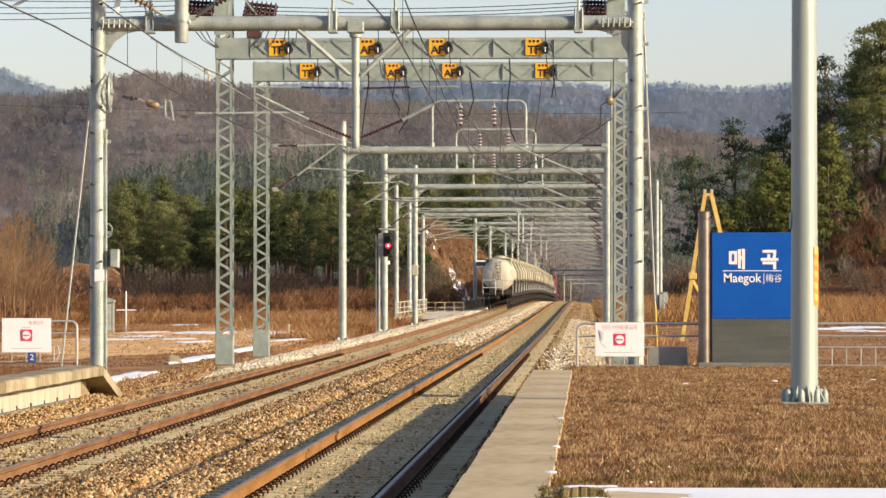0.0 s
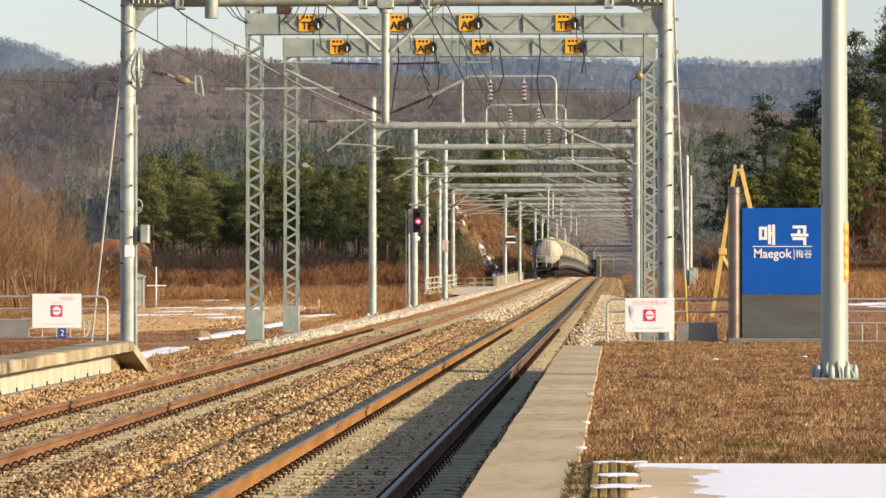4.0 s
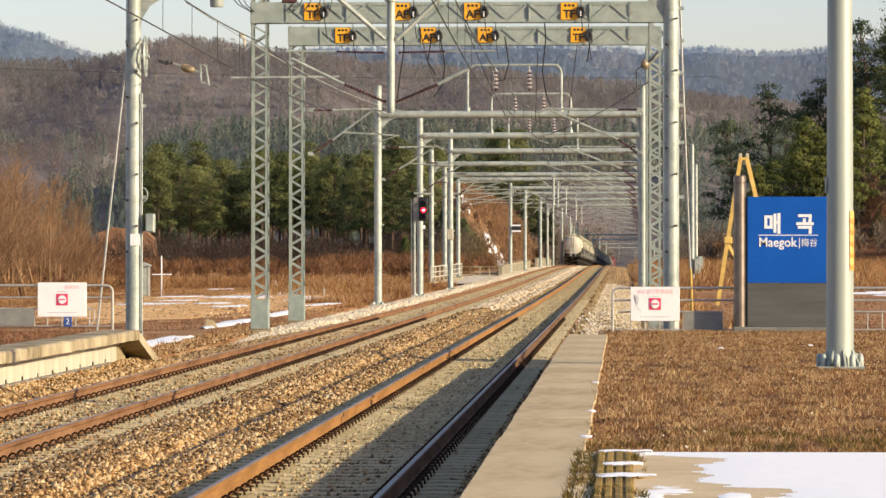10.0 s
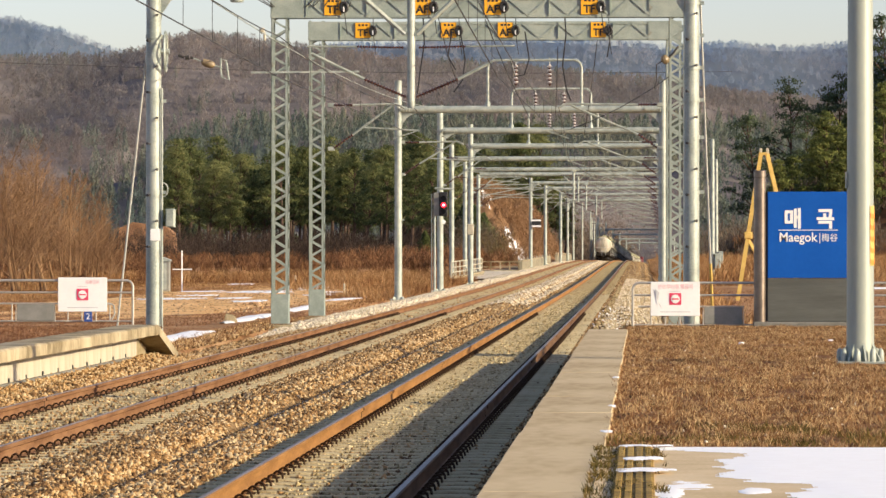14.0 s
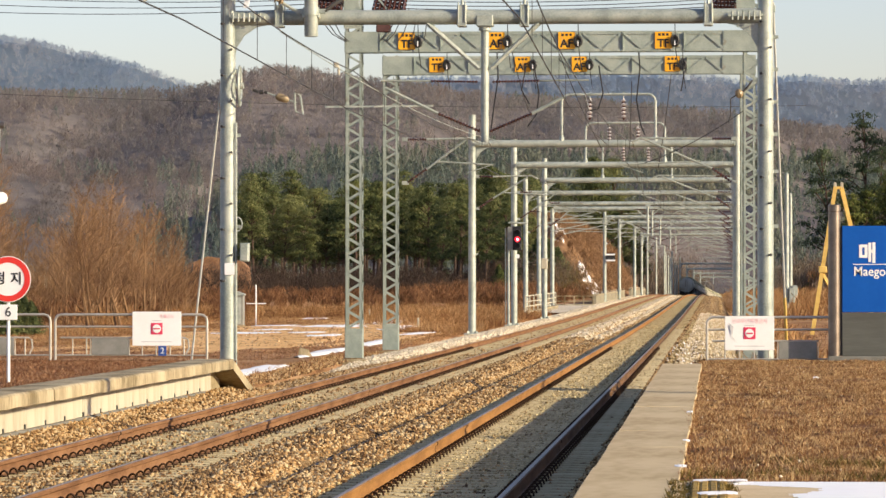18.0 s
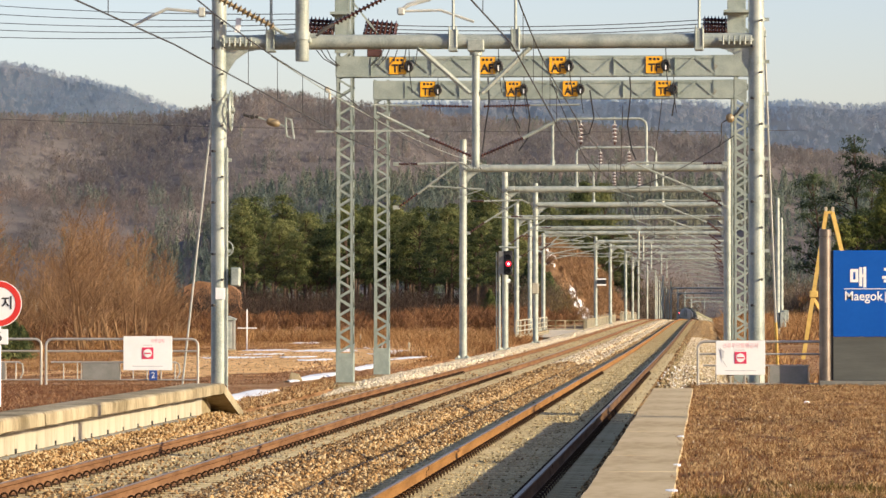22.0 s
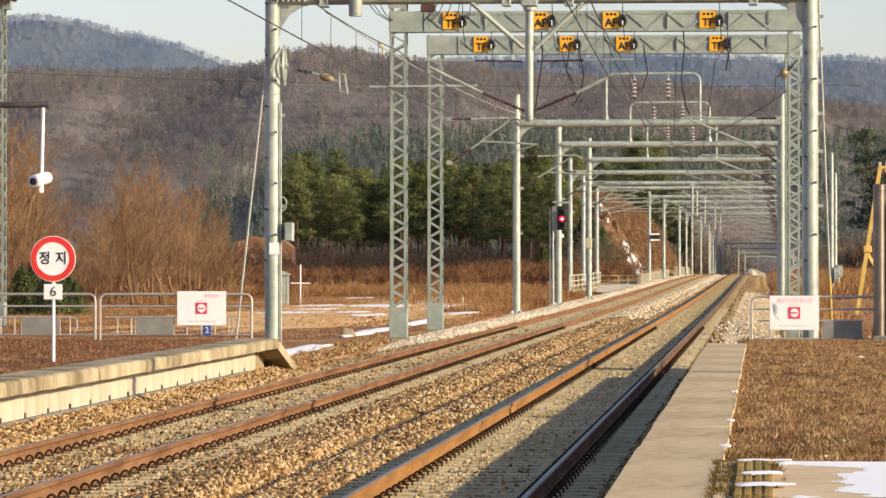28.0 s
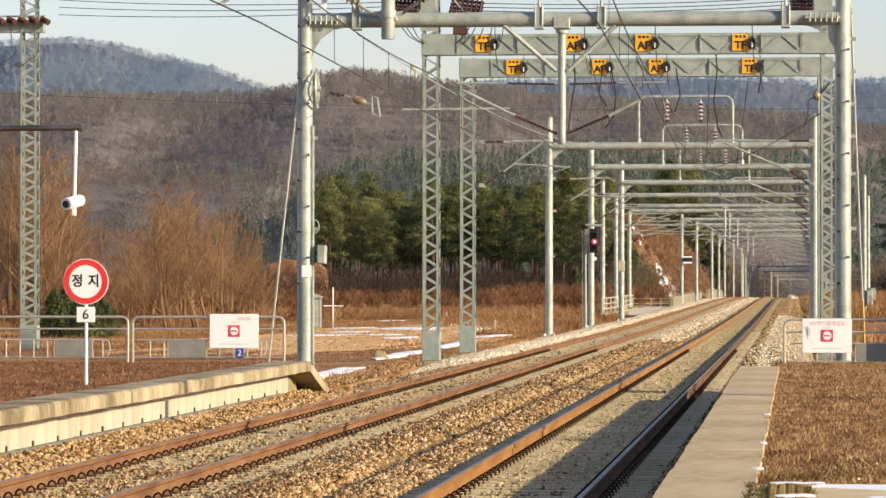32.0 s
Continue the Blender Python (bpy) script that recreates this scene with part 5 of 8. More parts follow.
def overhead_line(x0, label):
    t = thing("overhead_line", (0, 0, 0), label, "overhead line", "overhead lines")
    mess, cont = [], []
    for i, (a, b) in enumerate(zip(SUPPORTS, SUPPORTS[1:])):
        n = 6 if a < 480 else 2
        for j in range(n):
            u = j / n
            y = a + (b - a) * u
            x = x0 + swerve(y) + (0.18 if i % 2 else -0.18) * (1 - 2 * u)
            zm = rise(y) + 6.25 - 0.35 * 4 * u * (1 - u) * ((b - a) / 45) ** 2
            mess.append((x, y, zm))
            cont.append((x, y, rise(y) + 5.42))
            if y < 430 and u > 0:
                d = new("dropper", DROPPER)
                d.parent = t
                d.matrix_basis = Matrix.Translation((x, y, rise(y) + 5.42)) @ Matrix.Diagonal((1, 1, zm - rise(y) - 5.42, 1))
    part("messenger_wire", Mesh().tube(mess, 0.011, 5), WIRE, t)
    part("contact_wire", Mesh().tube(cont, 0.011, 5), WIRE, t)


overhead_line(TRACK_L, "dark contact and messenger wires over the far track")
overhead_line(TRACK_R, "dark contact and messenger wires over the near track")
feed2 = thing("feeder_wires", (0, 0, 0), "dark feeder wires along the portals", "overhead wires")
for x, z in ((-5.2, 8.6), (-3.8, 8.6)):
    pts = [(x + swerve(y), y, z + rise(y)) for y in (124, 165, 195, 224, 290, 353, 429, 528)]
    part("wire", Mesh().tube(pts, 0.008, 5), WIRE, feed2)
for xa, za, xb, zb, ya in ((-4.3, 8.2, -3.2, 5.6, 111), (-1.4, 8.3, -1.9, 5.5, 124), (-5.6, 8.3, -5.3, 6.6, 111), (-2.6, 8.1, -2.8, 6.2, 124), (0.85, 7.0, -2.2, 5.6, 118)):
    part("wire", Mesh().tube(sagging((xa, ya, za), (xb, ya + 6, zb), 0.15, 8), 0.012, 5), WIRE, feed2)

hung = thing("hanging_cables", (0, 117, 0), "black cables drooping below the feeder plates", "cables")
for pts in ([(-6.34, 0, 8.75), (-6.3, 0, 7.85), (-6.42, 0, 7.05), (-6.5, 0, 6.4)], [(-3.4, 0, 8.2), (-3.28, 0, 7.4), (-3.42, 0, 6.95), (-3.68, 0, 6.9), (-3.8, 0, 7.35)],
            [(-2.28, 0, 9.0), (-2.22, 0, 8.1), (-2.32, 0, 7.2), (-2.2, 0, 6.5), (-2.08, 0, 6.2)], [(-5.25, 0, 8.1), (-5.12, 0, 7.4), (-5.2, 0, 6.8), (-5.45, 0, 6.45)],
            [(-1.02, 0, 8.4), (-0.96, 0, 7.9), (-1.04, 0, 7.45)], [(-5.5, 0, 8.2), (-5.62, 0, 7.5), (-5.4, 0, 7.1)]):
    part("cable", Mesh().tube(pts, 0.022, 5), BLACK, hung)

# tension wheel, weight rod and guy on the first portal
wheel = thing("tension_wheel", (-9.66, 82, 5.95), "spoked steel tensioning wheel beside the pole", "tension wheel")
for rr in (0.3, 0.2):
    part("rim", Mesh().tube([(0, rr * math.cos(a), rr * 1.35 * math.sin(a)) for a in [2 * math.pi * i / 20 for i in range(21)]], 0.022, 6), GALV, wheel)
for i in range(5):
    a = 2 * math.pi * i / 5
    part("spoke", Mesh().bar((0, 0, 0), (0, 0.3 * math.cos(a), 0.4 * math.sin(a)), 0.02), GALV, wheel, smooth=0)
part("hub", Mesh().cyl((-0.12, 0, 0), (0.08, 0, 0), 0.06), GALV, wheel)
strain = thing("strain_insulator_string", (-9.4, 82, 5.85), "tensioned rod with a round brown insulator", "insulator")
part("chain", Mesh().tube([(0, 0, 0.02), (0.12, 0, -0.02)], 0.03).tube([(0.14, 0, -0.03), (0.22, 0, -0.02)], 0.045).tube([(0.24, 0, -0.02), (0.3, 0, -0.04)], 0.03), DARKSTEEL, strain, "dark links")
part("rod", Mesh().tube([(0.28, 0, -0.03), (0.52, 0, -0.12), (0.9, 0, -0.24)], 0.018), GALV, strain)
part("insulator", Mesh().lathe((0.47, 0, -0.1), (0.74, 0, -0.19), ((0, 0.03), (0.12, 0.07), (0.4, 0.085), (0.7, 0.08), (0.9, 0.06), (1, 0.03)), 12), TANPORC, strain, "round tan insulator")
part("yoke", Mesh().tube([(0.86, 0, -0.25), (0.86, 0, -0.04), (0.97, 0, -0.09), (1.03, 0, -0.48), (0.88, 0, -0.42), (0.86, 0, -0.25)], 0.022), GALV, strain)
for x0, z0, x1, y1, label in ((-9.98, 6.5, -11.0, 84.0, "slanting steel guy rod beside the opposite platform"), (1.12, 7.6, 1.5, 86.0, "slanting steel guy rod with a yellow guard beyond the near platform")):
    guy = thing("guy_rod", (x1, y1, -0.55), label, "guy rod", "guy rods")
    top = Vector((x0 - x1, 82 - y1, z0 + 0.55))
    part("rod", Mesh().tube([(0, 0, 0), tuple(top)], 0.023), PALESTEEL, guy)
    part("clamp", Mesh().cbox(tuple(top * 0.985), (0.08, 0.08, 0.14), 0.01), GALV, guy)
    if x1 > 0:
        part("guard", Mesh().tube([tuple(top * 0.06), tuple(top * 0.27)], 0.034), YELLOWSTEEL, guy, "yellow guard sleeve")
conduit = thing("conduit", (-9.72, 81.9, 0), "thin conduit with a looped cable down the pole", "conduit")
part("pipe", Mesh().tube([(0, 0, -0.4), (0, 0, 5.2)], 0.02), GALV, conduit)
part("cable_loop", Mesh().tube([(0.02 + 0.1 * math.sin(a), 0, 3.15 + 0.14 * math.cos(a)) for a in [math.pi * i / 8 for i in range(9)]], 0.012), GALV, conduit)
jb = thing("junction_box", (-9.55, 81.95, 2.38), "pale grey junction box on the pole", "junction box")
part("body", Mesh().cbox((0, 0, 0.2), (0.18, 0.25, 0.38), 0.015), GALV, jb)
part("lid", Mesh().cbox((0, -0.135, 0.2), (0.15, 0.02, 0.34), 0.006), GALV, jb)
whole("number_plate", Mesh().cbox((-9.85, 81.83, 2.24), (0.2, 0.015, 0.24), 0.004), WHITE, "small pale plate on the pole", "plate")

# two slender poles on the far side of the line
for x, y, top in ((4.7, 277, 9.1), (5.85, 327, 8.7)):
    p = thing("steel_pole", (x, y, rise(y)), "slender galvanised pole beside the line", "pole", "slender poles")
    part("shaft", Mesh().lathe((0, 0, -0.5), (0, 0, top), ((0, 0.17), (1, 0.13)), 12), GALV, p)
    part("cap", Mesh().lathe((0, 0, top), (0, 0, top + 0.12), ((0, 0.15), (1, 0.03)), 12), GALV, p)
    part("cabinet", Mesh().cbox((0.35, -0.2, 0.9), (0.4, 0.3, 1.0), 0.03), GALV, p, "grey box at the foot of the pole")

# ---------------------------------------------------------------- signals


def signal(x, y, z, height, label):
    s = thing("railway_signal", (x, y, z), label, "railway signal", "signals")
    part("mast", Mesh().lathe((0, 0, -0.5), (0, 0, height + 0.4), ((0, 0.06), (1, 0.05)), 10), GALV, s)
    part("base_plate", Mesh().cbox((0, 0, -0.1), (0.35, 0.35, 0.06), 0.01), GALV, s)
    board = part("backboard", Mesh().cbox((0.42, -0.1, height), (0.42, 0.05, 1.15), 0.02), BLACK, s, "black backboard")
    part("housing", Mesh().cbox((0.1, 0.05, height), (0.3, 0.3, 1.1), 0.03), PLATEGREY, s, "grey case behind the lamps")
    for k, dz in enumerate((0.28, -0.05, -0.36)):
        part("hood", Mesh().lathe((0.44, -0.12, height + dz), (0.44, -0.36, height + dz), ((0, 0.15), (1, 0.13)), 12, False), BLACK, board)
        part("lens", Mesh().lathe((0.44, -0.13, height + dz), (0.44, -0.15, height + dz), ((0, 0.145), (1, 0.13)), 16), LENS_RED if k == 1 else BLACK, board, "glowing red lens" if k == 1 else "unlit lens")
        if k == 1:
            part("lamp", Mesh().lathe((0.44, -0.152, height + dz), (0.44, -0.17, height + dz), ((0, 0.062), (1, 0.045)), 14), LAMP_RED, board, "bright core of the red lamp")
    part("number_disc", Mesh().lathe((0.44, -0.1, height - 0.85), (0.44, -0.13, height - 0.85), ((0, 0.1), (1, 0.1)), 14), WHITE, s)
    part("ladder", Mesh().bar((-0.15, 0.05, 0), (-0.15, 0.05, height + 0.5), 0.04).bar((-0.15, 0.3, 0), (-0.15, 0.3, height + 0.5), 0.04), GALV, s, smooth=0)
    part("top_arm", Mesh().tube([(0, 0, height + 0.75), (0.9, 0, height + 0.72)], 0.05), GALV, s)
    return s


signal(-9.95, 194, 0, 4.05, "black signal head with a glowing red lamp on a grey mast")
signal(-6.55, 850, rise(850), 3.7, "distant signal showing a red lamp")
# small fittings on the masts of the far side
for (x, y, z) in ((-9.5, 223.8, 2.9),):
    whole("mast_box", Mesh().cbox((x, y - 0.2, z + rise(y)), (0.36, 0.2, 0.6), 0.03), WALLPALE, "pale box fixed to a mast", "box", "mast boxes")

ms = thing("mast_sign", (-9.25, 352.6, rise(352) + 3.4), "black board with two white bars on a mast", "sign")
part("board", Mesh().cbox((0, 0, 0.35), (0.8, 0.03, 0.7), 0.01), BLACK, ms)
part("bracket", Mesh().cbox((-0.3, 0.1, 0.35), (0.5, 0.08, 0.08), 0.01), GALV, ms)
for z in (0.1, 0.6):
    part("white_bar", Mesh().cbox((0, -0.03, z), (0.8, 0.02, 0.14), 0.005), WHITE, ms)

# ---------------------------------------------------------------- fences, signs and posts


def fence_panel(at, width, plates, right_round=True, rz=0):
    """Stainless barrier: rounded hoop, two rails, short bars and dark plates."""
    f = thing("barrier_fence", at, "stainless tube barrier with short bars and dark plates", "fence", "platform end barriers", rz)
    r, h = 0.12, 0.86
    hoop = [(0, 0, -0.05), (0, 0, h - r)] + [(r - r * math.cos(a), 0, h - r + r * math.sin(a)) for a in (0.5, 1.05, 1.57)]
    hoop += [(width - r + r * math.sin(a), 0, h - r + r * math.cos(a)) for a in (0, 0.5, 1.05, 1.57)] + [(width, 0, -0.05)]
    part("hoop", Mesh().tube(hoop, 0.026, 8), STAINLESS, f)
    part("middle_rail", Mesh().tube([(0, 0, 0.62), (width, 0, 0.62)], 0.02, 8), STAINLESS, f)
    low = part("lower_rail", Mesh().tube([(0.1, 0, 0.4), (width - 0.45, 0, 0.4), (width - 0.38, 0, 0.36), (width - 0.36, 0, 0.2), (width - 0.42, 0, 0.08)], 0.018, 8), STAINLESS, f)
    part("bottom_rail", Mesh().tube([(0, 0, 0.05), (width, 0, 0.05)], 0.014, 8), STAINLESS, f)
    x = 0.35
    n = 0
    while x < width - 0.4:
        part("short_bar", Mesh().tube([(x, 0, 0.05), (x, 0, 0.4)], 0.014, 6), STAINLESS, low)
        n += 1
        x += 0.28
    for a in plates:
        part("plate", Mesh().cbox((a, -0.01, 0.225), (0.74, 0.02, 0.33), 0.005), PLATEGREY, low, "dull grey plate between the bars")
        part("plate_frame", Mesh().tube([(a - 0.39, -0.01, 0.05), (a - 0.39, -0.01, 0.4), (a + 0.39, -0.01, 0.4), (a + 0.39, -0.01, 0.05)], 0.016, 6), STAINLESS, low)
    return f


def notice(at, w, h, words, faded):
    n = thing("warning_notice", at, "white no-trespassing board with red print on the barrier", "notice board", "warning notices")
    b = part("board", Mesh().cbox((0, 0, 0), (w, 0.015, h), 0.004), WHITE, n)
    lettering(words, 0.105 if not faded else 0.085, PINKRED, b, (0 if not faded else 0.2, -0.011, h / 2 - 0.1), squeeze=0.9)
    part("red_square", Mesh().cbox((0, -0.012, 0.0), (0.23, 0.008, 0.23), 0.002), CRIMSON, b)
    part("white_ring", Mesh().lathe((0, -0.017, 0), (0, -0.021, 0), ((0, 0.085), (1, 0.085)), 24), WHITE, b)
    part("red_disc", Mesh().lathe((0, -0.022, 0), (0, -0.026, 0), ((0, 0.07), (1, 0.07)), 24), WHITE, b)
    part("red_bar", Mesh().box((0, -0.029, 0), (0.13, 0.004, 0.026)), CRIMSON, b, smooth=0)
    part("fine_print", Mesh().box((0, -0.011, -h / 2 + 0.08), (w * 0.62, 0.003, 0.012)), GREYPRINT, b, smooth=0)
    part("fine_print", Mesh().box((0, -0.011, h / 2 - 0.18), (w * 0.2, 0.003, 0.012)), GREYPRINT, b, smooth=0)
    return n


FY = 79.0
fence_panel((-0.2, FY, PLAT - 0.05), 2.45, (1.75,))
fence_panel((4.1, FY + 0.05, PLAT - 0.05), 2.55, ())
fence_panel((6.8, FY, PLAT - 0.05), 2.6, (1.0,))
notice((0.62, FY - 0.05, PLAT + 0.5), 0.95, 0.66, "선로무단통행금지", False)
flap = Mesh().add([(-0.4, -0.012, 0.2), (-0.31, -0.016, 0.12), (-0.34, -0.018, -0.05), (-0.25, -0.016, -0.2), (-0.32, -0.013, -0.1), (-0.4, -0.011, 0.2), (-0.31, -0.014, 0.12), (-0.34, -0.015, -0.05), (-0.25, -0.014, -0.2), (-0.32, -0.012, -0.1)],
                  [(0, 2, 1), (0, 4, 2), (2, 4, 3), (6, 7, 5), (7, 9, 5), (8, 9, 7)])
whole("peeling_paper", flap, GREYPRINT, "curled strip of peeling film on the notice", "paper", at=pose(0.62, FY - 0.06, PLAT + 0.5))
LY = 80.6
fence_panel((-13.2, LY, PLAT - 0.02), 3.05, (1.1,))
fence_panel((-16.4, LY, PLAT - 0.02), 3.1, (2.0,))
fence_panel((-19.6, LY, PLAT - 0.02), 3.1, (2.0,))
notice((-11.15, LY - 0.05, PLAT + 0.56), 0.98, 0.68, "통행금지", True)
np_ = thing("number_marker", (-11.03, LY - 0.12, PLAT + 0.02), "small blue plate with a white number", "number plate")
part("plate", Mesh().cbox((0, 0, 0.1), (0.16, 0.015, 0.2), 0.004), BLUEPLATE, np_)
lettering("2", 0.17, WHITE, np_, (0, -0.011, 0.1))
# soil under the barriers beyond the platform ends
whole("platform_apron", Mesh().box((14.3, 77.5, PLAT / 2 - 0.5), (29.6, 6.6, PLAT + 0.7)), THATCH, "grassy soil at the end of the near platform", "ground", kind="structure", smooth=0)
whole("platform_apron", Mesh().box((-15.6, 76.3, PLAT / 2 - 0.45), (10.4, 10.2, PLAT + 0.7)), THATCH, "grassy soil at the end of the opposite platform", "ground", kind="structure", smooth=0)
blades("dead_grass", 26000, (-16, -9.6), (71, 81.3), (0.02, 0.05), (0.008, 0.016), lambda x, y: 0.38, REDGRASS, "short brown dead lawn by the barrier", 14)
blades("dead_grass", 16000, (-0.4, 9), (78.4, 80.7), (0.05, 0.14), (0.008, 0.016), lambda x, y: 0.33, DRYGRASS, "short brown dead grass under the barrier", 15)

# station name sign
sg = thing("station_sign", (2.38, 78.7, PLAT - 0.05), "blue and grey station name sign with white letters", "station sign")
sg.scale = (1.022, 1.0, 1.028)
part("plinth", Mesh().cbox((0.85, 0.05, 0.05), (2.2, 0.5, 0.12), 0.01), CONCGREY, sg, "low concrete plinth")
panel = part("blue_panel", Mesh().cbox((0.79, 0, 1.74), (1.55, 0.12, 1.62), 0.008), BLUE, sg, "glossy blue panel")
part("grey_panel", Mesh().cbox((0.79, 0.005, 0.52), (1.55, 0.115, 0.81), 0.008), GREYPANEL, sg, "brushed grey lower panel")
# Black strip holds the shade of the panel's unlit end in its colour.
part("edge_shade_strip", Mesh().box((-0.005, 0.02, 1.33), (0.04, 0.1, 2.42)), BLACK, sg, smooth=0)
lettering("매", 0.395, WHITE, panel, (0.49, -0.066, 2.02), bold=0.014, squeeze=0.95)
lettering("곡", 0.395, WHITE, panel, (1.1, -0.066, 2.02), bold=0.014, squeeze=0.95)
part("rule", Mesh().box((0.78, -0.064, 1.83), (1.12, 0.006, 0.014)), WHITE, panel, smooth=0)
lettering("Maegok", 0.245, WHITE, panel, (0.585, -0.066, 1.69), squeeze=0.93, bold=0.003)
part("divider", Mesh().box((0.995, -0.064, 1.68), (0.014, 0.006, 0.2)), WHITE, panel, smooth=0)
lettering("梅谷", 0.17, WHITE, panel, (1.18, -0.066, 1.68), squeeze=0.92)
post = part("steel_post", Mesh().lathe((-0.13, 0, 0), (-0.13, 0, 2.95), ((0, 0.115), (0.945, 0.115), (0.947, 0.105), (0.955, 0.105), (0.957, 0.118), (0.995, 0.118), (1, 0.1)), 20), BRONZE, sg, "brown steel round post")

# lamp post on the platform
lp = thing("lamp_post", (2.84, 53.5, PLAT - 0.02), "tall galvanised round lamp post with a gusseted base", "lamp post")
part("shaft", Mesh().lathe((0, 0, 0), (0, 0, 9.5), ((0, 0.182), (1, 0.145)), 28), LAMPSTEEL, lp)
part("base_plate", Mesh().cbox((0, 0, 0.015), (0.62, 0.62, 0.03), 0.006), GALV, lp)
for i in range(8):
    a = math.pi / 4 * i + 0.2
    m = Mesh()
    m.add([(0.17, -0.012, 0.02), (0.3, -0.012, 0.02), (0.3, -0.012, 0.06), (0.175, -0.012, 0.26), (0.17, 0.012, 0.02), (0.3, 0.012, 0.02), (0.3, 0.012, 0.06), (0.175, 0.012, 0.26)],
          [(0, 1, 2, 3), (7, 6, 5, 4), (0, 4, 5, 1), (1, 5, 6, 2), (2, 6, 7, 3), (3, 7, 4, 0)])
    part("gusset", m, LAMPSTEEL, lp, at=pose(0, 0, 0, 0, 0, math.degrees(a)))
    b = a + math.pi / 8
    part("anchor_bolt", Mesh().lathe((0.27 * math.cos(b), 0.27 * math.sin(b), 0.02), (0.27 * math.cos(b), 0.27 * math.sin(b), 0.2), ((0, 0.042), (0.2, 0.045), (0.7, 0.042), (0.9, 0.03), (1, 0.01)), 10), LAMPSTEEL, lp, "rounded cap over an anchor bolt")
arc = [radians(-48 + 9 * i) for i in range(12)]
wrap = part("warning_wrap", Mesh().add([(0.183 * math.cos(a), 0.183 * math.sin(a), z) for z in (1.28, 2.06) for a in arc] + [(0.178 * math.cos(a), 0.178 * math.sin(a), z) for z in (1.28, 2.06) for a in arc],
            [(i, i + 1, 13 + i, 12 + i) for i in range(11)] + [(24 + i, 36 + i, 37 + i, 25 + i) for i in range(11)]), YELLOWSTEEL, lp, "yellow warning sleeve with orange chevrons")
for k in range(5):
    z = 1.34 + 0.15 * k
    part("chevron", Mesh().add([(0.186 * math.cos(a), 0.186 * math.sin(a), z + d + 0.05 * math.sin(3 * a)) for d in (0, 0.06) for a in arc] + [(0.1835 * math.cos(a), 0.1835 * math.sin(a), z + d + 0.05 * math.sin(3 * a)) for d in (0, 0.06) for a in arc],
         [(i, i + 1, 13 + i, 12 + i) for i in range(11)] + [(24 + i, 36 + i, 37 + i, 25 + i) for i in range(11)]), CHEVRON, wrap)
part("side_plate", Mesh().cbox((-0.18, 0, 2.4), (0.03, 0.12, 0.22), 0.01), GALV, lp)

# stop sign on the opposite platform
ss = thing("stop_sign", (-10.6, 60.4, PLAT - 0.02), "round white stop sign with a red rim on a speckled post", "stop sign")
part("post", Mesh().cyl((0, 0, 0), (0, 0, 1.75), 0.026), WHITE, ss, "white post with peeling paint")
disc = part("disc", Mesh().lathe((0, -0.03, 1.555), (0, -0.045, 1.555), ((0, 0.345), (1, 0.345)), 48), WHITE, ss)
ring = Mesh()
for k in range(48):
    a, b = 2 * math.pi * k / 48, 2 * math.pi * (k + 1) / 48
    pts = [(q * math.cos(c), y, q * math.sin(c) + 1.555) for y in (-0.046, -0.05) for q in (0.25, 0.335) for c in (a, b)]
    ring.add(pts, [(4, 5, 7, 6), (0, 2, 3, 1), (0, 1, 5, 4), (2, 6, 7, 3)])
part("red_rim", ring, REDPAINT, disc, "red reflective rim", smooth=0)
lettering("정", 0.205, BLACK, disc, (-0.125, -0.049, 1.555), bold=0.004, squeeze=0.95)
lettering("지", 0.205, BLACK, disc, (0.125, -0.049, 1.555), bold=0.004, squeeze=0.95)
plate = part("distance_plate", Mesh().cbox((0, -0.035, 1.06), (0.28, 0.012, 0.23), 0.004), WHITE, ss)
lettering("6", 0.21, BLACK, plate, (0, -0.044, 1.06))

# surveillance camera on a pipe arm
cc = thing("surveillance_camera", (-10.72, 60.2, PLAT), "white bullet camera hanging from a steel pipe arm", "camera")
part("mast", Mesh().cyl((-2.6, 0, -0.02), (-2.6, 0, 4.2), 0.07), GALV, cc)
part("arm", Mesh().cyl((-2.6, 0, 3.82), (0.06, 0, 3.84), 0.045).lathe((0.0, 0, 3.84), (0.09, 0, 3.84), ((0, 0.055), (1, 0.055)), 10), BRONZE, cc, "brown horizontal steel pipe")
part("drop_tube", Mesh().cyl((0, 0, 3.82), (-0.03, 0, 2.55), 0.028), WHITE, cc)
bodyp = part("camera_body", Mesh().lathe((0.04, 0.25, 2.76), (-0.12, -0.2, 2.69), ((0, 0.05), (0.1, 0.09), (0.95, 0.095), (1, 0.085)), 16), WHITE, cc)
part("lens", Mesh().lathe((-0.115, -0.19, 2.69), (-0.125, -0.215, 2.688), ((0, 0.06), (1, 0.05)), 14), BLACK, bodyp)
part("bracket", Mesh().cbox((-0.03, 0, 2.6), (0.06, 0.08, 0.16), 0.01), WHITE, cc)

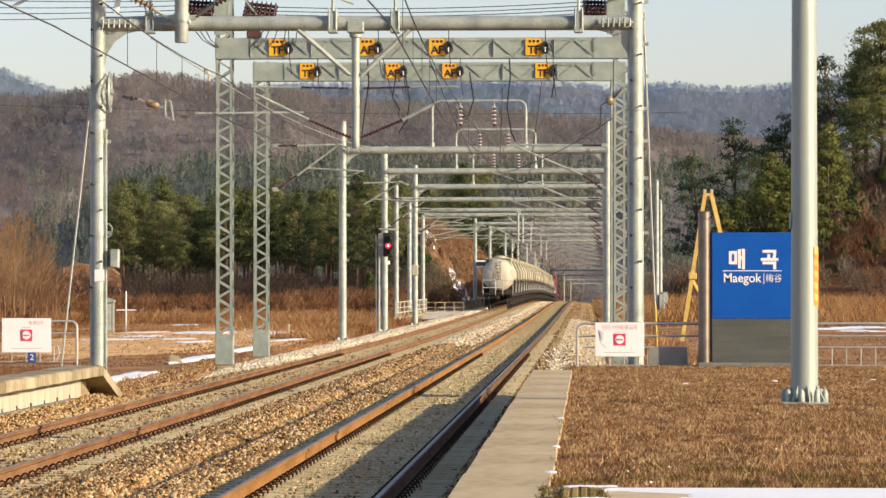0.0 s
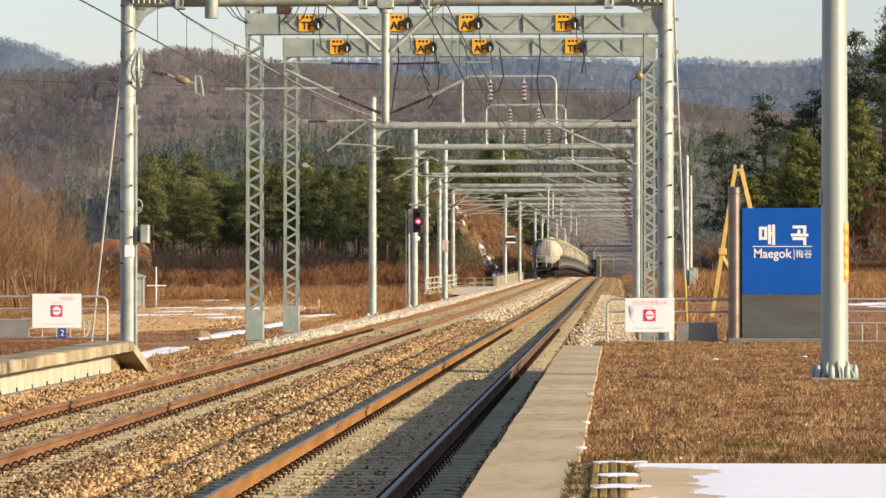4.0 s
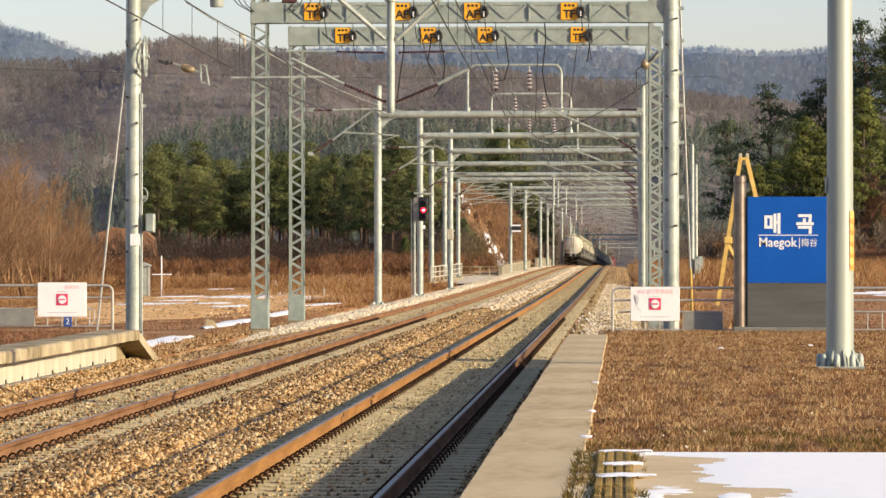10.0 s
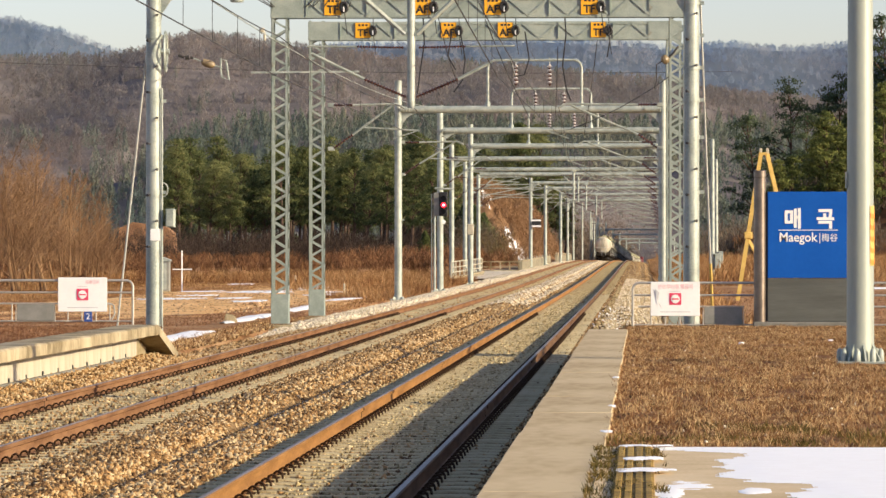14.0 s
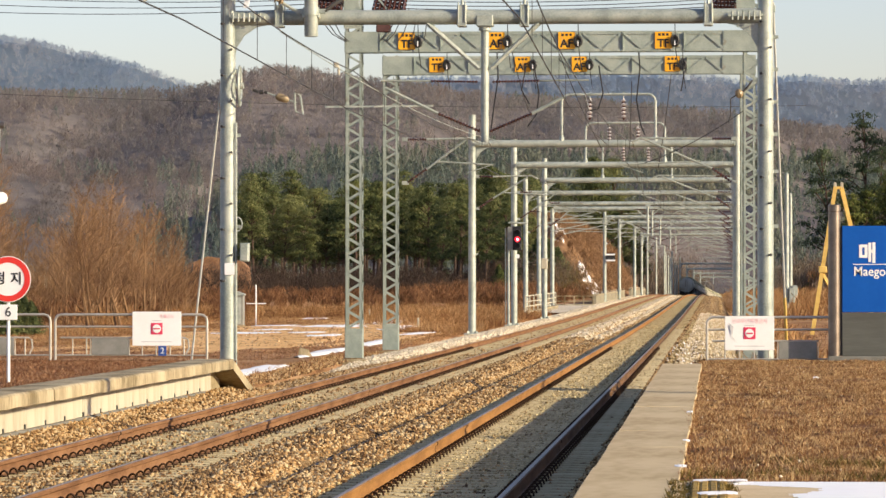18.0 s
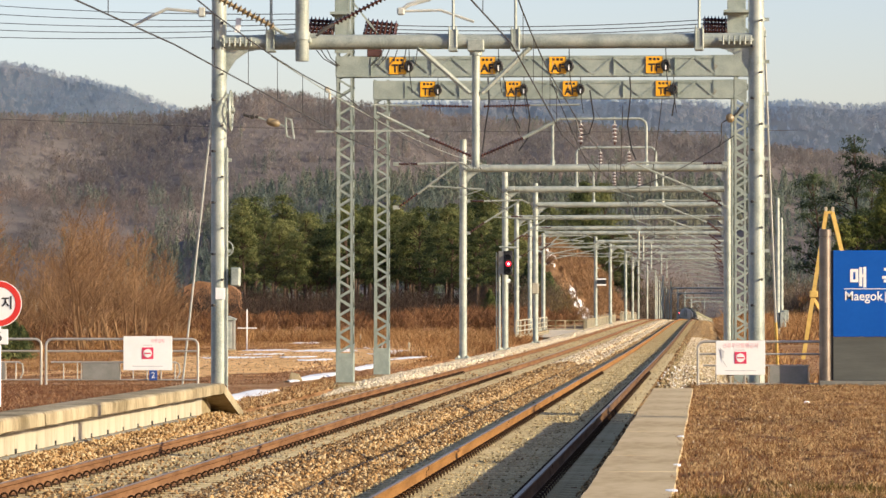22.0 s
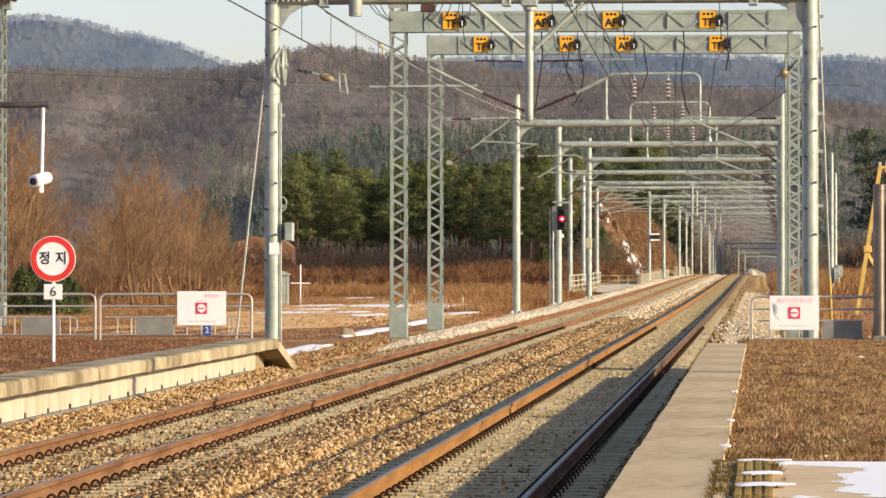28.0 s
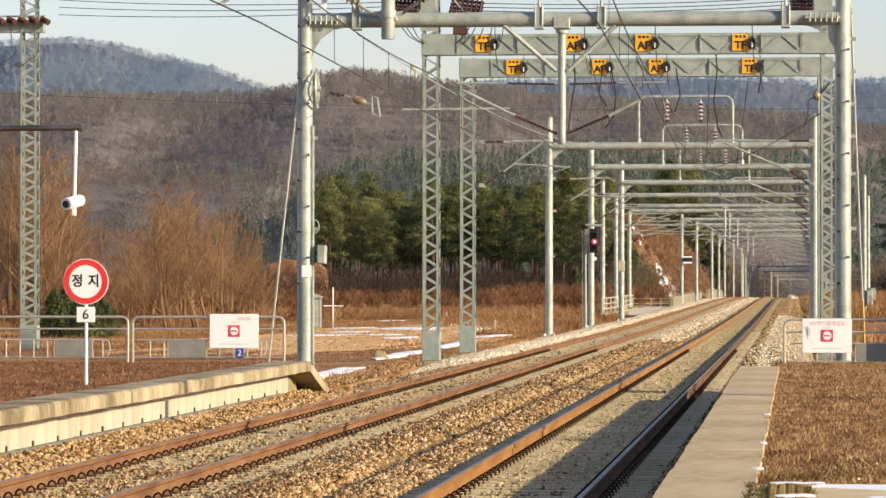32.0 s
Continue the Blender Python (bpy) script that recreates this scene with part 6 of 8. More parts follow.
# yellow A-frame beside the line
af = thing("yellow_a_frame", (5.05, 175, -0.3), "tall yellow steel A-frame with a cross brace", "steel frame")
part("leg", Mesh().bar((0, 0, 6.35), (-1.0, 0, 0), 0.17, 0.17), YELLOWSTEEL, af, smooth=0)
part("leg", Mesh().bar((0.25, 0.2, 6.35), (1.75, 0.4, 0), 0.17, 0.17), YELLOWSTEEL, af, smooth=0)
part("cap", Mesh().cbox((0.12, 0.05, 6.3), (0.3, 0.2, 0.12), 0.02), YELLOWSTEEL, af)
for x in (-0.02, 0.27):
    part("tip", Mesh().cbox((x, 0.05, 6.42), (0.13, 0.13, 0.24), 0.02), WALLPALE, af, "pale steel tip")
part("brace", Mesh().bar((-0.62, 0, 2.75), (0.3, 0.25, 1.1), 0.13, 0.13), YELLOWSTEEL, af, smooth=0)
part("bracket", Mesh().cbox((-0.55, 0, 2.8), (0.35, 0.3, 0.3), 0.03), YELLOWSTEEL, af)

# trackside cabinet and a white cross post in the field
cb = thing("trackside_cabinet", (-23.65, 200, -0.3), "grey steel trackside cabinet with a sloped roof", "cabinet")
part("body", Mesh().cbox((0, 0, 0.85), (0.62, 0.6, 1.5), 0.03), PLATEGREY, cb)
part("roof", Mesh().prism([(-0.36, 1.6), (0.36, 1.6), (0.36, 1.66), (0, 1.8), (-0.36, 1.66)], "y", -0.36, 0.36), GALV, cb)
part("door", Mesh().cbox((-0.05, -0.31, 0.85), (0.44, 0.02, 1.3), 0.01), GALV, cb)
part("plinth", Mesh().cbox((0, 0, 0.05), (0.7, 0.68, 0.2), 0.02), CONCDARK, cb)
cp = thing("cross_post", (-22.75, 200, -0.3), "white wooden cross post in the grass", "post")
part("upright", Mesh().cbox((0, 0, 1.06), (0.06, 0.06, 2.12), 0.01), WHITE, cp)
part("crossbar", Mesh().cbox((0.02, -0.05, 1.2), (0.98, 0.04, 0.055), 0.01), WHITE, cp)
for x, y in ((-19.6, 229), (-13.1, 178)):
    mp_ = thing("marker_post", (x, y, -0.3), "short white marker post in the grass", "marker post", "marker posts")
    part("stake", Mesh().cbox((0, 0, 0.35), (0.09, 0.09, 0.7), 0.02), WALLPALE, mp_)

wedge = Mesh().prism([(-0.2, -0.05), (0.22, -0.05), (0.1, 0.2), (-0.12, 0.26)], "y", -0.2, 0.2)
whole("broken_block", wedge, CONCDARK, "broken brown concrete block lying by the snow", "block", at=pose(-12.0, 118, ground_z(-12.0, 118)))

# bridge parapets beyond the signal


def parapet(x0, y0, x1, y1, n, label, tall, rails, mat):
    """A low wall with a coping and, where it has one, a railing on top."""
    t = thing("bridge_parapet", (0, 0, 0), label, "parapet", "parapets")
    p0, p1 = Vector((x0, y0, rise(y0) - 0.35)), Vector((x1, y1, rise(y1) - 0.35))
    part("wall", Mesh().bar(p0 + Vector((0, 0, tall / 2)), p1 + Vector((0, 0, tall / 2)), 0.3, tall), WALLGREY, t, "low stained concrete wall", smooth=0)
    part("coping", Mesh().bar(p0 + Vector((0, 0, tall + 0.04)), p1 + Vector((0, 0, tall + 0.04)), 0.38, 0.08), BEAMCONC, t, smooth=0)
    for k in rails:
        part("rail", Mesh().tube([p0 + Vector((0, 0, k)), p1 + Vector((0, 0, k))], 0.035), mat, t, "weathered steel rail")
    for i in range(n + 1):
        q = p0.lerp(p1, i / n)
        top = max(rails) + 0.03 if rails else tall + 0.3
        part("post", Mesh().box(q + Vector((0, 0, (tall + top) / 2)), (0.09, 0.09, top - tall)), mat, t, smooth=0)


parapet(-11.6, 246, -11.5, 290, 8, "concrete bridge parapet with a pale railing", 0.35, (0.7, 1.0, 1.35), WALLPALE)
parapet(-12.65, 318, -9.7, 318, 4, "concrete bridge parapet with a brown railing across the path", 0.22, (0.55, 0.95), BEAMCONC)
parapet(-9.95, 330, -9.9, 430, 10, "long stained concrete parapet beside the track", 0.92, (), WALLPALE)
parapet(-9.9, 463, -9.9, 555, 8, "short stained concrete parapet farther along the track", 1.0, (1.25,), WALLPALE)
whole("service_path", Mesh().sheet([-13.8, -12.6, -11.6, -10.7, -9.9], stations(258, 330, 6), lambda x, y: rise(y) - 0.12), PALESTONE, "pale concrete path beside the far track", "path", kind="structure")

# ---------------------------------------------------------------- snow and bare soil


def patch(name, cx, cy, rx, ry, z, mat, label, category, seed, step=0.25, cut=0.0, thick=0.02, ragged=0.55, kind="", edge=None):
    """A thin layer with a ragged outline."""
    m = Mesh()
    nx, ny = int(2 * rx / step) + 2, int(2 * ry / (step * max(1.0, ry / rx * 0.5))) + 2
    xs = [cx - rx + 2 * rx * i / nx for i in range(nx + 1)]
    ys = [cy - ry + 2 * ry * i / ny for i in range(ny + 1)]

    def level(x, y):
        if edge:
            return x - between(edge, y) + 0.22 * noise.noise((x * 1.5, y * 1.6, seed)) + 0.1 * noise.noise((x * 4, y * 4, seed)) + 0.05 * noise.noise((x * 11, y * 9, seed))
        d = ((x - cx) / rx) ** 2 + ((y - cy) / ry) ** 2
        return 1 - d + ragged * (noise.noise((x * 1.6 / max(rx, 0.5), y * 2.4 / max(ry, 0.5), seed)) + 0.6 * noise.noise((x * 6 / max(rx, 0.5), y * 9 / max(ry, 0.5), seed + 3)) + 0.35 * noise.noise((x * 9, y * 6, seed + 5))) - cut
    ids = {}
    for j, y in enumerate(ys):
        for i, x in enumerate(xs):
            v = level(x, y)
            ids[i, j] = len(m.v)
            m.v.append((x, y, (z(x, y) if callable(z) else z) + min(thick, max(-0.03, v * thick * 3))))
    for j in range(ny):
        for i in range(nx):
            if max(level(xs[i + a], ys[j + b]) for a in (0, 1) for b in (0, 1)) > 0:
                m.f.append((ids[i, j], ids[i + 1, j], ids[i + 1, j + 1], ids[i, j + 1]))
    used = sorted({k for f in m.f for k in f})
    at = {k: n for n, k in enumerate(used)}
    m.v, m.f = [m.v[k] for k in used], [tuple(at[k] for k in f) for f in m.f]
    if m.f:
        return whole(name, m, mat, label, category, "snow patches" if mat is SNOW else "", kind, smooth=60)


PZ = PLAT + 0.012
SN = "melting white snow patch on the platform paving"
for k, (x, y, rx, ry, rag) in enumerate(((0.68, 24.9, 0.1, 0.3, 0.6), (0.15, 24.7, 0.1, 0.6, 0.6), (0.1, 22.4, 0.2, 0.35, 0.6))):
    patch("snow_patch", x, y, rx, ry, PZ, SNOW, SN, "snow", 1 + k, 0.035, thick=0.005, ragged=rag * 1.5)
for k, (x, y, rx, ry) in enumerate(((0.02, 30.1, 0.2, 0.16), (0.0, 28.3, 0.14, 0.2), (0.02, 26.8, 0.2, 0.28), (0.28, 25.5, 0.16, 0.5), (0.1, 23.2, 0.22, 0.34), (0.3, 23.0, 0.25, 0.15), (-0.3, 38.5, 0.04, 0.2), (-0.3, 33.2, 0.05, 0.2), (-0.32, 47, 0.04, 0.2))):
    patch("snow_patch", x, y, rx, ry, (PLAT + 0.036 if x < 0.12 else PZ - 0.003) if x > -0.2 else PLAT + 0.002, SNOW, "small rest of snow beside the ribbed tiles", "snow", 20 + k, 0.02, thick=0.004, ragged=1.2, cut=0.25)
patch("snow_patch", 3.2, 25.1, 3.4, 5.15, PZ, SNOW, "broad sheet of old snow on the platform paving", "snow", 8, 0.028, thick=0.006,
      edge=[(19.0, 0.4), (22.2, 0.38), (22.8, 0.7), (23.4, 0.98), (25.6, 1.0), (26.1, 0.6), (27.3, 0.5), (28.4, 0.6), (29.5, 0.75), (29.85, 0.2), (30.0, -0.3), (30.4, -0.3)])
FS = "thin streak of snow lying on the field"
for k, (x, y, rx, ry) in enumerate(((-11.35, 100, 0.45, 5.5), (-12.0, 124, 0.36, 8), (-12.1, 144, 0.36, 7), (-12.2, 168, 0.5, 12), (-12.6, 192, 0.4, 8), (-16.5, 212, 2.4, 9), (-20.2, 184, 1.0, 3), (-17.3, 171, 0.9, 3), (-23, 232, 0.9, 4), (-11.6, 300, 1.0, 12), (-14.6, 190, 1.2, 10), (-18.5, 196, 2.0, 5), (-15.5, 160, 1.0, 4), (-19.8, 170, 1.6, 3), (-21.5, 200, 1.4, 4))):
    patch("snow_patch", x, y, rx, ry, ground_z, SNOW, FS, "snow", 40 + k, 0.12, cut=0.05 if rx < 0.7 else 0.3, thick=0.05, ragged=0.9)
for k, (x, y, rx, ry) in enumerate(((13.2, 226, 2.2, 4), (16.2, 232, 2.4, 4), (10.5, 214, 1.2, 3), (14.6, 216, 1.4, 2.5), (3.4, 104, 1.2, 3), (7.5, 205, 0.8, 3))):
    patch("snow_patch", x, y, rx, ry, ground_z, SNOW, FS, "snow", 60 + k, 0.4, cut=0.25, thick=0.05, ragged=1.2)
patch("dirt_track", -17.6, 172, 6.6, 52, ground_z, DIRT, "bare tan dirt track across the field", "dirt track", 71, 0.6, thick=0.03, ragged=1.0, kind="structure")
stone_field("dirt_clods", 5000, (-23, -12), (135, 218), (0.03, 0.11), CLODS, "clods of pale and brown earth on the dirt track", ground_z, 72)
for k in range(4):
    x, y = 3.5 + rng.uniform(-2, 3), rng.uniform(34, 70)
    patch("snow_patch", x, y, 0.04, 0.09, PLAT + 0.015, SNOW, "tiny rest of snow in the grass", "snow", 90 + k, 0.03, thick=0.006)

# tall dead grass in the fields


def field_keep(x, y):
    dirt = ((x + 17.6) / 6.3) ** 2 + ((y - 172) / 49) ** 2
    nz = np.array([noise.noise((a * 0.12, b * 0.05, 9)) + 0.5 * noise.noise((a * 0.5, b * 0.2, 2)) for a, b in zip(x, y)])
    strip = np.abs(x + 11.35 + 0.7 * np.clip((y - 100) / 24, 0, 1)) < 0.5
    return ((dirt + 0.7 * nz > 0.85) | (np.sin(x * 91.7 + y * 37.3) > 0.985)) & (nz > -0.45) & (x > -0.23 * y) & ~(strip & (y > 93) & (y < 205))


def tall_keep(x, y):
    nz = np.array([noise.noise((a * 0.1, b * 0.03, 19)) + 0.5 * noise.noise((a * 0.4, b * 0.1, 2)) for a, b in zip(x, y)])
    return (nz > -0.25 + 0.5 * np.clip((250 - y) / 60, 0, 1)) & (x > -0.23 * y)


blades("field_grass", 150000, (-52, -10.2), (140, 240), (0.03, 0.12), (0.01, 0.022), ground_z, TALLGRASS, "short orange-brown dead grass in the field", 31, field_keep)
blades("field_grass", 70000, (-34, -10.2), (84, 142), (0.02, 0.07), (0.008, 0.016), ground_z, REDGRASS, "low reddish-brown dead grass in the field", 37, field_keep)
blades("field_grass", 90000, (-60, -12), (205, 290), (0.1, 0.65), (0.014, 0.03), ground_z, TALLGRASS, "tall orange-brown dead grass before the pines", 32, tall_keep)
blades("field_grass", 24000, (1.6, 26), (84, 210), (0.03, 0.12), (0.012, 0.026), ground_z, REDGRASS, "low reddish grass beyond the near barrier", 33, lambda x, y: x < 2 + y * 0.1)
blades("field_grass", 46000, (1.8, 50), (235, 570), (0.3, 1.3), (0.02, 0.05), ground_z, TALLGRASS, "tall tan grass below the wooded bank", 36, lambda x, y: (x < 2 + y * 0.1))
blades("trackside_grass", 14000, (0.9, 3.2), (92, 640), (0.15, 0.6), (0.03, 0.08), lambda x, y: rise(y) - 0.4, TALLGRASS, "brown dry weeds on the ballast shoulder", 34)
blades("trackside_grass", 12000, (-13.5, -10.4), (170, 256), (0.12, 0.45), (0.012, 0.03), ground_z, TALLGRASS, "brown dry weeds round the masts", 35)

# ---------------------------------------------------------------- trees


def flakes(centres, size, r, flat=0.0, tall=1.0, facing=None, slim=1.0, wild=0.35):
    """One loose triangle for each centre, turned at random or to face a way."""
    n = len(centres)
    if facing is None:
        a = r.normal(size=(n, 3))
        a[:, 2] *= 1 - flat
    else:
        f = facing + r.normal(size=(n, 3)) * wild
        a = np.cross(f, r.normal(size=(n, 3)))
    a /= np.linalg.norm(a, axis=1)[:, None] + 1e-9
    b = np.cross(a, r.normal(size=(n, 3)) if facing is None else f)
    b /= np.linalg.norm(b, axis=1)[:, None] + 1e-9
    s = (r.uniform(0.6, 1.3, n) * size)[:, None]
    a[:, 2] *= tall
    p = np.stack([centres - a * s - b * s * 0.55 * slim, centres + a * s * 1.1, centres - a * s * 0.6 + b * s * 0.8 * slim], 1)
    return p.reshape(-1, 3)


def pine_meshes(h, seed, spread=0.3, bare=0.35, clumps=24, per=120, size=0.3):
    """Trunk with limbs, and a crown of needle clumps."""
    r = np.random.default_rng(seed)
    t = Mesh()
    bend = r.normal(0, 0.03 * h, 2)
    path = [(bend[0] * u * u, bend[1] * u * u, h * 0.97 * u) for u in (0, 0.25, 0.5, 0.75, 1.0)]
    pts, faces = [], []
    for j, p in enumerate(path):
        rad = 0.017 * h * (1 - 0.85 * j / 4)
        pts += [(p[0] + rad * math.cos(1.05 * i), p[1] + rad * math.sin(1.05 * i), p[2] - (0.3 if j == 0 else 0)) for i in range(6)]
    for j in range(4):
        faces += [(j * 6 + i, j * 6 + (i + 1) % 6, j * 6 + 6 + (i + 1) % 6, j * 6 + 6 + i) for i in range(6)]
    t.add(pts, faces)
    centres, faces_ = [], []
    for k in range(clumps):
        u = bare + (1 - bare) * (k + r.uniform(0, 1)) / clumps
        a = r.uniform(0, 2 * math.pi)
        reach = spread * h * (1.04 - u) ** 0.6 * r.uniform(0.3, 1.0) if u < 0.95 else 0.1
        z = h * u
        bx, by_ = bend * u * u
        tip = np.array([bx + reach * math.cos(a), by_ + reach * math.sin(a), z + 0.06 * h * r.uniform(-0.3, 1)])
        t.bar((bx, by_, z - 0.06 * h), tuple(tip), 0.006 * h)
        wid = h * r.uniform(0.06, 0.12)
        q = r.normal(size=(per, 3)) * (wid * 0.5, wid * 0.5, wid * 0.13)
        q[:, 2] -= 0.3 * (q[:, 0] ** 2 + q[:, 1] ** 2) / wid
        centres.append(q + tip + (0, 0, 0.015 * h))
        out = q / wid * (1.2, 1.2, 3.0) + (0, 0, 0.5)
        faces_.append(out / (np.linalg.norm(out, axis=1)[:, None] + 1e-6))
    c = np.concatenate(centres)
    v = flakes(c, size, r, facing=np.concatenate(faces_), slim=0.6)
    return t, v


def pine_kind(h, seed, needles, **kw):
    t, v = pine_meshes(h, seed, **kw)
    return t.data("trunk", BARK), bulk("crown", v, np.arange(len(v)).reshape(-1, 3), needles)


def plant(kind, name, at, scale, turn, label, category, group, names=("trunk", "crown")):
    t = thing(name, at, label, category, group, turn)
    t.scale = (scale, scale, scale)
    for nm, me in zip(names, kind):
        o = new(nm, me)
        o.parent = t
    return t


PINES = [pine_kind(15, s, PINE, clumps=30, per=190, size=0.19, bare=0.4, spread=0.27) for s in (1, 2, 3, 4, 5)]
DARKS = [pine_kind(12, s, DARKPINE, clumps=30, per=130, size=0.15, bare=0.16, spread=0.3) for s in (11, 12, 13)]

prng = random.Random(5)
for i in range(88):
    row = i % 4
    u = (i // 4 + prng.uniform(0.0, 1.0)) / 22
    y = 560 + 45 * row + prng.uniform(-15, 15)
    x = (-850 + 590 * u) * y / LENS
    if x > -22:
        x -= 6
    lo = 1.0 if u < 0.9 else 0.8
    plant(PINES[i % 5], "pine_tree", (x, y, rise(y) - 0.4), lo * prng.uniform(0.8, 1.15) * (1 + 0.06 * row), prng.uniform(0, 360), "dense green pine in the grove behind the field", "pine tree", "pine grove")
for i in range(16):
    y = 700 + prng.uniform(0, 90)
    x = (-430 + 260 * (i + prng.uniform(0, 1)) / 16) * y / LENS
    plant(PINES[i % 4], "pine_tree", (x, y, rise(y) + 1.5), prng.uniform(1.0, 1.5), prng.uniform(0, 360), "tall pine behind the signal masts", "pine tree", "pine grove")


def brush(name, count, xr, yr, h, zfn, mat, label, seed, per=90, size=0.16, keep=None, category="shrubs"):
    """Low leafless brush: each bush a sheaf of thin upright twigs."""
    r = np.random.default_rng(seed)
    x, y = r.uniform(*xr, count), r.uniform(*yr, count)
    if keep is not None:
        ok = keep(x, y)
        x, y = x[ok], y[ok]
    out = []
    for a, b in zip(x, y):
        hh = r.uniform(*h)
        u = r.uniform(0.1, 1, per) ** 0.8
        ang = r.uniform(0, 2 * math.pi, per)
        rad = hh * 0.4 * np.sqrt(r.uniform(0, 1, per)) * (0.35 + 0.65 * u)
        out.append(np.stack([a + rad * np.cos(ang), b + rad * np.sin(ang), zfn(a, b) + hh * u * (1 - 0.25 * (rad / (hh * 0.4)) ** 2)], 1))
    c = np.concatenate(out)
    n = len(c)
    d = np.stack([r.normal(0, 0.6, n), r.normal(0, 0.6, n), np.ones(n)], 1) * (size * 2.4 * r.uniform(0.5, 1.4, n))[:, None]
    w = np.stack([r.normal(0, 1, n), r.normal(0, 1, n), r.normal(0, 0.3, n)], 1)
    w *= (size * 0.16 / (np.linalg.norm(w, axis=1) + 1e-6))[:, None]
    v = np.stack([c - d * 0.5 - w, c + d * 0.6, c - d * 0.5 + w], 1).reshape(-1, 3)
    return whole(name, bulk(name, v, np.arange(len(v)).reshape(-1, 3), mat), mat, label, category, kind="stuff")


# This brush carries the grove's trunk shade in its dark colour.
brush("shade_toned_brush", 760, (-80, -20), (400, 560), (1.2, 4.6), ground_z, SHADEBRUSH, "leafless undergrowth coloured dark as the shade at the foot of the pines", 41, 190, 0.15)
brush("winter_brush", 300, (-62, -22), (300, 430), (0.5, 1.7), ground_z, SHRUB, "reddish leafless brush before the grove", 57, 150, 0.16)
brush("winter_brush", 150, (-26, -13), (300, 420), (0.8, 2.2), ground_z, SHRUB, "reddish leafless brush before the pines", 47, 150, 0.16)
brush("winter_brush", 70, (-75, -36), (255, 330), (1.0, 2.6), ground_z, SHRUB, "reddish leafless brush in the field", 42, 110, 0.25)


def bare_tree(h, seed, stems=2, mat=TWIG, spread=0.5, limbs=26, shoots=12):
    """A leafless tree: leaders, rising limbs, and a haze of fine shoots."""
    r = random.Random(seed)
    wood, twigs = Mesh(), []

    def sprig(p, d, length, rad):
        side = d.orthogonal().normalized() * rad
        q = p + d * length
        twigs.append((p - side, p + side, q))
        return q

    def lean(d, amount):
        return (d + Vector((r.gauss(0, 1), r.gauss(0, 1), r.gauss(0.25, 0.7))).normalized() * amount).normalized()

    for k in range(stems):
        tall = h * (1 if k == 0 else r.uniform(0.6, 0.9))
        p = Vector((r.uniform(-0.4, 0.4) * k, r.uniform(-0.4, 0.4) * k, -0.2))
        d = Vector((r.gauss(0, 0.06 + 0.08 * k), r.gauss(0, 0.06 + 0.08 * k), 1)).normalized()
        line = [p.copy()]
        for j in range(8):
            p = p + d * tall / 8
            d = (d + Vector((r.gauss(0, 0.07), r.gauss(0, 0.07), 0.03))).normalized()
            line.append(p.copy())
        for j in range(8):
            ra, rb = (0.012 * tall * (1 - 0.11 * q) for q in (j, j + 1))
            wood.lathe(line[j], line[j + 1], ((0, ra), (1, rb)), 5, False)
        for i in range(limbs):
            u = 0.14 + 0.84 * (i + r.random()) / limbs
            j = min(7, int(u * 8))
            start = line[j].lerp(line[j + 1], u * 8 - j)
            a = r.uniform(0, 2 * math.pi)
            out = r.uniform(0.55, 1.0) * spread
            dd = Vector((math.cos(a) * out, math.sin(a) * out, 0.75)).normalized()
            length = tall * (0.36 * (1.05 - u) ** 0.7 + 0.05) * r.uniform(0.7, 1.2)
            pts = [start]
            for q in range(4):
                pts.append(pts[-1] + dd * length / 4)
                dd = (dd + Vector((r.gauss(0, 0.15), r.gauss(0, 0.15), 0.06))).normalized()
            rad = 0.0035 * tall * (1.1 - u)
            wood.tube(pts, max(0.008, rad), 4)
            for q in range(shoots):
                w = r.uniform(0.15, 1.0)
                m = min(3, int(w * 4))
                base = pts[m].lerp(pts[m + 1], w * 4 - m)
                sd = lean((pts[m + 1] - pts[m]).normalized(), 0.75)
                sl = length * r.uniform(0.18, 0.4)
                tip = sprig(base, sd, sl, 0.008)
                for z in range(5):
                    sprig(base.lerp(tip, r.uniform(0.2, 1)), lean(sd, 0.7), sl * r.uniform(0.3, 0.6), 0.0055)
    v = np.array([tuple(c) for t in twigs for c in t])
    return wood.data("trunk", mat), bulk("crown", v, np.arange(len(v)).reshape(-1, 3), mat)


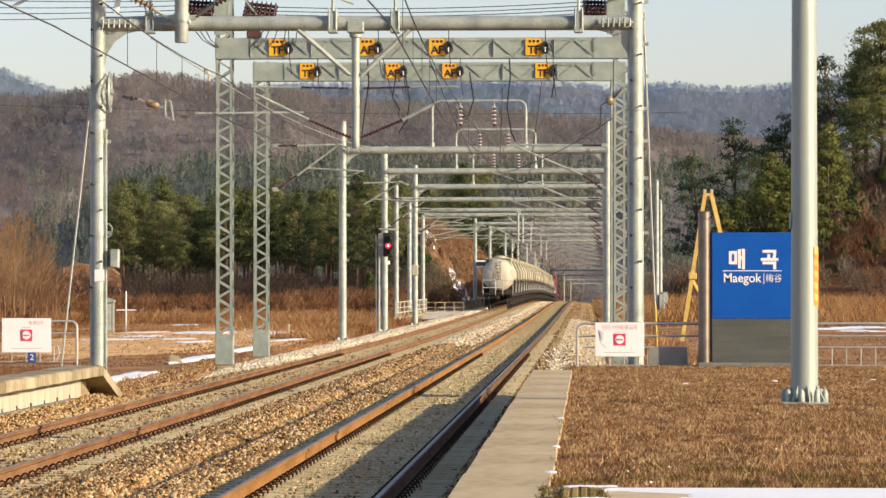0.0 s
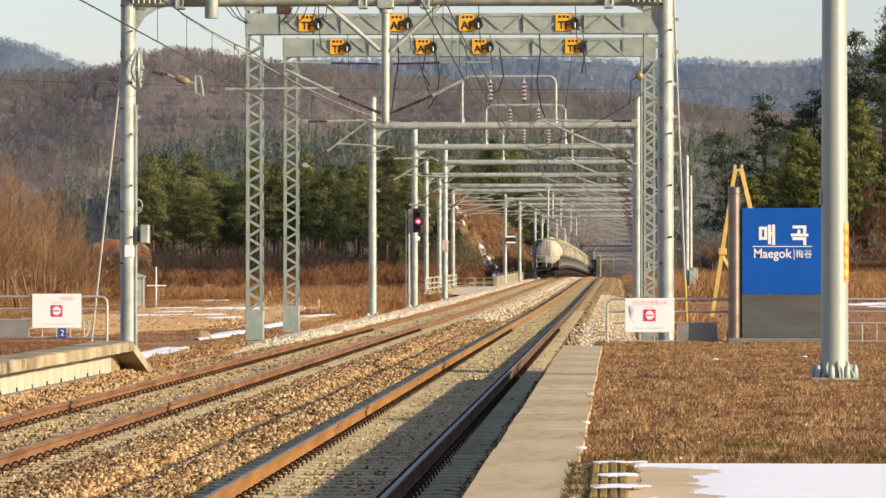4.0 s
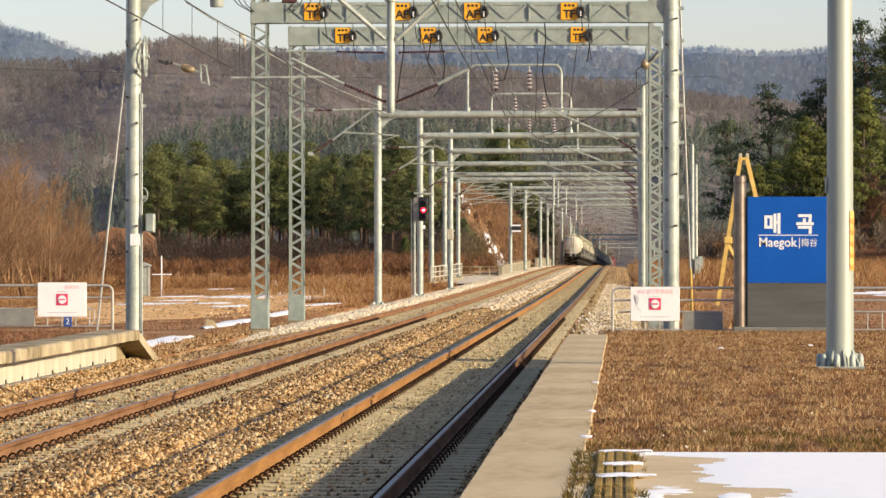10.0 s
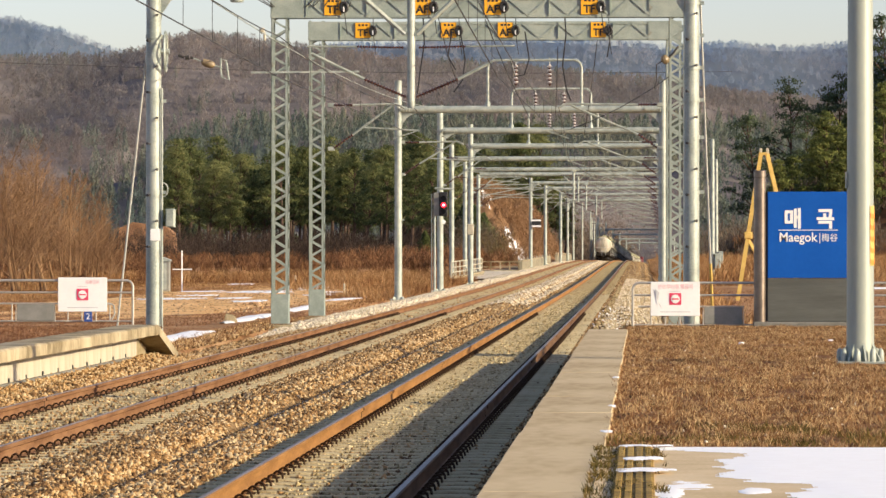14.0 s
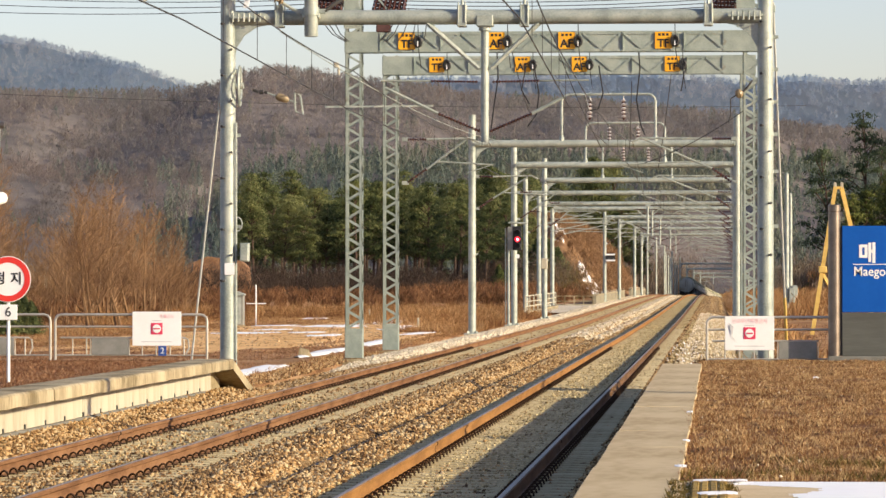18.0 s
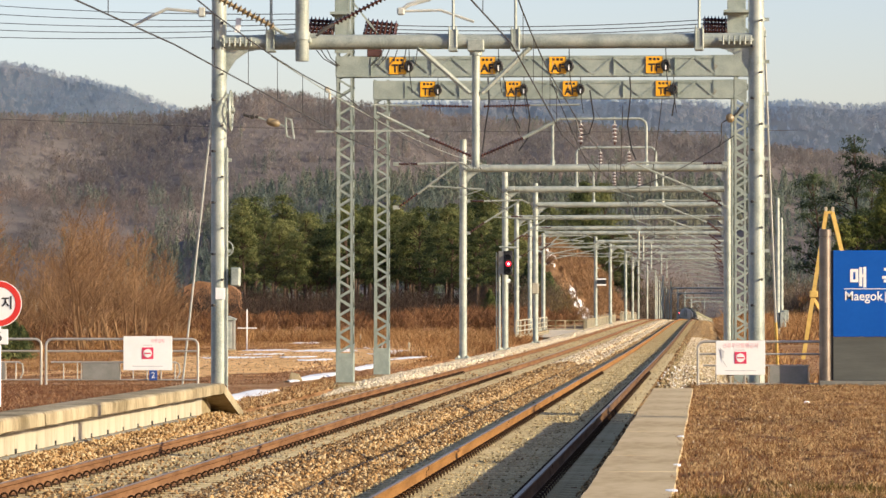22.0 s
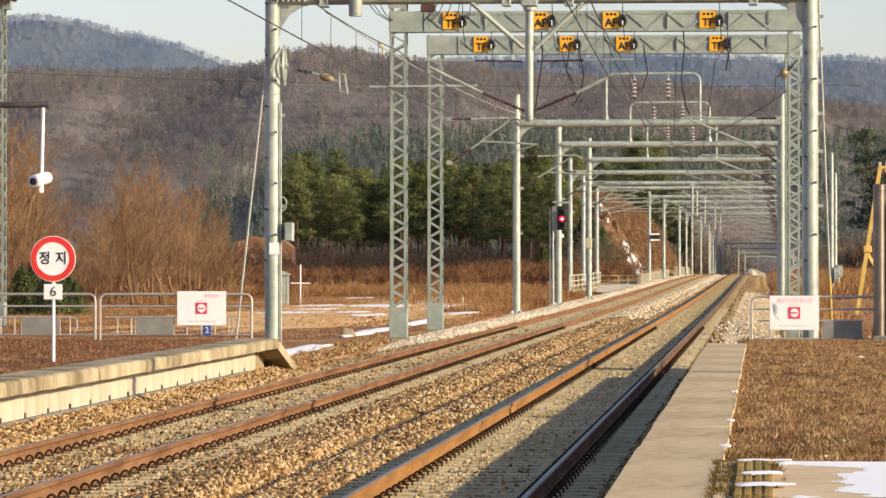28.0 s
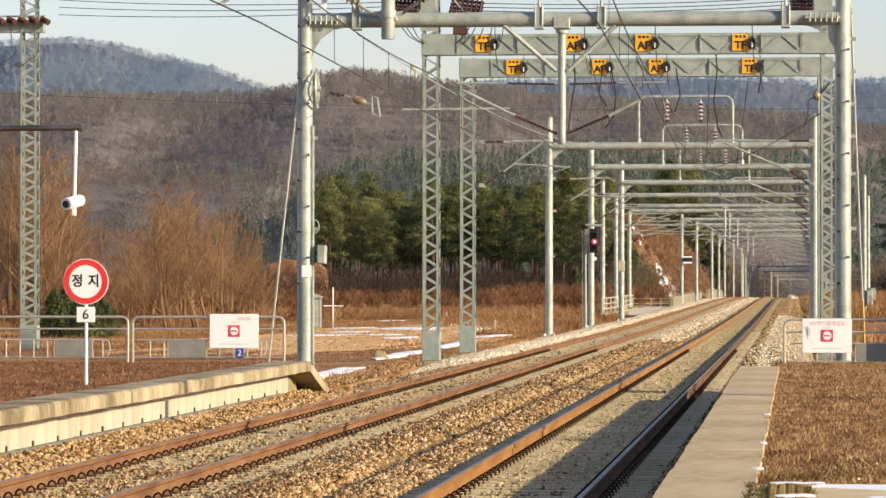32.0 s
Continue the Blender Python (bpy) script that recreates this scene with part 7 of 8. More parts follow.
BARE = [bare_tree(8, s, n, TWIG, w) for s, n, w in ((21, 1, 0.95), (22, 2, 0.85), (23, 3, 0.8), (24, 2, 1.0))]
PALE = [bare_tree(6, s, 2, TWIGPALE, 0.45, 14, 6) for s in (31, 32)]
for i, (px, y, s) in enumerate(((-1376, 205, 1.35), (-1335, 215, 1.25), (-1300, 228, 0.95), (-1215, 200, 0.5), (-1160, 210, 0.6), (-1120, 190, 0.92), (-1085, 215, 1.0), (-1060, 200, 0.86), (-1020, 205, 0.76), (-985, 215, 0.7), (-1170, 240, 0.65), (-1035, 245, 0.92), (-960, 250, 0.65), (-1320, 190, 0.7),
                                (-1100, 235, 0.9), (-1195, 230, 0.5), (-1010, 230, 0.75), (-1355, 240, 1.2), (-1400, 225, 1.35), (-930, 260, 0.55), (-1070, 255, 0.95), (-1150, 215, 0.85), (-1130, 235, 0.95), (-1190, 212, 0.65), (-1000, 222, 0.82), (-1045, 225, 0.98), (-1390, 240, 1.3), (-1362, 228, 1.2), (-1342, 236, 1.3), (-1318, 222, 1.1), (-1285, 238, 0.95), (-1262, 226, 0.8), (-1238, 240, 0.75), (-1205, 236, 0.7), (-1175, 228, 0.75), (-1142, 242, 0.8), (-1080, 246, 0.9), (-1012, 240, 0.8), (-970, 236, 0.7), (-945, 244, 0.6),
                                (-1094, 275, 1.05), (-1118, 282, 1.0), (-1070, 286, 1.0), (-1048, 272, 0.95), (-1022, 280, 0.85), (-995, 288, 0.75), (-1140, 270, 0.95), (-1165, 284, 0.85), (-1190, 276, 0.75), (-1215, 288, 0.8), (-1240, 272, 0.85), (-1265, 284, 0.95), (-1292, 270, 1.1), (-1318, 286, 1.3), (-1342, 274, 1.4), (-1368, 288, 1.5), (-1395, 276, 1.5), (-965, 276, 0.65))):
    plant(BARE[i % 4], "bare_tree", (px * y / LENS, y, -0.35), s, prng.uniform(0, 360), "leafless orange-brown tree with fine twigs", "bare tree", "bare trees", ("trunk", "crown"))
brush("winter_brush", 36, (-45, -27), (185, 260), (0.8, 2.0), ground_z, SHRUB, "reddish leafless brush round the bare trees", 43, 130, 0.16)


def conifer_bush(h, seed, mat, per=1500):
    r = np.random.default_rng(seed)
    u = r.uniform(0, 1, per) ** 0.8
    a = r.uniform(0, 2 * math.pi, per)
    rad = h * 0.45 * (1.02 - u) ** 0.7 * np.sqrt(r.uniform(0.2, 1, per)) * (1 + 0.25 * np.sin(3 * a + seed))
    c = np.stack([rad * np.cos(a), rad * np.sin(a), h * (0.05 + 0.95 * u) + r.normal(0, 0.03 * h, per)], 1)
    face = np.stack([np.cos(a), np.sin(a), np.full(per, 0.5)], 1)
    v = flakes(c, h * 0.035, r, facing=face)
    t = Mesh().lathe((0, 0, -0.2), (0, 0, h * 0.7), ((0, 0.03 * h), (1, 0.008 * h)), 6)
    return t.data("stem", BARK), bulk("foliage", v, np.arange(len(v)).reshape(-1, 3), mat)


BUSH = [conifer_bush(4, 51, LEAFGREEN), conifer_bush(4, 52, LEAFGREEN), conifer_bush(4, 53, DARKPINE), conifer_bush(4, 54, PINE, 2200)]
for px, y, s in ((-1322, 170, 0.5), (-1292, 174, 0.62), (-1266, 168, 0.56), (-1240, 172, 0.46), (-1222, 170, 0.36)):
    plant(BUSH[3], "juniper_bush", (px * y / LENS, y, -0.35), s, prng.uniform(0, 360), "dark green juniper bush by the barrier", "bush", "juniper bushes", ("stem", "foliage"))

# Shrubs added to close bright gaps and stand in for trunk shade.
for i in range(60):
    y = 585 + prng.uniform(0, 170)
    x = (-850 + 600 * (i + prng.uniform(0, 1)) / 60) * y / LENS
    plant(BUSH[2], "evergreen_shrub", (x, y, rise(y) - 0.4), prng.uniform(0.8, 1.4), prng.uniform(0, 360), "dark evergreens added to fill the gaps between the pines with shade", "shrub", "grove undergrowth", ("stem", "foliage"))

# ---------------------------------------------------------------- wooded bank on the near side


def bank_z(x, y):
    """Hillside rising away from the line."""
    u = max(0.0, x - 13 - swerve(y))
    v = smooth01((y - 625) / 70) * (1 - 0.7 * smooth01((y - 755) / 55))
    return rise(y) - 0.35 + v * (u * 0.66 * smooth01(u / 12) / (1 + u / 300) + 2.0 * noise.noise((x * 0.05, y * 0.03, 2)) * smooth01(u / 20))


bankm = Mesh().sheet(stations(8, 190, 4), stations(618, 960, 9), lambda x, y: bank_z(x, y) - (0.6 if x < 10 else 0) + 0.02)
whole("wooded_bank", bankm, THATCH, "steep wooded bank with leaf litter and brush", "hillside", kind="structure", smooth=60)
brush("bank_brush", 170, (15, 84), (630, 790), (2.7, 6.4), bank_z, SHRUB, "brown leafless brush on the bank", 44, 130, 0.4, lambda x, y: x < y * 0.09)
brush("bank_brush", 330, (15, 84), (630, 790), (2.7, 7.5), bank_z, BANKTWIG, "grey-brown leafless brush on the bank", 46, 140, 0.4, lambda x, y: x < y * 0.09)
for i in range(50):
    y = prng.uniform(648, 750)
    x = (150 + 400 * ((i + 0.5) / 50)) * y / LENS
    plant(BUSH[i % 2], "evergreen_shrub", (x, y, bank_z(x, y) - 0.2), prng.uniform(0.6, 1.25), prng.uniform(0, 360), "yellow-green evergreen shrub on the bank", "shrub", "bank shrubs", ("stem", "foliage"))
for px, up, y, h in ((203, 225, 600, 8), (262, 288, 600, 10.5), (285, 240, 590, 8), (343, 298, 610, 10), (322, 275, 620, 9), (380, 330, 600, 12), (418, 330, 620, 12), (440, 400, 600, 13), (468, 385, 610, 13), (492, 440, 620, 14), (520, 470, 600, 15), (560, 475, 600, 16), (610, 480, 610, 16), (400, 310, 610, 10), (470, 330, 590, 11), (520, 330, 590, 11)):
    y += 105
    x = px * y / LENS
    light = px in (492, 520, 560, 470, 610, 468)
    kind = (PINES if light else DARKS)[int(px) % 3]
    z = 1.987 + up * y / LENS - h
    plant(kind, "pine_tree", (x, y, min(z, bank_z(x, y) - 0.2) if z > bank_z(x, y) else bank_z(x, y) - 0.3), (1.987 + up * y / LENS - bank_z(x, y)) / (15 if light else 12), prng.uniform(0, 360), "dark pine standing on the bank", "pine tree", "bank pines")
for px, y, s in ((450, 620, 1.1), (490, 600, 1.0), (560, 610, 1.2), (420, 630, 1.0), (300, 630, 0.9), (240, 620, 0.8), (185, 630, 0.7), (520, 640, 1.1)):
    y += 65
    x = px * y / LENS
    plant(BARE[int(px) % 3], "bare_tree", (x, y, bank_z(x, y) - 0.2), s, prng.uniform(0, 360), "leafless brown tree on the bank", "bare tree", "bank trees", ("trunk", "crown"))
LEAFY = [pine_kind(12, s, LEAFGREEN, clumps=40, per=130, size=0.22, bare=0.06, spread=0.3) for s in (71, 72)]
for i, (px, up) in enumerate(((325, 233), (345, 215), (300, 190), (368, 238), (424, 283), (438, 250), (456, 225), (280, 165), (240, 150), (262, 160), (310, 205), (335, 185), (355, 200), (395, 225))):
    y = 665 + 12 * (i % 4)
    x = px * y / LENS
    plant(LEAFY[i % 2], "evergreen_tree", (x, y, bank_z(x, y) - 0.2), (1.987 + up * y / LENS - bank_z(x, y)) / 12, prng.uniform(0, 360), "yellow-green evergreen tree on the bank", "evergreen tree", "bank evergreens")
for i in range(26):
    y = prng.uniform(645, 695)
    x = (170 + 400 * (i + prng.uniform(0, 1)) / 26) * y / LENS
    plant(BUSH[2], "evergreen_shrub", (x, y, bank_z(x, y) - 0.2), prng.uniform(0.6, 1.1), prng.uniform(0, 360), "dark evergreen shrub at the foot of the bank", "shrub", "bank shrubs", ("stem", "foliage"))
for px, y, up in ((430, 675, 170), (447, 672, 188), (470, 678, 150)):
    x = px * y / LENS
    plant(PALE[px % 2], "bare_tree", (x, y, bank_z(x, y) - 0.1), (1.987 + up * y / LENS - bank_z(x, y)) / 6.5, prng.uniform(0, 360), "pale leafless tree standing on the bank", "bare tree", "pale saplings", ("trunk", "crown"))
# ladder-like drain on the bank
dr = thing("drain_steps", (37.8, 680, bank_z(37.8, 680)), "pale concrete drain steps running up the bank", "drain")
for k in range(10):
    x = 35.1 + 0.6 * k
    part("step", Mesh().cbox((x - 37.8, k * 1.0 - 5, bank_z(x, 675 + k) - bank_z(37.8, 680) + 0.3), (0.7, 0.8, 0.6), 0.03), WALLPALE, dr)

# ---------------------------------------------------------------- cutting beside the far track


def cut_z(x, y):
    """A spur of cut ground that faces the line."""
    a = x - swerve(y)
    u = smooth01((-11.4 - a) / 7.5) * (1 - 0.75 * smooth01((-20 - a) / 8))
    v = smooth01((y - 425 + 1.5 * (a + 12)) / 30) * (1 - smooth01((y - 640) / 120))
    return rise(y) - 0.3 + v * (8.2 * u + (0.9 * noise.noise((x * 0.3, y * 0.12, 6)) + 0.5 * noise.noise((x * 0.9, y * 0.5, 7)) + 0.3 * noise.noise((x * 2.1, y * 1.1, 8))) * u)


whole("cut_slope", Mesh().sheet(stations(-30, -10.6, 0.4), stations(405, 560, 1.2) + stations(564, 760, 8), cut_z), EARTH, "orange earth cutting with patches of snow", "cut slope", kind="structure", smooth=70)
brush("cut_brush", 75, (-19.5, -14.6), (412, 432), (2.0, 5.5), lambda x, y: rise(y) - 0.3, BANKTWIG, "grey-brown leafless bushes before the cutting", 48, 170, 0.13)
brush("cut_brush", 40, (-18.5, -14.4), (412, 430), (1.5, 4.5), lambda x, y: rise(y) - 0.3, GREENWEED, "olive twiggy bushes before the cutting", 51, 170, 0.12)
brush("cut_brush", 90, (-15.6, -12.2), (430, 458), (0.3, 0.9), cut_z, TWIG, "dry stalks standing through the snow on the cutting", 56, 60, 0.1)
brush("cut_brush", 1000, (-28, -12.4), (425, 620), (0.6, 2.4), cut_z, TWIG, "orange-brown brush on the cutting", 45, 130, 0.2,
      lambda x, y: ~((x > -15.4) & (y < 459) & (np.sin(x * 57 + y * 31) < 0.75)))
for i in range(12):
    y = 418 + prng.uniform(0, 22)
    x = -(17.2 + prng.uniform(0, 9)) * y / 430
    plant(BUSH[i % 2], "evergreen_shrub", (x, y, cut_z(x, y) - 0.2), prng.uniform(0.5, 0.95), prng.uniform(0, 360), "green shrub on the cutting", "shrub", "cutting shrubs", ("stem", "foliage"))
for k, (x, y, rx, ry) in enumerate(((-13.0, 446, 0.9, 6), (-13.9, 449, 0.8, 5), (-12.5, 438, 0.7, 4), (-14.9, 452, 0.5, 4), (-17.8, 460, 0.6, 4), (-13.6, 441, 0.5, 4))):
    patch("snow_patch", x, y, rx, ry, lambda a, b: cut_z(a, b) + 0.12, SNOW, "broken snow lying on the cutting", "snow", 110 + k, 0.07, cut=0.4 if x > -14 else 0.8, thick=0.1, ragged=3.2)
for i in range(14):
    y = 620 + prng.uniform(0, 120)
    x = -14 - prng.uniform(0, 25) + swerve(y)
    plant(PINES[i % 4], "pine_tree", (x, y, cut_z(x, y) - 0.3), prng.uniform(0.6, 0.9), prng.uniform(0, 360), "pine above the cutting", "pine tree", "cutting pines")
for i in range(34):
    y = 660 + prng.uniform(0, 230)
    x = 21 + swerve(y) + prng.uniform(0, 30)
    plant(DARKS[i % 3], "pine_tree", (x, y, bank_z(x, y) - 0.3), prng.uniform(0.35, 0.55), prng.uniform(0, 360), "dark pine where the line curves away", "pine tree", "curve pines")

brush("curve_woods", 260, (swerve(1090) - 40, swerve(1090) + 45), (1050, 1118), (8, 20), lambda x, y: rise(y) - 1.0, BANKTWIG, "grey-brown leafless woods where the line curves away", 49, 240, 0.5, lambda x, y: np.abs(x - swerve(1085) + 3.6) > 9, category="woods")

brush("trackside_bush", 16, (0.7, 1.9), (274, 300), (0.8, 1.5), lambda x, y: rise(y) - 0.4, TWIG, "orange-brown dry bushes on the ballast shoulder", 50, 160, 0.1)
for x, y, s in ((-17.6, 424, 1.5), (-16.7, 427, 1.3), (-16.0, 423, 0.9), (-18.6, 428, 1.6)):
    plant(BUSH[3], "evergreen_shrub", (x, y, rise(y) - 0.4), s, prng.uniform(0, 360), "olive green bush before the cutting", "shrub", "cutting shrubs", ("stem", "foliage"))
# small pale houses behind the bare trees
for x, y, w in ((-52.3, 330, 3.4), (-58.5, 345, 4.0)):
    hs = thing("farm_house", (x, y, rise(y) - 0.3), "small pale farm house behind bare trees", "house")
    part("wall", Mesh().cbox((0, 0, 1.4), (w, 5, 2.8), 0.03), WALLPALE, hs)
    part("roof", Mesh().prism([(-w / 2 - 0.4, 2.8), (w / 2 + 0.4, 2.8), (0, 3.5)], "y", -2.9, 2.9), CONCGREY, hs, "low pitched grey roof")
    part("window", Mesh().cbox((-w * 0.2, -2.52, 1.6), (1.0, 0.06, 1.0), 0.01), DARKSTEEL, hs)
    part("door", Mesh().cbox((w * 0.25, -2.52, 1.0), (0.9, 0.06, 2.0), 0.01), BARK, hs)
whole("earth_bank", Mesh().prism([(-3.4, -0.6), (3.6, -0.6), (3.3, 3.6), (2.4, 4.4), (0.6, 4.6), (-1.4, 4.9), (-3.0, 4.2)], "y", -1.5, 1.5), CLAY, "bare orange earth bank before the pines", "earth bank", at=pose(-57.6, 470, 0))

for px, y, s in ((-340, 432, 0.62), (-375, 440, 0.7), (-410, 450, 0.75), (-318, 446, 0.58), (-455, 455, 0.72), (-490, 470, 0.75), (-355, 470, 0.8)):
    plant(PINES[int(-px) % 4], "pine_tree", (px * y / LENS, y, rise(y) - 0.4), s, prng.uniform(0, 360), "green pine beside the cutting", "pine tree", "cutting pines")

# ---------------------------------------------------------------- hills


def crowns(name, mat, label, at, h, seed, per, size, shape):
    """Far trees: each a crown of fine upright sprays that face outwards."""
    r = np.random.default_rng(seed)
    n = len(at)
    u = r.uniform(0, 1, (n, per))
    ang = r.uniform(0, 2 * math.pi, (n, per))
    wide = r.uniform(0.75, 1.3, n)[:, None]
    if shape == "cone":
        rad = h[:, None] * 0.24 * wide * (1.04 - u) ** 0.8 * np.sqrt(r.uniform(0.4, 1, (n, per)))
        up = 0.06 + 0.94 * u
    else:
        rad = h[:, None] * 0.42 * wide * np.sqrt(np.clip(1 - (2 * u - 0.9) ** 2, 0.03, 1)) * np.sqrt(r.uniform(0.3, 1, (n, per)))
        up = 0.12 + 0.88 * u
    c = np.stack([at[:, :1] + rad * np.cos(ang), at[:, 1:2] + rad * np.sin(ang), at[:, 2:] + h[:, None] * up], 2).reshape(-1, 3)
    m = len(c)
    ang = ang.ravel() + r.normal(0, 0.35, m)
    d = np.stack([r.normal(0, 0.3, m), r.normal(0, 0.3, m), np.ones(m)], 1) * (size * r.uniform(0.6, 1.4, m))[:, None]
    w = np.stack([-np.sin(ang), np.cos(ang), np.zeros(m)], 1) * (size * (0.3 if shape == "cone" else 0.2))
    v = np.stack([c - d * 0.6 + w, c + d, c - d * 0.6 - w], 1).reshape(-1, 3)
    me = bulk(name, v, np.arange(len(v)).reshape(-1, 3), mat, True)
    out = np.stack([np.cos(ang), np.sin(ang), 1.6 * u.ravel() - 0.35], 1)  # each spray shades as a bit of its crown
    out /= np.linalg.norm(out, axis=1)[:, None]
    me.normals_split_custom_set_from_vertices(np.repeat(out, 3, 0).tolist())
    whole(name, me, mat, label, "woods", kind="stuff")


def hill(name, dist, depth, ridge, base, soil, label, seed, kinds, rough=8.0, x_range=(-560, 300), low=0.05, cell=8.0):
    """A ridge, its line given as (sideways, up) in 7200ths of the distance, with its woods."""
    line = [(a * dist / LENS, EYE[2] + b * dist / LENS) for a, b in ridge]

    def z_at(x, v):
        s = smooth01(v) ** 0.9 if v < 1 else 1 - 0.5 * (v - 1)
        gully = rough * (noise.noise((x * 4.2 / depth + 1.2 * v, v * 1.3, seed)) + 0.5 * noise.noise((x * 11 / depth - 0.8 * v, v * 3.1, seed + 1)))
        return base + (between(line, x) - base) * s + gully * min(1.0, 2.5 * v) * (1 - 0.8 * smooth01((v - 0.6) / 0.4))

    xs = stations(x_range[0], x_range[1], cell)
    vs = stations(0.0, 1.08, cell / depth)
    whole(name, Mesh().sheet(xs, vs, z_at).lay(dist, depth), soil, label, "hill", kind="structure", smooth=180)
    for k, (mat, text, shape, dx, dy, height, per, size, want) in enumerate(kinds):
        r = np.random.default_rng(seed * 10 + k)
        n = int((x_range[1] - x_range[0]) * depth * (1 - low) / (dx * dy))
        x, v = r.uniform(*x_range, n), r.uniform(low, 1.0, n)
        edge = int((x_range[1] - x_range[0]) / dx * 1.4)
        x = np.concatenate([x, r.uniform(*x_range, edge)])
        v = np.concatenate([v, r.uniform(0.97, 1.0, edge)])
        ok = np.array([want(a * LENS / dist, b, noise.noise((a * 9 / depth, b * 3.5, seed + 5)) + 0.6 * noise.noise((a * 31 / depth, b * 11, seed + 7))) for a, b in zip(x, v)])
        x, v = x[ok], v[ok]
        at = np.stack([x, dist - depth * (1 - v), [z_at(a, b) - 0.5 for a, b in zip(x, v)]], 1)
        crowns(name + "_woods", mat, text, at, r.uniform(*height, len(x)), seed * 10 + k, per, size, shape)


# This ridge's haze lies in the colours of its woods.
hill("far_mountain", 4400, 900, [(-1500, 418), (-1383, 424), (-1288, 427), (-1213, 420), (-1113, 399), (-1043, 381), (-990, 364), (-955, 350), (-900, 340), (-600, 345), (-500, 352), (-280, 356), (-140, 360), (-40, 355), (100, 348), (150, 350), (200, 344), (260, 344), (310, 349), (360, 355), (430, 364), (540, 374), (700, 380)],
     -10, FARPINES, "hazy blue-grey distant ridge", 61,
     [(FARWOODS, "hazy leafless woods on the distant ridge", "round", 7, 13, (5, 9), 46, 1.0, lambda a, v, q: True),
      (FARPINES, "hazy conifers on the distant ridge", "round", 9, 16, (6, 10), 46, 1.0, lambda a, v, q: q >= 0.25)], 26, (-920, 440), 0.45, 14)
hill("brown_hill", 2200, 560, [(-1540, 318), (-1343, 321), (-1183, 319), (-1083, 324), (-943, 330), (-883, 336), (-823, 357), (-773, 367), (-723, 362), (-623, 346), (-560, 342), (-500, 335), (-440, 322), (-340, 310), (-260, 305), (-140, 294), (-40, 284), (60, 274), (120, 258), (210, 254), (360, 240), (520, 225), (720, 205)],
     -6, SHADELITTER, "brown leafless wooded ridge", 62,
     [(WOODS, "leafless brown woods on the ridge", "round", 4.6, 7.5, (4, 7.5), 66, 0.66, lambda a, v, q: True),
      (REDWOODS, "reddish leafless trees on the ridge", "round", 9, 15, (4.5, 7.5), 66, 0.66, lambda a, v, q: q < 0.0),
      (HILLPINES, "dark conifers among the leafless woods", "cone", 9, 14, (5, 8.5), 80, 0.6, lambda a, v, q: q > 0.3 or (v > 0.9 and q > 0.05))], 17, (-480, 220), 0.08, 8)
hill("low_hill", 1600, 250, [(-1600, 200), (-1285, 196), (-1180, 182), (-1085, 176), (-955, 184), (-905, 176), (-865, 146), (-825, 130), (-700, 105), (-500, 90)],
     -8, SHADELITTER, "low wooded rise behind the field", 64,
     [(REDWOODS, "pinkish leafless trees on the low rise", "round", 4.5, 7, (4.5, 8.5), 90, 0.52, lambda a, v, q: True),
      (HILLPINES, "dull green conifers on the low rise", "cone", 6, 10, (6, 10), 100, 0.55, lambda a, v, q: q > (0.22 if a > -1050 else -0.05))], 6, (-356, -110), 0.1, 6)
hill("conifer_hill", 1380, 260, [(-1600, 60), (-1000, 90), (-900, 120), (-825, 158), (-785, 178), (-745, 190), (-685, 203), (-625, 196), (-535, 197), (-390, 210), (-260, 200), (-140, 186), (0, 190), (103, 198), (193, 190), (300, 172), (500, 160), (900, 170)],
     -9, SHADELITTER, "dull green conifer ridge", 63,
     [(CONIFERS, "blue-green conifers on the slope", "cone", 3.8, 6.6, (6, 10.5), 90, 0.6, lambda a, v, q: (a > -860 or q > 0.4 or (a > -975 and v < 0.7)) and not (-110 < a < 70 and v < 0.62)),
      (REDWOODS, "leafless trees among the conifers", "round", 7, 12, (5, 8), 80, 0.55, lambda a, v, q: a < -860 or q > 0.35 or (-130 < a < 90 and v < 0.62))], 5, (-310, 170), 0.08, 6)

# ---------------------------------------------------------------- goods train


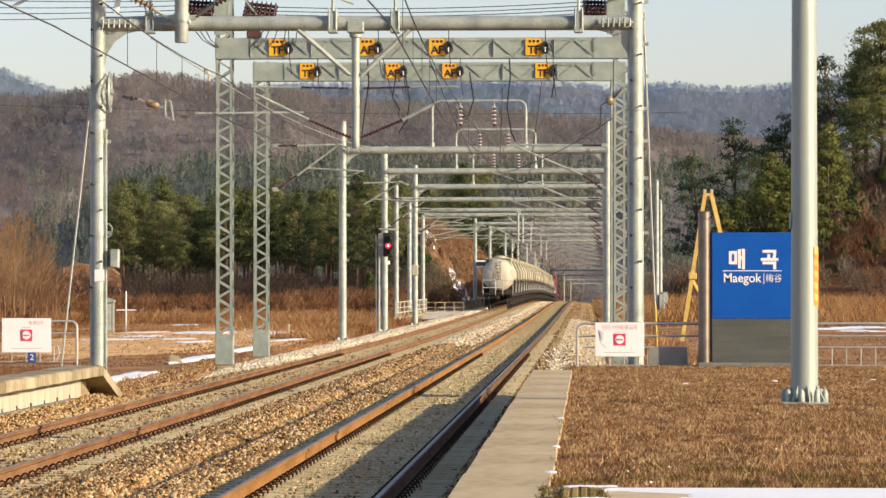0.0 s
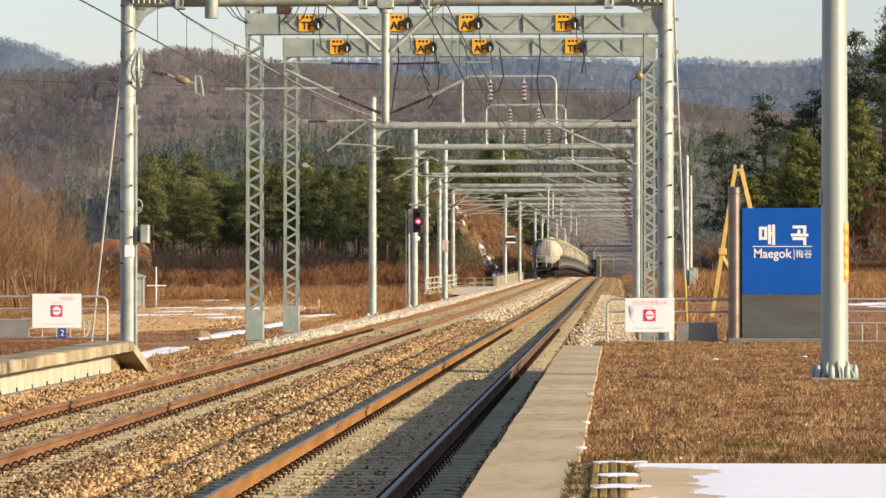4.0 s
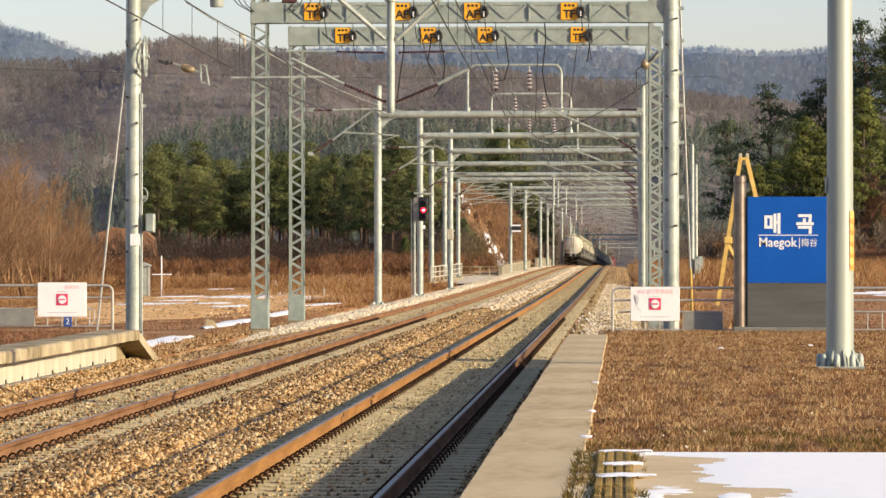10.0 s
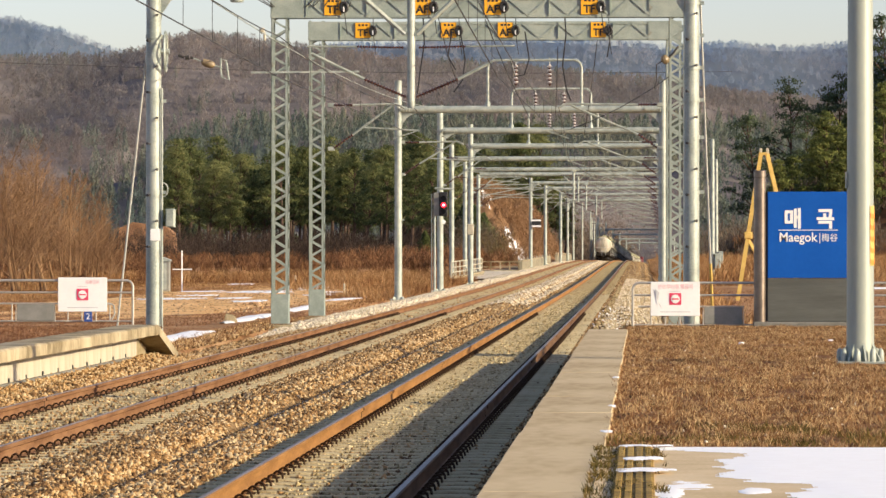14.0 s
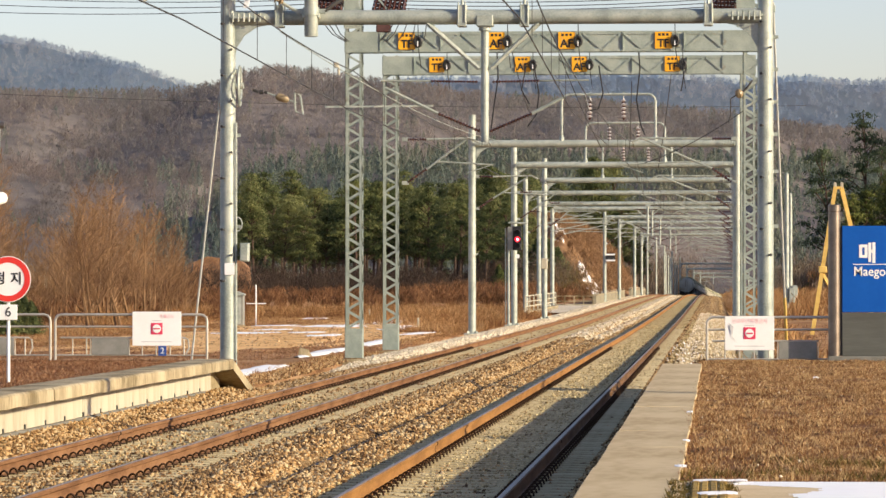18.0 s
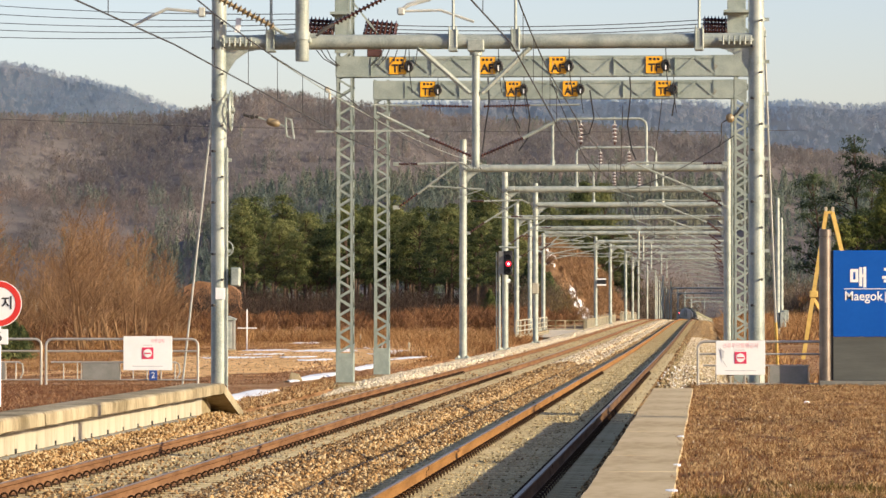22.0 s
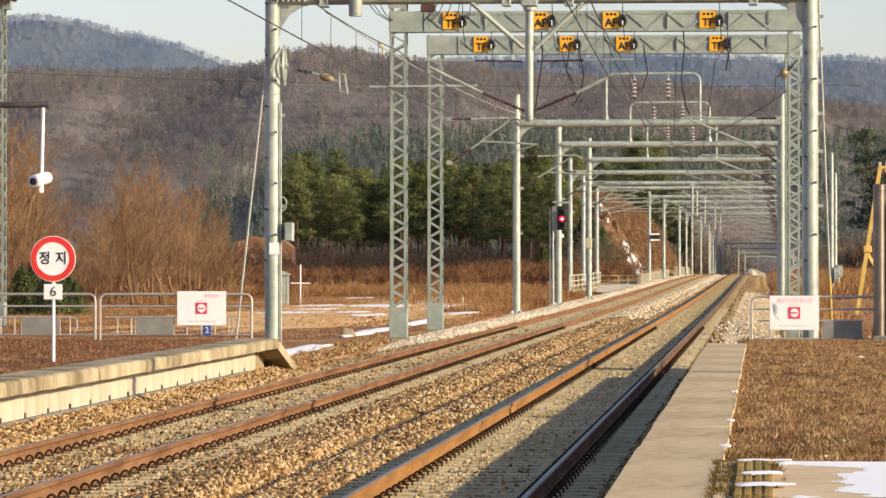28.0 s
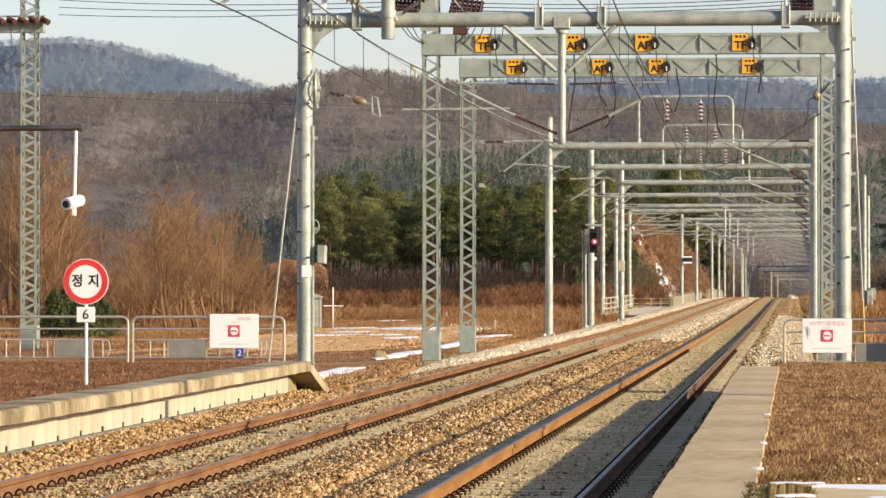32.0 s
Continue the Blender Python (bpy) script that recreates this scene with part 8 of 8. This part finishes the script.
def tank_wagon(dome, dome_label):
    w = thing("tank_wagon", (0, 0, 0), "weathered cream tank wagon with olive guard panels on top", "tank wagon", "goods train wagons")
    r, z = 1.3, 2.75
    tank = part("tank", Mesh().lathe((0, 1.6, z), (0, 12.4, z), ((0, r), (1, r)), 28, False), TANKSIDE, w, "cylindrical tank side streaked with dirt")
    for ya, yb in ((1.6, 0.85), (12.4, 13.15)):
        part("end_dome", Mesh().lathe((0, ya, z), (0, yb, z), ((0, r), (0.25, r * 0.985), (0.55, r * 0.9), (0.78, r * 0.74), (0.93, r * 0.45), (1, 0.05)), 28), dome, tank, dome_label)
    for k in range(2):
        y = 4.6 + 4.8 * k
        part("band", Mesh().lathe((0, y - 0.04, z), (0, y + 0.04, z), ((0, r + 0.012), (1, r + 0.012)), 28, False), TANKSIDE, tank)
    part("manhole", Mesh().lathe((0, 7, z + r - 0.1), (0, 7, z + r + 0.3), ((0, 0.45), (0.8, 0.45), (1, 0.3)), 16), TANKTOP, tank)
    part("walkway", Mesh().box((0, 7, z + r + 0.06), (1.5, 10.5, 0.05)), TANKTOP, tank, "olive walkway along the top", smooth=0)
    for s in (-1, 1):
        for y in (3.4, 7.0, 10.6):
            part("guard_panel", Mesh().cbox((s * 1.0, y, z + 1.08), (0.06, 2.3, 0.62), 0.01), TANKTOP, tank, "upright guard panel beside the walkway")
        part("hatch_cover", Mesh().cbox((s * 0.35, 1.75, z + r - 0.06), (0.5, 0.7, 0.12), 0.02), TANK, tank)
    part("underframe", Mesh().box((0, 7, 1.15), (2.3, 13.4, 0.28)).box((0, 7, 1.4), (1.4, 12.6, 0.35)), WAGON, w, "dark steel underframe", smooth=0)
    for yy in (0.15, 13.85):
        er = part("end_railing", Mesh().tube([(-1.2, yy, 1.1), (-1.2, yy, 2.35), (1.2, yy, 2.35), (1.2, yy, 1.1)], 0.035), PALESTEEL, w, "pale end railing")
        for x in (-0.2, 0.4):
            part("upright", Mesh().tube([(x, yy, 1.1), (x, yy, 2.35)], 0.035), PALESTEEL, er)
        part("cross_rail", Mesh().tube([(-1.2, yy, 1.75), (0.4, yy, 1.75)], 0.025), PALESTEEL, er)
        for s in (-1, 1):
            part("step_bar", Mesh().bar((s * 1.22, yy, 0.35), (s * 1.22, yy, 1.3), 0.05), WAGON, w, smooth=0)
        part("coupler", Mesh().cbox((0, yy - (0.3 if yy < 1 else -0.3), 0.95), (0.28, 0.6, 0.28), 0.03), WAGON, w)
        part("end_platform", Mesh().box((0, yy, 1.22), (2.4, 0.9, 0.06)), WAGON, w, smooth=0)
    for k in range(4):
        y = 2.6 + 2.95 * k
        part("saddle", Mesh().prism([(-1.2, 1.25), (1.2, 1.25), (1.28, 2.5), (1.1, 2.0), (0.6, 1.6), (0, 1.46), (-0.6, 1.6), (-1.1, 2.0), (-1.28, 2.5)], "y", y - 0.12, y + 0.12), WAGON, w, "dark steel saddle under the tank", smooth=0)
    for s in (-1, 1):
        for yy in (6.7, 7.3):
            part("ladder_rail", Mesh().tube([(s * 1.42, yy, 1.2), (s * 1.42, yy, 3.0), (s * 0.9, yy, z + r + 0.1)], 0.03), DARKSTEEL, tank)
        part("side_sill", Mesh().box((s * 1.18, 7, 1.2), (0.12, 13.2, 0.3)), WAGON, w, smooth=0)
    ld = Mesh()
    for x in (-0.17, 0.17):
        ld.tube([(x, 0.8, 2.3), (x, 0.75, 3.6), (x, 1.6, z + r + 0.05)], 0.025)
    for k in range(5):
        ld.tube([(-0.17, 0.78, 2.4 + 0.28 * k), (0.17, 0.78, 2.4 + 0.28 * k)], 0.018)
    part("end_ladder", ld, DARKSTEEL, tank, "ladder up the end of the tank")
    for yc in (2.6, 11.4):
        b = Mesh()
        for s in (-1, 1):
            b.prism([(yc - 1.3, 0.4), (yc - 0.9, 0.75), (yc + 0.9, 0.75), (yc + 1.3, 0.4), (yc + 0.4, 0.25), (yc - 0.4, 0.25)], "x", s * 1.0 - 0.08, s * 1.0 + 0.08)
        b.box((0, yc, 0.6), (2.0, 0.4, 0.35))
        bog = part("bogie", b, WAGON, w, "dark cast bogie", smooth=0)
        for dy in (-0.88, 0.88):
            for s in (-1, 1):
                wh = Mesh().lathe((s * 0.69, 0, 0), (s * 0.83, 0, 0), ((0, 0.46), (0.25, 0.46), (0.3, 0.43), (1, 0.42)), 20)
                part("wheel", wh, DARKSTEEL, bog, "steel wheel with a bright rim", at=pose(0, yc + dy, 0.42))
    part("brake_gear", Mesh().cbox((0.3, 6.5, 0.75), (0.6, 1.2, 0.4), 0.04).tube([(-0.6, 3.5, 0.7), (-0.6, 10.5, 0.7)], 0.05), WAGON, w)
    return w


def locomotive():
    c = thing("locomotive", (0, 0, 0), "red and pale diesel locomotive at the head of the train", "locomotive")
    part("hood", Mesh().cbox((0, 8, 2.6), (2.4, 15.0, 2.5), 0.15), LOCORED, c, "red body")
    part("cab", Mesh().cbox((0, 14, 2.9), (2.8, 3.0, 3.0), 0.15), LOCORED, c)
    part("stripe", Mesh().cbox((0, 8, 1.75), (2.46, 15.1, 0.35), 0.02), WHITE, c, "white stripe")
    part("frame", Mesh().cbox((0, 8, 1.2), (2.7, 16.5, 0.4), 0.05), WAGON, c)
    for yc in (3, 13):
        bog = part("bogie", Mesh().cbox((0, yc, 0.65), (2.2, 3.6, 0.6), 0.08), WAGON, c)
        for dy in (-1.3, 0, 1.3):
            for s in (-1, 1):
                part("wheel", Mesh().lathe((s * 0.69, 0, 0), (s * 0.83, 0, 0), ((0, 0.5), (1, 0.48)), 18), DARKSTEEL, bog, at=pose(0, yc + dy, 0.5))
    for s in (-1, 1):
        part("window", Mesh().cbox((s * 0.7, 12.47, 3.6), (0.7, 0.05, 0.6), 0.02), BLACK, c)
        part("handrail", Mesh().tube([(s * 1.3, 0.3, 1.4), (s * 1.3, 0.3, 2.4), (s * 1.3, 12, 2.4)], 0.03), PALESTEEL, c)
    return c


TRAIN_START, SPEED, SLOWING, PITCH, WAGONS = 325.0, 24.5, 0.13, 14.6, 21
second_wagon = tank_wagon(TANKSIDE, "grimy dished tank end")
train = [tank_wagon(TANK, "cream dished tank end"), second_wagon] + [copy_thing(second_wagon, pose(0, 0, 0)) for _ in range(WAGONS - 2)] + [locomotive()]


def on_track(y):
    """Pose of a vehicle whose rear stands at y on the far track."""
    a, b = Vector((TRACK_L + swerve(y), y, rise(y))), Vector((TRACK_L + swerve(y + 14), y + 14, rise(y + 14)))
    d = b - a
    return pose(*a, math.degrees(math.atan2(d.z, d.y)), 0, -math.degrees(math.atan2(d.x, d.y)))


def motions():
    for i, w in enumerate(train):
        walk(w, [(t, on_track(TRAIN_START + PITCH * i + SPEED * t - SLOWING * t * t)) for t in range(0, 33, 2)])


motions()
